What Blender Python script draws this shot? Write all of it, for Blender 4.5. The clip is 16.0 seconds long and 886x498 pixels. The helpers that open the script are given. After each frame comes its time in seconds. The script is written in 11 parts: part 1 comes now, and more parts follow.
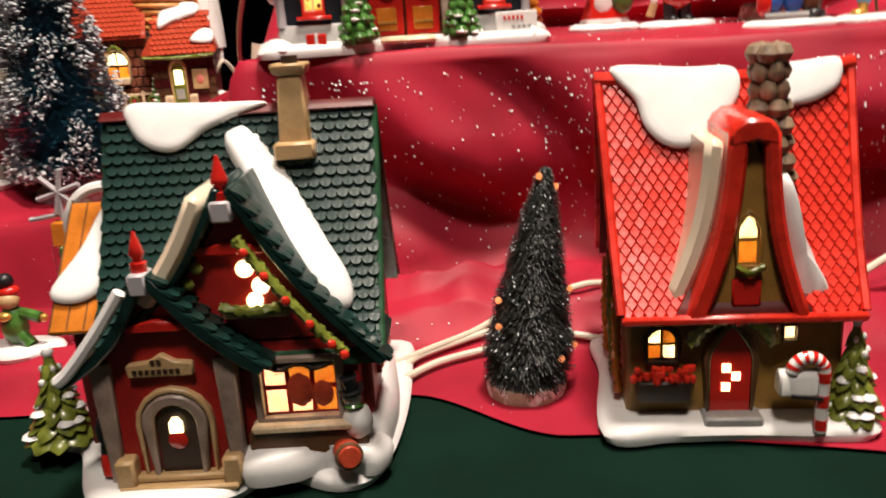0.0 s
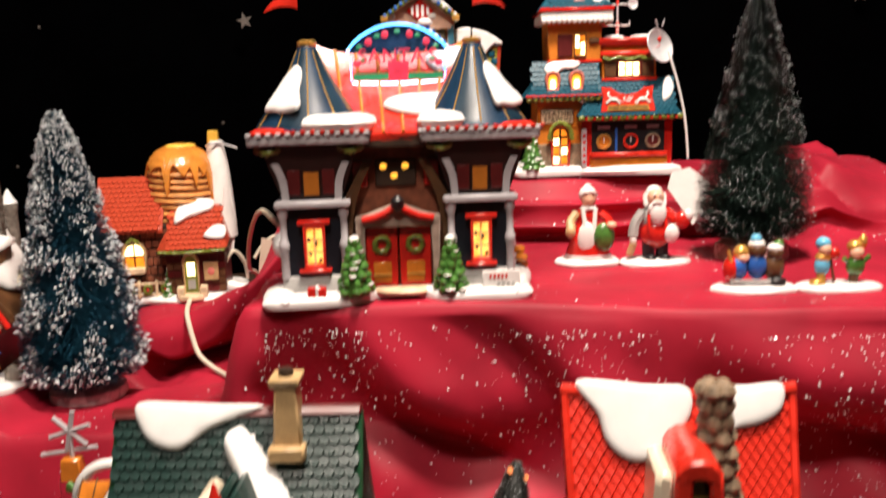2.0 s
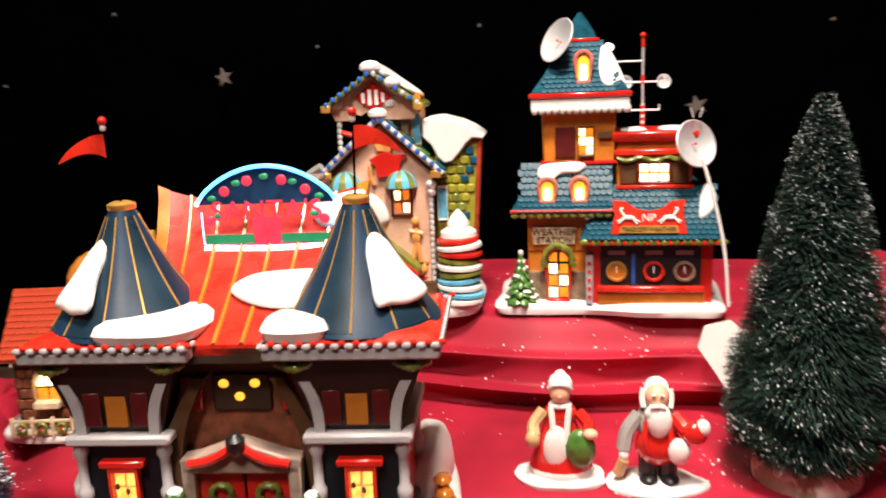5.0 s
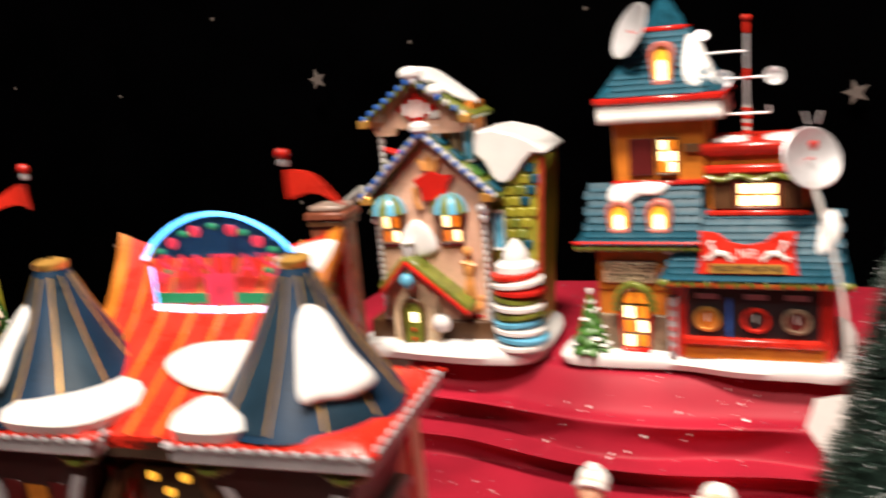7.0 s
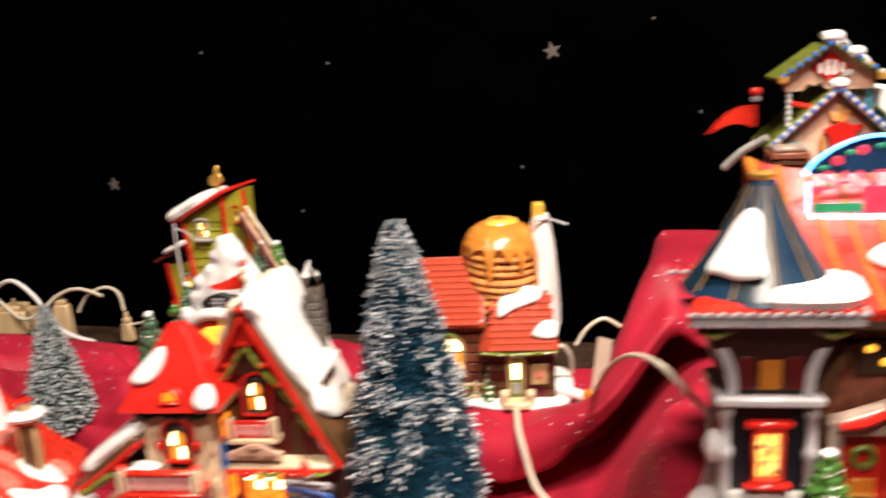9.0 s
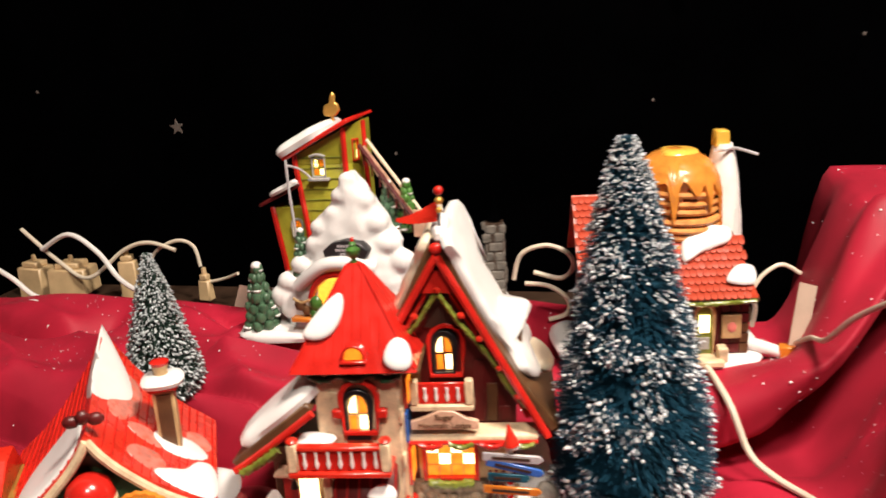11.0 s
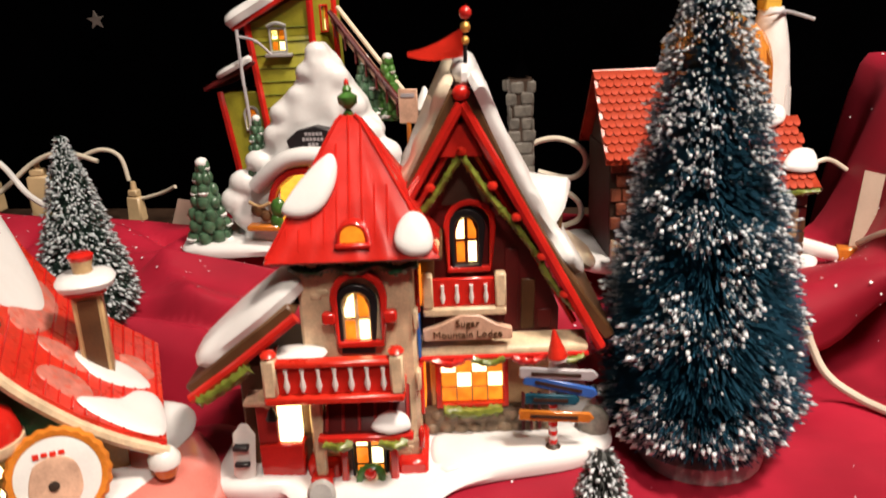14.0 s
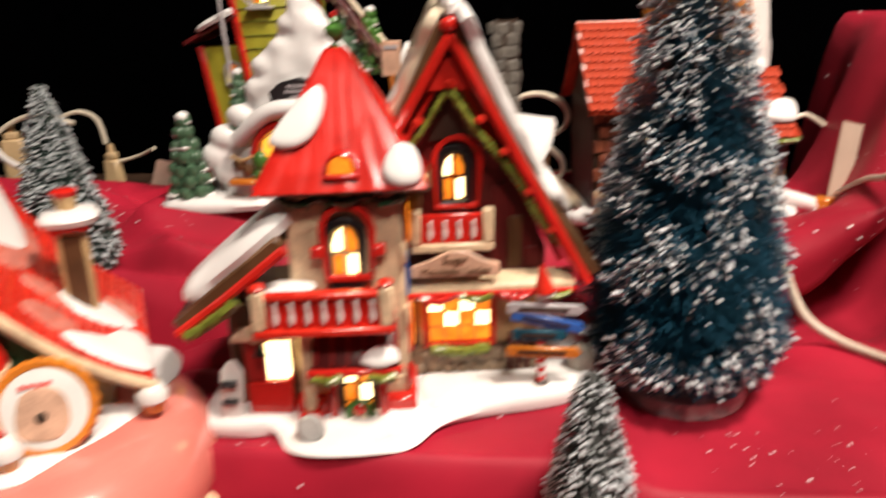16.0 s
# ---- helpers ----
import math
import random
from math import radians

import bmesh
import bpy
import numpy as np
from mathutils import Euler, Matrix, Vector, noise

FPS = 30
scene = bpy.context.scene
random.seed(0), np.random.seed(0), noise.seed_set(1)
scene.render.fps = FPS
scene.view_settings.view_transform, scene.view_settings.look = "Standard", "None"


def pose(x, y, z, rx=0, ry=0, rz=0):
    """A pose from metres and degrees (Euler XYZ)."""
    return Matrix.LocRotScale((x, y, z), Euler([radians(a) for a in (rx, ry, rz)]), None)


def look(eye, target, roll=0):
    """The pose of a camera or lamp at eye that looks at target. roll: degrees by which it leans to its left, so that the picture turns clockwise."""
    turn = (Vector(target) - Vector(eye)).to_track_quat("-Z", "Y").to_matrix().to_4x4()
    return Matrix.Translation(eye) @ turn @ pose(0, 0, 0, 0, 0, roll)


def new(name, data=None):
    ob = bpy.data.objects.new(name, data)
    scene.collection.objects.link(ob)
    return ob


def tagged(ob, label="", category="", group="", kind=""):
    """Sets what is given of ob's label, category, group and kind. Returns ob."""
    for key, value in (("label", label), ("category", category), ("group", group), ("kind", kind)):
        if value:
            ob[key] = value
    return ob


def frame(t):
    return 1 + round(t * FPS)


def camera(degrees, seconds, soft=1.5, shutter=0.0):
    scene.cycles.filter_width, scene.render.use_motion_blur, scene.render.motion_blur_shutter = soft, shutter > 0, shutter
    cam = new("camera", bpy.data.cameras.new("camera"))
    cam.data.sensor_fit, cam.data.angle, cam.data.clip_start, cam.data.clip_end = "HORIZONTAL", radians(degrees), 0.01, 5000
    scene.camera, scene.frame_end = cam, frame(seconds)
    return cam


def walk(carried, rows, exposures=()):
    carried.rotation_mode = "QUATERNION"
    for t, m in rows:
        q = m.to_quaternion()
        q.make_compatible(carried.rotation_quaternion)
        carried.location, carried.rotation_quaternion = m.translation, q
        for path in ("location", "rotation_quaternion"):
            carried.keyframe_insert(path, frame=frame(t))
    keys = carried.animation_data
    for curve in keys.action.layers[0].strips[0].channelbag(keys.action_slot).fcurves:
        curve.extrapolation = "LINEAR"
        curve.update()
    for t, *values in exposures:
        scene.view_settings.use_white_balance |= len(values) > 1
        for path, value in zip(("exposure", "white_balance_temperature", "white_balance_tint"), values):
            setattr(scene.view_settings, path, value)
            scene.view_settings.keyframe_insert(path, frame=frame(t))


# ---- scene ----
cam = camera(56.3, 16.0, soft=1.7, shutter=1.3)
METRES, EYE, TILT, LEAN, TURN = 1.4, 0.192, -16.5, 3.5, 0.0
ROWS = [
    (0.0, -0.0010, -0.0001, -0.0003, -0.09, -0.00, -0.01),
    (0.5, -0.0042, -0.0077, -0.0006, -0.13, 1.64, -1.41),
    (1.0, -0.0009, -0.0148, 0.0218, 0.04, 3.73, -1.41),
    (1.5, 0.0019, -0.0247, 0.0506, -0.51, 6.21, -1.39),
    (2.0, 0.0068, -0.0319, 0.0708, 0.28, 6.13, -2.04),
    (2.5, 0.0105, -0.0309, 0.0967, 0.30, 6.63, -2.04),
    (3.0, 0.0143, -0.0028, 0.1205, -0.59, 7.14, -2.88),
    (3.5, 0.0272, 0.0344, 0.1451, -0.38, 6.95, -3.13),
    (4.0, 0.0386, 0.0630, 0.1649, 1.58, 5.96, -3.57),
    (4.2, 0.0462, 0.0699, 0.1686, 2.27, 5.25, -3.36),
    (6.3, 0.1533, 0.1506, 0.2052, 21.85, 1.43, -4.97),
    (6.5, 0.1590, 0.1628, 0.2067, 22.54, 0.79, -4.69),
    (7.0, 0.1340, 0.1698, 0.2163, 22.38, 1.38, -4.68),
    (7.5, 0.0790, 0.1353, 0.2045, 21.05, 1.17, -5.12),
    (8.0, 0.0039, 0.0871, 0.1836, 17.78, 0.97, -3.64),
    (8.5, -0.0544, 0.0782, 0.1687, 14.74, 1.42, -4.00),
    (9.0, -0.1028, 0.0494, 0.1647, 13.63, 1.98, -4.28),
    (9.5, -0.1458, 0.0371, 0.1457, 12.39, 0.66, -3.60),
    (10.0, -0.1653, 0.0540, 0.1321, 13.20, -0.70, -3.88),
    (10.2, -0.1760, 0.0676, 0.1367, 13.45, 0.01, -3.73),
    (12.3, -0.2591, 0.1254, 0.1319, 7.97, -0.66, -3.66),
    (12.5, -0.2603, 0.1391, 0.1274, 7.56, -1.68, -3.41),
    (13.0, -0.2596, 0.1622, 0.1259, 7.38, -2.62, -2.69),
    (13.5, -0.2585, 0.1740, 0.1127, 6.87, -3.77, -2.74),
    (14.0, -0.2610, 0.1721, 0.1053, 7.30, -2.10, -3.35),
    (14.5, -0.2526, 0.1796, 0.0960, 4.49, -1.88, -3.66),
    (15.0, -0.2484, 0.1819, 0.0982, 3.78, -1.78, -3.76),
    (15.5, -0.2513, 0.1781, 0.0972, 4.14, -2.00, -3.46),
    (16.0, -0.2637, 0.1710, 0.0888, 5.60, -2.79, -3.14),
]
walk(cam, [(t, pose(0, 0, EYE, TILT, LEAN, TURN) @ pose(METRES * x, METRES * y, METRES * z, 90 + pitch, roll, yaw)) for t, x, y, z, yaw, pitch, roll in ROWS],
     [(0.0, -0.05), (4.0, 0.05), (6.5, -0.05), (7.0, -0.12), (7.5, -0.27), (8.0, -0.18), (9.0, 0.28), (9.5, 0.35), (10.2, 0.25), (12.3, 0.12), (13.0, 0.0), (13.5, -0.10), (14.0, -0.12), (14.5, -0.02), (15.0, 0.08), (16.0, -0.03)])

# ---- light ----
world = bpy.data.worlds.new("room")
world.use_nodes = True
world.node_tree.nodes["Background"].inputs[0].default_value = (1.0, 0.86, 0.72, 1)
world.node_tree.nodes["Background"].inputs[1].default_value = 0.015
scene.world = world


def ceiling_lamp(x, y, z, tx, ty, tz, size, watts, colour):
    """A ceiling light of the room, aimed at the table."""
    data = bpy.data.lights.new("ceiling_lamp", "AREA")
    data.shape, data.size, data.energy, data.color = "DISK", size, watts, colour
    ob = new("ceiling_lamp", data)
    ob.matrix_world = look((x, y, z), (tx, ty, tz))
    return ob


ceiling_lamp(0.17, 0.29, 1.45, -0.04, 0.62, 0.1, 0.24, 37, (1.0, 0.86, 0.73))
ceiling_lamp(-0.06, -0.45, 1.62, -0.10, 0.60, 0.1, 0.26, 21, (1.0, 0.86, 0.74))


# ---- materials ----
def principled(name):
    m = bpy.data.materials.new(name)
    m.use_nodes = True
    return m, m.node_tree.nodes, m.node_tree.links, m.node_tree.nodes["Principled BSDF"]


def mottled(name, base, rough=0.3, spread=0.25, size=60.0, fine=900.0, bump=0.15, metal=0.0, coat=0.0, second=None, second_at=0.58):
    """A painted or glazed surface: two scales of tone, a little relief, and a second colour in worn patches if given."""
    m, n, l, p = principled(name)
    tex = n.new("ShaderNodeTexCoord")
    big, small = n.new("ShaderNodeTexNoise"), n.new("ShaderNodeTexNoise")
    big.inputs["Scale"].default_value, small.inputs["Scale"].default_value = size, fine
    big.inputs["Detail"].default_value = 4
    ramp = n.new("ShaderNodeValToRGB")
    lo = [c * (1 - spread) for c in base]
    hi = [min(1, c * (1 + spread * 0.6)) for c in base]
    ramp.color_ramp.elements[0].position, ramp.color_ramp.elements[0].color = 0.32, (*lo, 1)
    ramp.color_ramp.elements[1].position, ramp.color_ramp.elements[1].color = 0.66, (*hi, 1)
    mix = n.new("ShaderNodeMath")
    mix.operation = "MULTIPLY_ADD"
    mix.inputs[1].default_value = 0.25
    bias = n.new("ShaderNodeMath")
    bias.operation = "MULTIPLY_ADD"
    bias.inputs[1].default_value, bias.inputs[2].default_value = 0.8, -0.02
    for node in (big, small):
        l.new(tex.outputs["Object"], node.inputs["Vector"])
    l.new(big.outputs[0], bias.inputs[0])
    l.new(small.outputs[0], mix.inputs[0])
    l.new(bias.outputs[0], mix.inputs[2])
    l.new(mix.outputs[0], ramp.inputs[0])
    out = ramp.outputs[0]
    if second:
        patch = n.new("ShaderNodeTexNoise")
        patch.inputs["Scale"].default_value = size * 1.7
        patch.inputs["Detail"].default_value = 6
        l.new(tex.outputs["Object"], patch.inputs["Vector"])
        step = n.new("ShaderNodeMapRange")
        step.inputs[1].default_value, step.inputs[2].default_value = second_at, second_at + 0.06
        l.new(patch.outputs[0], step.inputs[0])
        blend = n.new("ShaderNodeMix")
        blend.data_type = "RGBA"
        l.new(step.outputs[0], blend.inputs[0])
        l.new(out, blend.inputs[6])
        blend.inputs[7].default_value = (*second, 1)
        out = blend.outputs[2]
    l.new(out, p.inputs["Base Color"])
    r = n.new("ShaderNodeMapRange")
    r.inputs[3].default_value, r.inputs[4].default_value = max(0.03, rough - 0.1), rough + 0.12
    l.new(big.outputs[0], r.inputs[0])
    l.new(r.outputs[0], p.inputs["Roughness"])
    p.inputs["Metallic"].default_value = metal
    p.inputs["Coat Weight"].default_value = coat
    p.inputs["Coat Roughness"].default_value = 0.12
    if bump:
        b = n.new("ShaderNodeBump")
        b.inputs["Strength"].default_value, b.inputs["Distance"].default_value = bump, 0.0006
        l.new(mix.outputs[0], b.inputs["Height"])
        l.new(b.outputs[0], p.inputs["Normal"])
    return m


def glow(name, colour, strength, dark=None):
    """A lit pane: brighter at the bulb's side, uneven like thin painted plastic."""
    m, n, l, p = principled(name)
    tex, noise_tex = n.new("ShaderNodeTexCoord"), n.new("ShaderNodeTexNoise")
    noise_tex.inputs["Scale"].default_value = 120
    l.new(tex.outputs["Object"], noise_tex.inputs["Vector"])
    ramp = n.new("ShaderNodeValToRGB")
    dark = dark or [c * 0.5 for c in colour]
    ramp.color_ramp.elements[0].position, ramp.color_ramp.elements[0].color = 0.35, (*dark, 1)
    ramp.color_ramp.elements[1].position, ramp.color_ramp.elements[1].color = 0.62, (*colour, 1)
    l.new(noise_tex.outputs[0], ramp.inputs[0])
    l.new(ramp.outputs[0], p.inputs["Emission Color"])
    p.inputs["Base Color"].default_value = (*[c * 0.4 for c in colour], 1)
    p.inputs["Emission Strength"].default_value = strength
    p.inputs["Roughness"].default_value = 0.3
    return m


def fabric(name, base, weave=1400.0, sheen=0.3, spread=0.3, rough=0.5):
    """Satin-like woven cloth with fine threads and soft tonal drift."""
    m, n, l, p = principled(name)
    tex = n.new("ShaderNodeTexCoord")
    add = n.new("ShaderNodeTexNoise")
    add.inputs["Scale"].default_value = weave
    add.inputs["Detail"].default_value = 2
    l.new(tex.outputs["Object"], add.inputs["Vector"])
    big = n.new("ShaderNodeTexNoise")
    big.inputs["Scale"].default_value = 14
    big.inputs["Detail"].default_value = 5
    l.new(tex.outputs["Object"], big.inputs["Vector"])
    ramp = n.new("ShaderNodeValToRGB")
    ramp.color_ramp.elements[0].position, ramp.color_ramp.elements[0].color = 0.3, (*[c * (1 - spread) for c in base], 1)
    ramp.color_ramp.elements[1].position, ramp.color_ramp.elements[1].color = 0.7, (*[c * (1 + spread) for c in base], 1)
    l.new(big.outputs[0], ramp.inputs[0])
    l.new(ramp.outputs[0], p.inputs["Base Color"])
    b = n.new("ShaderNodeBump")
    b.inputs["Strength"].default_value, b.inputs["Distance"].default_value = 0.25, 0.0004
    l.new(add.outputs[0], b.inputs["Height"])
    l.new(b.outputs[0], p.inputs["Normal"])
    p.inputs["Roughness"].default_value = rough
    p.inputs["Sheen Weight"].default_value = sheen
    p.inputs["Sheen Tint"].default_value = (*[min(1, c * 2 + 0.1) for c in base], 1)
    return m


def glassy(name, tint, rough=0.03):
    m, n, l, p = principled(name)
    p.inputs["Base Color"].default_value = (*tint, 1)
    p.inputs["Transmission Weight"].default_value = 1.0
    p.inputs["Roughness"].default_value = rough
    p.inputs["IOR"].default_value = 1.2
    return m


M_CLOTH = fabric("red_satin", (0.320, 0.0108, 0.0290), rough=0.55, sheen=0.10)
M_CLOTH.node_tree.nodes["Principled BSDF"].inputs["Specular IOR Level"].default_value = 0.24
M_GREENCLOTH = fabric("green_tablecloth", (0.0010, 0.0125, 0.0068), rough=0.9, sheen=0.0)
M_GREENCLOTH.node_tree.nodes["Principled BSDF"].inputs["Specular IOR Level"].default_value = 0.12
M_BLACK = fabric("black_velvet", (0.0004, 0.0004, 0.0005), rough=0.95, sheen=0.0)
M_BLACK.node_tree.nodes["Principled BSDF"].inputs["Specular IOR Level"].default_value = 0.0
M_SNOW = mottled("glazed_snow", (0.76, 0.755, 0.75), rough=0.35, spread=0.06, size=60, bump=0.25, coat=0.12)
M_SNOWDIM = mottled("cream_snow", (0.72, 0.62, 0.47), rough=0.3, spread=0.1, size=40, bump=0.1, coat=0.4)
M_RED = mottled("red_glaze", (0.55, 0.018, 0.012), rough=0.2, spread=0.25, coat=0.5)
M_REDMAT = mottled("deep_red_paint", (0.30, 0.012, 0.010), rough=0.4, spread=0.35)
M_MAROON = mottled("maroon_paint", (0.10, 0.008, 0.008), rough=0.4, spread=0.4)
M_BRIGHTRED = mottled("bright_red_glaze", (0.62, 0.026, 0.013), rough=0.28, spread=0.3, size=90, bump=0.3, coat=0.18)
M_GREENROOF = mottled("dark_green_glaze", (0.006, 0.026, 0.022), rough=0.30, spread=0.6, size=120, fine=700, bump=1.0, coat=0.0)
M_GREENROOF.node_tree.nodes["Principled BSDF"].inputs["Specular IOR Level"].default_value = 0.42
M_TEAL = mottled("teal_glaze", (0.008, 0.070, 0.110), rough=0.42, spread=0.6, size=140, bump=0.4)
M_TEAL.node_tree.nodes["Principled BSDF"].inputs["Specular IOR Level"].default_value = 0.25
M_NAVY = mottled("slate_blue_glaze", (0.007, 0.028, 0.062), rough=0.38, spread=0.5, size=30)
M_NAVY.node_tree.nodes["Principled BSDF"].inputs["Specular IOR Level"].default_value = 0.28
M_BLUE = mottled("blue_paint", (0.03, 0.12, 0.45), rough=0.3)
M_SKYBLUE = mottled("sky_blue_paint", (0.12, 0.42, 0.62), rough=0.3)
M_TAN = mottled("tan_paint", (0.50, 0.33, 0.16), rough=0.4, spread=0.3)
M_OCHRE = mottled("ochre_paint", (0.30, 0.16, 0.035), rough=0.4, spread=0.35)
M_AMBERPAINT = mottled("amber_paint", (0.60, 0.19, 0.020), rough=0.4, spread=0.35)
M_SLATESTRIPE = mottled("slate_stripe_glaze", (0.011, 0.030, 0.050), rough=0.30, spread=0.4, size=40)
# dark red wall paint, blackened further to carry the deep shade under the eaves
M_DARKWALL = mottled("blackish_red_paint", (0.020, 0.0045, 0.0035), rough=0.45, spread=0.5, size=90)
M_INKNAVY = mottled("ink_navy_paint", (0.0035, 0.0065, 0.013), rough=0.45, spread=0.4, size=60)
M_STARDULL = mottled("dull_star", (0.085, 0.070, 0.062), rough=0.6)
M_BROWN = mottled("brown_paint", (0.10, 0.045, 0.018), rough=0.4, spread=0.4)
M_DARKBROWN = mottled("dark_brown_paint", (0.035, 0.018, 0.010), rough=0.5, spread=0.5)
M_ORANGE = mottled("orange_glaze", (0.55, 0.17, 0.02), rough=0.2, spread=0.35, coat=0.6)
M_GOLD = mottled("gold_paint", (0.75, 0.42, 0.10), rough=0.3, metal=0.6)
M_YELLOWGREEN = mottled("yellow_green_paint", (0.30, 0.28, 0.025), rough=0.4, spread=0.3)
M_GREEN = mottled("leaf_green_glaze", (0.06, 0.17, 0.03), rough=0.3, spread=0.5, size=150, coat=0.3)
M_OLIVE = mottled("olive_glaze", (0.17, 0.20, 0.03), rough=0.3, spread=0.5, size=150, coat=0.3)
M_DARKGREEN = mottled("fir_green_glaze", (0.015, 0.07, 0.03), rough=0.3, spread=0.5, size=150, coat=0.3)
M_FIRGREY = mottled("grey_green_glaze", (0.055, 0.115, 0.065), rough=0.3, spread=0.5, size=150, coat=0.3)
M_CREAM = mottled("cream_paint", (0.68, 0.52, 0.34), rough=0.4, spread=0.35, size=110, bump=0.35)
M_PINKISH = mottled("pale_pink_paint", (0.60, 0.37, 0.26), rough=0.4, spread=0.35, size=90, bump=0.35)
M_PINK = mottled("pink_icing_glaze", (0.72, 0.22, 0.18), rough=0.2, spread=0.15, size=30, coat=0.6)
M_WHITE = mottled("white_paint", (0.75, 0.74, 0.72), rough=0.35, spread=0.1)
M_GREY = mottled("grey_paint", (0.33, 0.32, 0.31), rough=0.45, spread=0.3)
M_LILAC = mottled("lilac_grey_paint", (0.42, 0.40, 0.42), rough=0.35, spread=0.2)
M_STONE = mottled("grey_stone_paint", (0.22, 0.20, 0.17), rough=0.6, spread=0.5, size=200, bump=0.5)
M_DARKSTONE = mottled("dark_stone_paint", (0.105, 0.092, 0.078), rough=0.6, spread=0.5, size=200, bump=0.5)
M_TANSTONE = mottled("brown_stone_paint", (0.24, 0.17, 0.11), rough=0.5, spread=0.5, size=200, bump=0.5)
M_SILVER = mottled("silver_metal", (0.74, 0.74, 0.77), rough=0.42, metal=0.55, spread=0.1)
M_INK = mottled("black_paint", (0.010, 0.010, 0.012), rough=0.4)
M_SKIN = mottled("painted_face", (0.72, 0.42, 0.28), rough=0.4, spread=0.1)
M_WOODDISC = mottled("frosted_wood", (0.42, 0.33, 0.24), rough=0.6, spread=0.3, second=(0.75, 0.72, 0.68), second_at=0.5)
M_GREYDISC = mottled("frosted_plastic", (0.35, 0.36, 0.37), rough=0.4, spread=0.3, second=(0.6, 0.6, 0.6), second_at=0.52)
M_CABLE = mottled("ivory_cable", (0.62, 0.56, 0.45), rough=0.4, spread=0.1)
M_PLUG = mottled("beige_plastic", (0.55, 0.40, 0.22), rough=0.4, spread=0.15)
M_CARD = mottled("white_card", (0.78, 0.76, 0.74), rough=0.6, spread=0.06, bump=0.0)
M_CARDTAN = mottled("tan_card", (0.50, 0.38, 0.30), rough=0.6, spread=0.1, bump=0.0)
M_BLUEBRISTLE = mottled("blue_green_bristle", (0.0035, 0.042, 0.076), rough=0.5, spread=0.5, size=90)
M_DARKBRISTLE = mottled("dark_green_bristle", (0.015, 0.036, 0.027), rough=0.5, spread=0.5, size=90)
M_BLACKBRISTLE = mottled("black_bristle", (0.020, 0.022, 0.020), rough=0.5, spread=0.5, size=90)
M_FROST = mottled("flock_frost", (0.70, 0.74, 0.78), rough=0.7, spread=0.15)
M_FROSTGREY = mottled("grey_flock", (0.52, 0.57, 0.60), rough=0.7, spread=0.2)
M_WIRE = mottled("twisted_wire", (0.12, 0.10, 0.08), rough=0.4, metal=0.7)
M_CANVAS = mottled("grey_brown_wall", (0.20, 0.13, 0.07), rough=0.5, spread=0.5, size=120, bump=0.5)
M_BRICK = mottled("dull_red_brick", (0.20, 0.058, 0.028), rough=0.5, spread=0.5, size=160, bump=0.5)
M_ROOFORANGE = mottled("orange_red_glaze", (0.40, 0.050, 0.022), rough=0.3, spread=0.4, size=110, bump=0.4, coat=0.15)
M_PANCAKE = mottled("pancake_paint", (0.68, 0.30, 0.085), rough=0.4, spread=0.35, size=120, bump=0.3)
M_BUTTER = mottled("butter_glaze", (0.78, 0.46, 0.07), rough=0.25, spread=0.15, coat=0.3)
M_SYRUP = mottled("syrup_glaze", (0.60, 0.22, 0.035), rough=0.22, spread=0.3, size=60, bump=0.2, coat=0.4)
M_ICINGROSE = mottled("scuffed_pink_snow", (0.56, 0.18, 0.14), rough=0.35, spread=0.3, size=160, second=(0.58, 0.12, 0.08), second_at=0.56)
M_ROSEWALL = mottled("rosy_plaster", (0.68, 0.42, 0.30), rough=0.4, spread=0.25, size=80, bump=0.35)
M_TAUPE = mottled("taupe_paint", (0.30, 0.22, 0.18), rough=0.4, spread=0.4, size=110, bump=0.4)
M_GLITTER = mottled("silver_glitter", (0.92, 0.90, 0.92), rough=0.3, metal=0.15, spread=0.05, bump=0.0, coat=1.0)
M_WOOD = mottled("painted_plaster", (0.35, 0.33, 0.30), rough=0.7, spread=0.1, size=6, fine=80)
M_CARPET = mottled("dark_carpet", (0.06, 0.05, 0.05), rough=0.9, spread=0.3, size=20, fine=300)
L_HOT = glow("lit_pane", (1.0, 0.80, 0.42), 4.5, (1.0, 0.72, 0.30))
L_AMBER = glow("amber_pane", (1.0, 0.30, 0.02), 1.35, (0.75, 0.16, 0.01))
L_YELLOW = glow("yellow_pane", (1.0, 0.50, 0.05), 1.6, (1.0, 0.38, 0.03))
L_PALE = glow("pale_yellow_pane", (1.0, 0.58, 0.13), 1.9, (0.75, 0.30, 0.04))
L_DIM = glow("dim_amber_pane", (0.8, 0.24, 0.03), 0.16)
L_NEON = glow("blue_neon_edge", (0.10, 0.42, 1.0), 4.0, (0.12, 0.55, 1.0))
L_NEONRED = glow("red_neon_paint", (1.0, 0.06, 0.12), 0.7)
L_NEONGREEN = glow("green_neon_paint", (0.05, 0.55, 0.25), 0.2)
L_NEONWHITE = glow("lit_sign_foot", (0.95, 0.80, 1.0), 3.0, (0.75, 0.55, 1.0))
L_BULB = glow("tiny_bulb", (1.0, 0.30, 0.10), 1.5)
GLASS = glassy("tinted_sheet", (0.80, 0.86, 1.0))


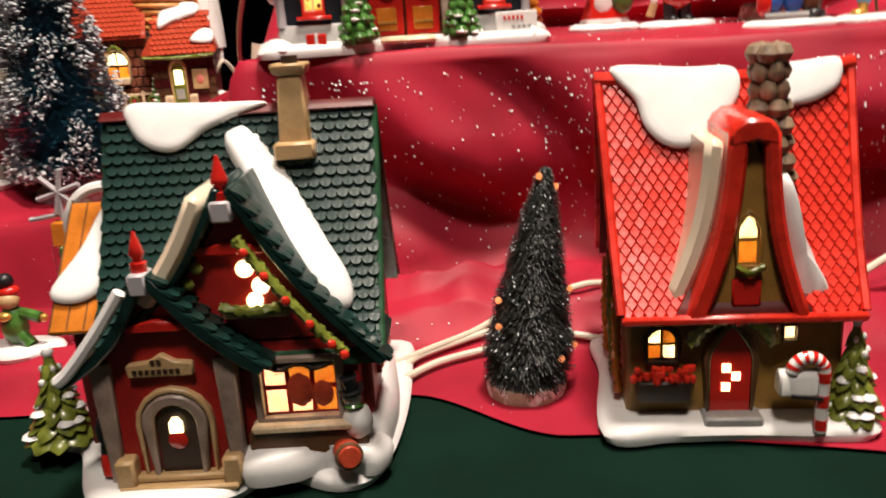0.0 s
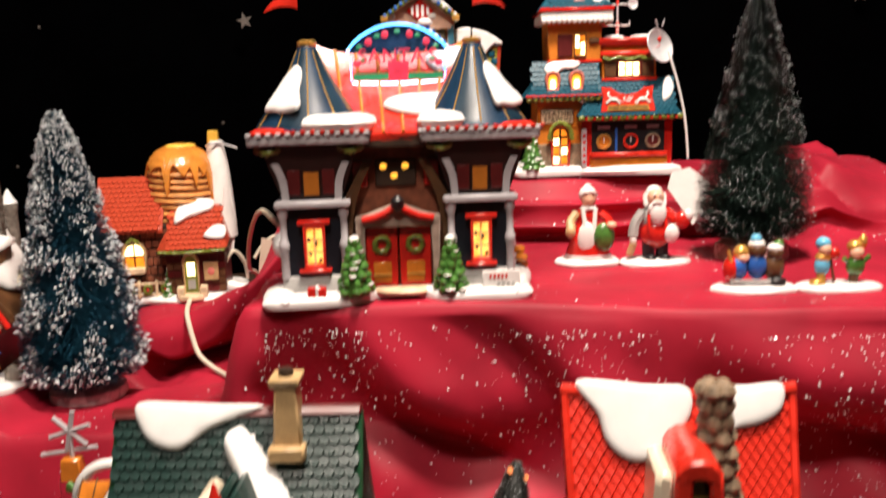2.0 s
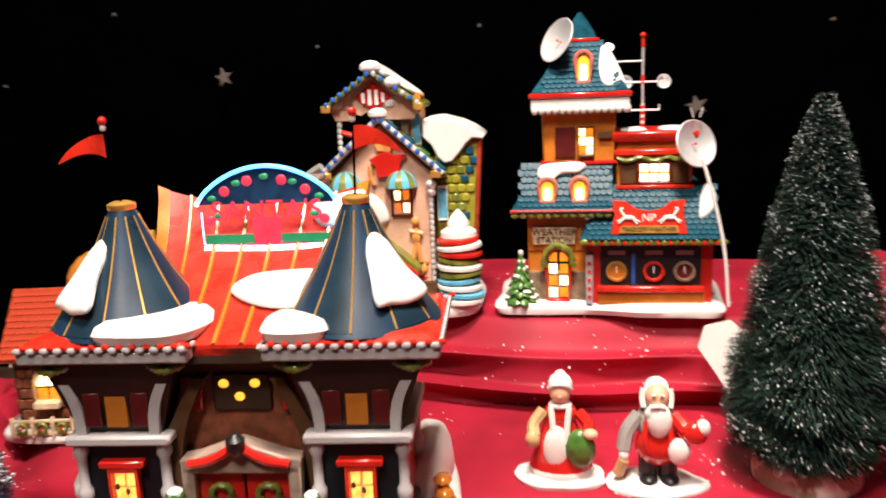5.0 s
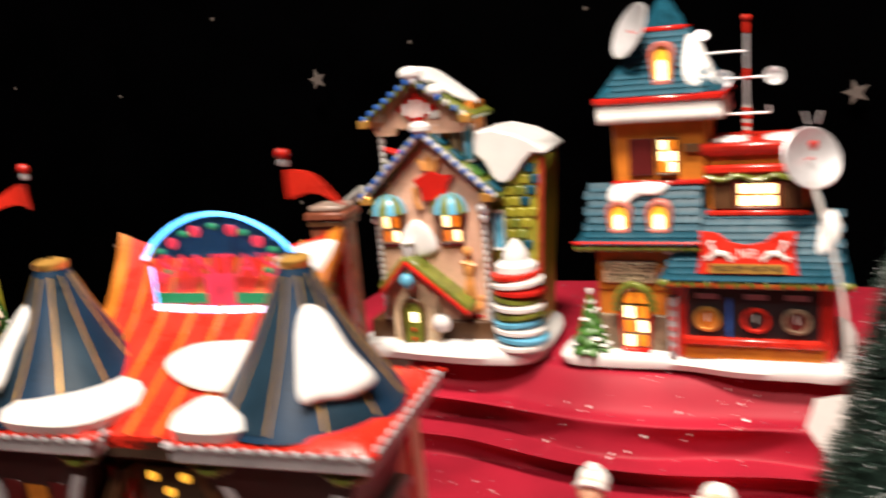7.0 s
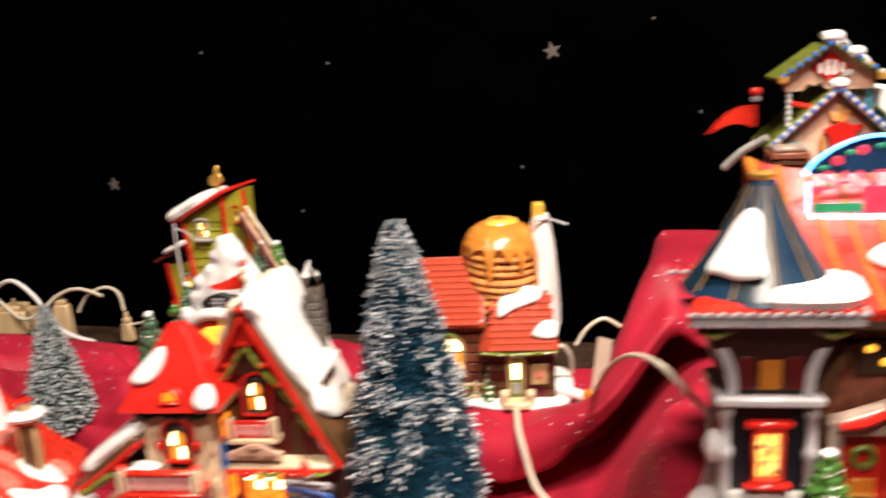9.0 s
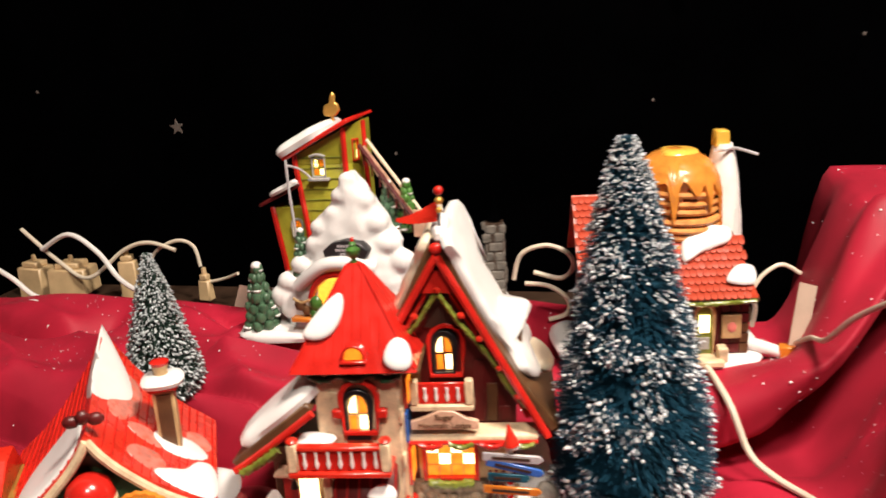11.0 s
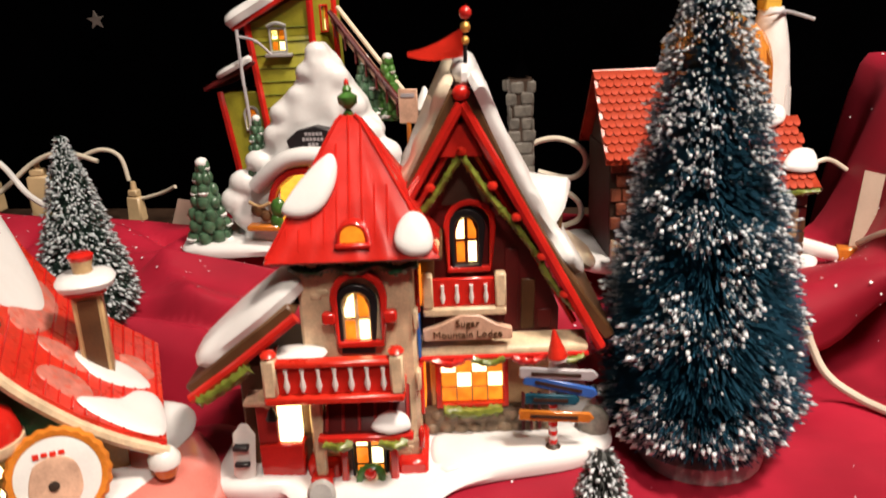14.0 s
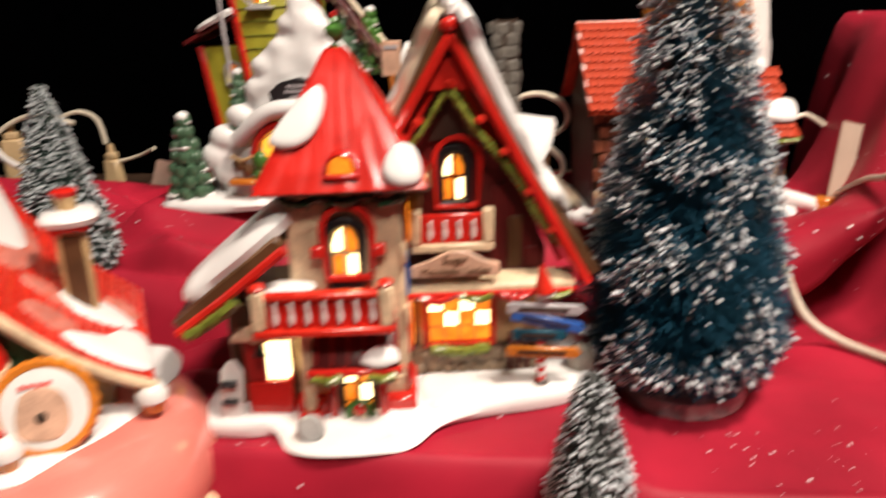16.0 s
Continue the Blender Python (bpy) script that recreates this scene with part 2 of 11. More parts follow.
# ---- modelling kit ----
def finish(bm, bevel=0.0, smooth=True, segments=1):
    if bevel:
        bmesh.ops.remove_doubles(bm, verts=bm.verts, dist=1e-6)
        sharp = [e for e in bm.edges if len(e.link_faces) == 2 and e.calc_face_angle(0) > 0.6]
        bmesh.ops.bevel(bm, geom=sharp, offset=bevel, segments=segments, profile=0.5, affect="EDGES", clamp_overlap=True)
    bmesh.ops.recalc_face_normals(bm, faces=bm.faces)
    if smooth:
        for f in bm.faces:
            f.smooth = True
        for e in bm.edges:
            if len(e.link_faces) == 2 and e.calc_face_angle(0) > 0.75:
                e.smooth = False
    return bm


def mesh_of(name, bm, *materials):
    data = bpy.data.meshes.new(name)
    bm.to_mesh(data)
    bm.free()
    for m in materials:
        data.materials.append(m)
    return data


def part(name, bm, material, parent, label="", bevel=0.0, smooth=True):
    """Link a bmesh as one mesh object under a thing or a part."""
    ob = new(name, mesh_of(name, finish(bm, bevel, smooth), material))
    ob.parent = parent
    if label:
        ob["label"] = label
    return ob


def thing(name, m, label, category, group="", kind=""):
    ob = new(name)
    ob.empty_display_size = 0.01
    ob.matrix_world = m
    return tagged(ob, label, category, group, kind)


def solo(name, bm, material, label, category, group="", kind="", bevel=0.0, smooth=True, m=None):
    mats = material if isinstance(material, (list, tuple)) else [material]
    ob = new(name, mesh_of(name, finish(bm, bevel, smooth), *mats))
    if m is not None:
        ob.matrix_world = m
    return tagged(ob, label, category, group, kind)


def B():
    return bmesh.new()


def hull(bm, rings, cap=True, close=True):
    """Skin a list of equal rings of points."""
    vs = [[bm.verts.new(p) for p in ring] for ring in rings]
    k = len(vs[0])
    for a, b in zip(vs, vs[1:]):
        for i in range(k if close else k - 1):
            j = (i + 1) % k
            bm.faces.new((a[i], a[j], b[j], b[i]))
    if cap and close:
        bm.faces.new(vs[0][::-1])
        bm.faces.new(vs[-1])
    return bm


def box(bm, x0, x1, y0, y1, z0, z1, top=None, m=None):
    """A box; top=(dx0, dx1, dy0, dy1) moves the upper edges outward."""
    t = top or (0, 0, 0, 0)
    lo = [(x0, y0, z0), (x1, y0, z0), (x1, y1, z0), (x0, y1, z0)]
    hi = [(x0 - t[0], y0 - t[2], z1), (x1 + t[1], y0 - t[2], z1), (x1 + t[1], y1 + t[3], z1), (x0 - t[0], y1 + t[3], z1)]
    if m is not None:
        lo, hi = [m @ Vector(p) for p in lo], [m @ Vector(p) for p in hi]
    return hull(bm, [lo, hi])


def prism_y(bm, outline, y0, y1):
    """An outline in x, z drawn out from y0 to y1."""
    return hull(bm, [[(x, y0, z) for x, z in outline], [(x, y1, z) for x, z in outline]])


def prism_x(bm, outline, x0, x1):
    """An outline in y, z drawn out from x0 to x1."""
    return hull(bm, [[(x0, y, z) for y, z in outline], [(x1, y, z) for y, z in outline]])


def lathe(bm, profile, seg=20, c=(0, 0, 0), sx=1.0, sy=1.0, m=None):
    rings = []
    for r, z in profile:
        ring = [Vector((c[0] + r * sx * math.cos(2 * math.pi * i / seg), c[1] + r * sy * math.sin(2 * math.pi * i / seg), c[2] + z)) for i in range(seg)]
        rings.append([m @ p for p in ring] if m is not None else ring)
    return hull(bm, rings)


def ball(bm, c, r, seg=12):
    rx, ry, rz = r if isinstance(r, (tuple, list)) else (r, r, r)
    k = max(4, seg // 2)
    prof = [(max(0.02, math.sin(math.pi * i / k)), -math.cos(math.pi * i / k)) for i in range(k + 1)]
    rings = [[(c[0] + p * rx * math.cos(2 * math.pi * i / seg), c[1] + p * ry * math.sin(2 * math.pi * i / seg), c[2] + z * rz) for i in range(seg)] for p, z in prof]
    return hull(bm, rings)


def spline(pts, per=6, closed=False):
    pts = [Vector(p) for p in pts]
    n = len(pts)
    out = []
    for i in range(n if closed else n - 1):
        p0, p1, p2, p3 = (pts[(i + k) % n] if closed else pts[min(max(i + k, 0), n - 1)] for k in (-1, 0, 1, 2))
        for s in range(per):
            t = s / per
            out.append(0.5 * ((2 * p1) + (p2 - p0) * t + (2 * p0 - 5 * p1 + 4 * p2 - p3) * t * t + (3 * p1 - p0 - 3 * p2 + p3) * t ** 3))
    if not closed:
        out.append(pts[-1])
    return out


def tube(bm, pts, r, seg=8, per=6, taper=None):
    path = spline(pts, per) if per > 1 else [Vector(p) for p in pts]
    rings, side = [], None
    for i, p in enumerate(path):
        d = (path[min(i + 1, len(path) - 1)] - path[max(i - 1, 0)]).normalized()
        if side is None:
            side = d.orthogonal().normalized()
        side = (side - d * side.dot(d)).normalized()
        up = d.cross(side)
        rr = r if taper is None else r + (taper - r) * i / (len(path) - 1)
        rings.append([p + rr * (side * math.cos(2 * math.pi * k / seg) + up * math.sin(2 * math.pi * k / seg)) for k in range(seg)])
    return hull(bm, rings)


def lump(bm, outline, h, m=None, per=5, z0=0.0, edge=0.6, flat=False):
    """A soft-edged slab over a smooth outline in x, y: snow, icing, a base."""
    ring = [Vector((p.x, p.y, 0)) for p in spline([(x, y, 0) for x, y in outline], per, True)]
    mid = sum(ring, Vector()) / len(ring)
    rings = []
    for inset, lift in ((0.0, 0.0), (-0.35, 0.45), (0.0, 0.8), (0.9, 1.0), (2.2, 1.08)):
        level = []
        for p in ring:
            d = p - mid
            k = max(0.15, 1 - edge * h * inset / max(d.length, 1e-5))
            q = mid + d * k
            level.append(Vector((q.x, q.y, z0 + h * lift)))
        rings.append([m @ q for q in level] if m is not None else level)
    return hull(bm, rings)


def plane_at(origin, u, n):
    """A frame whose x runs along u and whose z is the normal n."""
    z = Vector(n).normalized()
    x = Vector(u)
    x = (x - z * x.dot(z)).normalized()
    y = z.cross(x)
    return Matrix((x, y, z)).transposed().to_4x4() @ Matrix.Identity(4) if origin is None else Matrix.Translation(origin) @ Matrix((x, y, z)).transposed().to_4x4()


def slab(bm, a, b, c, d, t):
    """A sheet with corners a, b, c, d and thickness t along its normal."""
    a, b, c, d = (Vector(p) for p in (a, b, c, d))
    n = (b - a).cross(d - a).normalized() * t
    return hull(bm, [[a, b, c, d], [a + n, b + n, c + n, d + n]])


def arch(w, h, kind="round", k=8):
    """An opening's outline from the lower left, w wide and h high, in x and z."""
    if kind == "square":
        return [(-w / 2, 0), (w / 2, 0), (w / 2, h), (-w / 2, h)]
    out = [(-w / 2, 0), (w / 2, 0)]
    if kind == "round":
        for i in range(k + 1):
            a = math.pi * i / k
            out.append((w / 2 * math.cos(a), h - w / 2 + w / 2 * math.sin(a)))
    else:
        s = h - w * 0.85
        for i in range(k // 2):
            a = i / (k / 2)
            out.append((w / 2 * (1 - a ** 1.6), s + (h - s) * a))
        out.append((0, h))
        for i in range(k // 2 - 1, -1, -1):
            a = i / (k / 2)
            out.append((-w / 2 * (1 - a ** 1.6), s + (h - s) * a))
    return out


def band(bm, outline, t, y0, y1, close=True):
    """A frame of width t round an outline in x, z."""
    n = len(outline)
    cx, cz = sum(p[0] for p in outline) / n, sum(p[1] for p in outline) / n
    outer = []
    for x, z in outline:
        d = math.hypot(x - cx, z - cz)
        outer.append((x + (x - cx) / d * t, z + (z - cz) / d * t))
    rings = [[(x, y1, z) for x, z in outline], [(x, y0, z) for x, z in outline], [(x, y0, z) for x, z in outer], [(x, y1, z) for x, z in outer]]
    vs = [[bm.verts.new(p) for p in r] for r in rings]
    for a, b in zip(vs, vs[1:] + vs[:1]):
        for i in range(n):
            j = (i + 1) % n
            bm.faces.new((a[i], a[j], b[j], b[i]))
    return bm


def window(house, x, y, z, w, h, kind="square", cols=2, rows=2, frame_mat=None, hot=(), name="window", border=0.0022, out=0.002, m=None, dark=None, gap=0.10, plain=None):
    """A lit window on a front wall at depth y: panes set back, bars and a frame. hot: the (col, row) panes that show the bulb."""
    w_ob = new(name)
    w_ob.parent = house
    w_ob.empty_display_size = 0.005
    w_ob.matrix_local = Matrix.Translation((x, y, z)) @ (m or Matrix.Identity(4))
    o = arch(w, h, kind)
    bm = band(B(), o, border, -out, 0.003)
    part("frame", bm, frame_mat or M_RED, w_ob, bevel=0.0004)
    part("back", prism_y(B(), o, 0.0024, 0.0036), dark or M_INK, w_ob)
    bt = min(w / cols, h / rows) * gap
    top = h if kind == "square" else h * 0.97
    for c in range(cols):
        for r in range(rows):
            x0, x1 = -w / 2 + w * c / cols + bt, -w / 2 + w * (c + 1) / cols - bt
            z0, z1 = top * r / rows + bt, top * (r + 1) / rows - bt
            poly = [(x0, z0), (x1, z0), (x1, z1), (x0, z1)]
            if kind != "square" and r == rows - 1:
                zc = z0 + (z1 - z0) * 0.35
                if cols == 1:
                    poly = [(x0, z0), (x1, z0), (x1, zc), (x1 * 0.6, z1 - (z1 - zc) * 0.2), (0, z1), (x0 * 0.6, z1 - (z1 - zc) * 0.2), (x0, zc)]
                elif c == 0:
                    poly = [(x0, z0), (x1, z0), (x1, z1), (x0 * 0.65, z1 - (z1 - zc) * 0.25), (x0, zc)]
                elif c == cols - 1:
                    poly = [(x0, z0), (x1, z0), (x1, zc), (x1 * 0.65, z1 - (z1 - zc) * 0.25), (x0, z1)]
            lit = (c, r) in hot
            part("pane", prism_y(B(), poly, 0.0005, 0.002), L_HOT if lit else (plain or L_AMBER), w_ob)
    return w_ob


def fir(parent, x, y, z, h, r, mat=None, tiers=5, name="fir_tree", cap=M_SNOW, seed=0, snow=0.42):
    """A moulded ceramic fir: drooping tiers of pointed boughs with snow on some."""
    rnd = random.Random(seed * 17 + int(h * 10000))
    t_ob = new(name)
    t_ob.parent = parent
    t_ob.empty_display_size = 0.005
    t_ob.matrix_local = Matrix.Translation((x, y, z))
    bm, bs = B(), B()
    lathe(bm, [(r * 0.62, 0), (r * 0.60, h * 0.12), (r * 0.34, h * 0.5), (r * 0.08, h * 0.97)], 10)
    for i in range(tiers + 1):
        f = i / (tiers + 1)
        zr, rr = h * (0.10 + 0.80 * f), r * (1 - f * 0.84)
        k = max(5, int(10 - 5 * f))
        for j in range(k):
            a = 2 * math.pi * (j + 0.5 * (i % 2) + rnd.uniform(-0.2, 0.2)) / k
            size = rr * rnd.uniform(0.30, 0.42)
            ca, sa = math.cos(a), math.sin(a)
            zc = zr + rnd.uniform(-0.02, 0.02) * h
            rings = []
            for q, w, dz in ((0.25, 0.7, 0.05), (0.55, 1.0, 0.02), (0.85, 0.72, -0.035), (1.02, 0.16, -0.07)):
                c = Vector((ca * rr * q, sa * rr * q, zc + dz * h))
                rings.append([c + Vector((-sa * size * w * math.cos(b), ca * size * w * math.cos(b), h * 0.055 * w * math.sin(b))) for b in (0, 1.05, 2.1, 3.14, 4.19, 5.24)])
            hull(bm, rings)
            if rnd.random() < snow:
                ball(bs, (ca * rr * 0.72, sa * rr * 0.72, zc + h * 0.025), (size * 0.8, size * 0.8, h * 0.038), 8)
    ball(bs, (0, 0, h * 0.95), (r * 0.17, r * 0.17, h * 0.06), 8)
    part("crown", bm, mat or M_OLIVE, t_ob)
    part("snow", bs, cap, t_ob)
    return t_ob


def clump_fir(parent, x, y, z, h, r, mat, seed, snow=0.16, name="fir_tree"):
    """A moulded ceramic fir of rounded, drooping clumps with a snowy tip and rim."""
    rnd = random.Random(seed)
    t_ob = new(name)
    t_ob.parent = parent
    t_ob.empty_display_size = 0.005
    t_ob.matrix_local = Matrix.Translation((x, y, z))
    bm, bs = B(), B()
    lathe(bm, [(r * 0.66, 0), (r * 0.74, h * 0.12), (r * 0.52, h * 0.5), (r * 0.12, h * 0.95)], 12)
    for i in range(7):
        f = i / 6
        rr = r * 0.74 * (1 - 0.80 * f ** 1.25)
        k = max(4, round(8 - 4 * f))
        for j in range(k):
            a = 2 * math.pi * (j + 0.5 * (i % 2) + rnd.uniform(-0.18, 0.18)) / k
            s_ = (0.30 - 0.10 * f) * r * rnd.uniform(0.85, 1.15)
            c = (rr * math.cos(a), rr * math.sin(a), h * (0.10 + 0.80 * f) + rnd.uniform(-0.02, 0.02) * h)
            ball(bm, c, (s_, s_, h * 0.085), 9)
            if rnd.random() < snow or (i == 0 and rnd.random() < 0.4):
                ball(bs, (c[0] * 1.10, c[1] * 1.10, c[2] - h * 0.02), (s_ * 0.95, s_ * 0.95, h * 0.045), 8)
    ball(bs, (0, 0, h * 0.95), (r * 0.30, r * 0.30, h * 0.065), 10)
    part("crown", bm, mat, t_ob)
    part("snow", bs, M_SNOW, t_ob)
    return t_ob


def brush_tree(name, m, h, r, bristle, frost, label, disc, rows=46, per=90, frost_share=0.3, lean=0.0, droop=0.35, length=1.0, base_r=0.4, base_h=0.05, frost_size=0.0011, bulbs=0, seed=1, taper=0.52, clump=0.0):
    """A bottle-brush tree: twisted wire, rings of bristles, flocked tips and a round foot."""
    rnd = random.Random(seed)
    tree = thing(name, m, label, "bottle-brush tree", "bottle-brush trees")
    foot = lathe(B(), [(r * base_r * 0.96, 0), (r * base_r, base_h * h * 0.3), (r * base_r * 0.97, base_h * h * 0.8), (r * base_r * 0.85, base_h * h)], 24)
    part("foot", foot, disc, tree)
    sway = lambda z: lean * (z / h) ** 1.5 * h
    part("trunk", tube(B(), [(sway(z), 0, z) for z in (base_h * h * 0.7, h * 0.4, h * 0.7, h * 0.97)], 0.0016, 8), M_WIRE, tree)
    verts, faces, fv, ff = [], [], [], []
    bulb_spots = []
    for i in range(rows):
        f = (i + 0.5) / rows
        z = h * (base_h + 0.045 + (0.955 - base_h - 0.0) * f)
        rr = r * min(1.0, (1.03 - f) ** taper * 1.03) * (0.80 + 0.20 * min(1, f * 6))
        rr = max(rr, r * 0.07) * length
        n = int(per * (0.3 + 0.7 * rr / r))
        for j in range(n):
            a = rnd.uniform(0, 2 * math.pi)
            ca, sa = math.cos(a), math.sin(a)
            layer = min(1.0, max(0.0, 0.5 + 2.3 * noise.noise(Vector((ca * 2.0, sa * 2.0, f * 13 + seed))) + 0.35 * math.sin(f * 30)))
            l = rr * rnd.uniform(0.84, 1.03) * (1 - 0.09 * clump * (1 - layer))
            dz = -droop * l * rnd.uniform(0.5, 1.2) + rnd.uniform(-0.5, 0.5) * h / rows
            zc = z + rnd.uniform(-0.5, 0.5) * h / rows
            x0 = sway(zc)
            w = 0.00028 + 0.003 * r
            tip = (x0 + ca * l, sa * l, zc + dz)
            k = len(verts)
            b0 = l * 0.15
            verts += [(x0 + ca * b0 - sa * w, sa * b0 + ca * w, zc), (x0 + ca * b0 + sa * w, sa * b0 - ca * w, zc), (tip[0] + sa * w * 0.5, tip[1] - ca * w * 0.5, tip[2]), (tip[0] - sa * w * 0.5, tip[1] + ca * w * 0.5, tip[2])]
            faces.append((k, k + 1, k + 2, k + 3))
            fine = smooth(0.45, 0.9, f)
            cl = clump * (1 - 0.7 * fine)
            if rnd.random() < frost_share * (1 - cl + 2.4 * cl * layer ** 2.2) * (1.15 + 0.35 * fine if clump else 1):
                s = frost_size * rnd.uniform(0.5, 1.5) * (1.2 - 0.60 * f)
                q = rnd.uniform(0.82, 1.0)
                c = Vector((x0 + ca * l * q, sa * l * q, zc + dz * q + s * 0.4))
                d = Vector((ca, sa, dz / l)).normalized()
                side, up = d.orthogonal().normalized(), None
                up = d.cross(side)
                k2 = len(fv)
                lf = s * rnd.uniform(1.2, 2.6)
                fv += [c + d * lf, c - d * lf] + [c + s * (side * math.cos(t) + up * math.sin(t)) for t in (0, 1.571, 3.1416, 4.712)]
                for t in range(4):
                    ff.append((k2, k2 + 2 + t, k2 + 2 + (t + 1) % 4))
                    ff.append((k2 + 1, k2 + 2 + (t + 1) % 4, k2 + 2 + t))
            elif bulbs and rnd.random() < 0.05:
                bulb_spots.append(tip)
    for nm, vv, fc, mt in (("bristles", verts, faces, bristle), ("frost", fv, ff, frost)):
        if vv:
            data = bpy.data.meshes.new(nm)
            data.from_pydata([tuple(v) for v in vv], [], fc)
            data.materials.append(mt)
            data.shade_smooth()
            ob = new(nm, data)
            ob.parent = tree
            ob["kind"] = "stuff"
    rnd.shuffle(bulb_spots)
    for p in bulb_spots[:bulbs]:
        part("bulb", ball(B(), p, 0.0017, 8), L_BULB, tree)
    return tree


def words(text, size, m, material, parent, name="lettering", depth=0.0003, align="CENTER"):
    """Raised lettering in the built-in font, as one mesh."""
    cu = bpy.data.curves.new(name, "FONT")
    cu.body, cu.size, cu.extrude, cu.align_x, cu.align_y = text, size, depth, align, "CENTER"
    tmp = bpy.data.objects.new("tmp", cu)
    scene.collection.objects.link(tmp)
    data = bpy.data.meshes.new_from_object(tmp.evaluated_get(bpy.context.evaluated_depsgraph_get()))
    bpy.data.objects.remove(tmp)
    data.name = name
    data.materials.clear()
    data.materials.append(material)
    ob = new(name, data)
    ob.parent = parent
    ob.matrix_local = m
    return ob


def face_on(x, y, z, roll=0):
    """Lettering's frame on a front wall."""
    return Matrix.Translation((x, y, z)) @ pose(0, 0, 0, 90, 0, 0) @ pose(0, 0, 0, 0, 0, roll)


def rope(bm, path, r, rnd, closed=False):
    """A moulded leafy rope: one skin with ragged leaf tips."""
    rings, side = [], None
    n = len(path)
    for i, p in enumerate(path):
        d = (path[(i + 1) % n] - path[i - 1]) if closed else (path[min(i + 1, n - 1)] - path[max(i - 1, 0)])
        d.normalize()
        side = d.orthogonal().normalized() if side is None else (side - d * side.dot(d)).normalized()
        up = d.cross(side)
        ring = []
        for k in range(8):
            q = r * (rnd.uniform(1.0, 1.45) if (i + k) % 2 else rnd.uniform(0.55, 0.85))
            ring.append(p + d * rnd.uniform(-0.3, 0.3) * r + q * (side * math.cos(k * math.pi / 4) + up * math.sin(k * math.pi / 4)))
        rings.append(ring)
    if closed:
        rings.append(rings[0])
    hull(bm, rings, cap=not closed)
    if closed:
        bmesh.ops.remove_doubles(bm, verts=bm.verts, dist=1e-7)
    return bm


def garland(bm, pts, r, seed=0):
    """A swag of leaves along a line."""
    rnd = random.Random(seed)
    path = spline(pts, 24)
    length = sum((b - a).length for a, b in zip(path, path[1:]))
    n = max(6, int(length / (r * 0.75)))
    pick = [path[round(i * (len(path) - 1) / n)] for i in range(n + 1)]
    return rope(bm, [p for p, q in zip(pick, [None] + pick) if p != q], r, rnd)


# ---- the room and the table ----
def smooth(a, b, v):
    t = min(1.0, max(0.0, (v - a) / (b - a)))
    return t * t * (3 - 2 * t)


def wob(x, y, s, seed):
    return noise.noise(Vector((x * s + seed * 7.3, y * s - seed * 3.1, seed)))


def ridged(x, y, s, seed):
    """Sharp-crested folds."""
    return 1 - 2 * abs(wob(x, y, s, seed)) ** 0.8


def crease(x, y, s, seed):
    """Narrow valleys."""
    return max(0.0, 1 - 5 * abs(wob(x, y, s, seed))) ** 1.5


def along(x, xs, ys):
    """A soft line through a few plan points."""
    for (a, p), (b, q) in zip(zip(xs, ys), zip(xs[1:], ys[1:])):
        if x <= b:
            return p + (q - p) * smooth(a, b, x)
    return ys[-1]


def fold_line(x):
    """Where the upper drape meets the shelf below it."""
    return along(x, (-0.30, -0.185, -0.105, -0.01, 0.10, 0.20, 0.32), (0.712, 0.711, 0.750, 0.736, 0.715, 0.727, 0.733)) + 0.003 * wob(x, 0, 9, 11)


def shelf_edges(x, y):
    """The shelf's side edge, its front edge and the upper fold."""
    v = fold_line(x)
    up = smooth(v + 0.004, v + 0.060, y)
    side = -0.129 + 0.039 * smooth(0.640, v - 0.012, y) * (1 - up) + 0.001 * up + 0.005 * wob(0, y, 9, 2)
    front = 0.512 - 0.045 * smooth(-0.02, 0.3, x) + 0.007 * wob(x, 0, 7, 9)
    return side, front, v


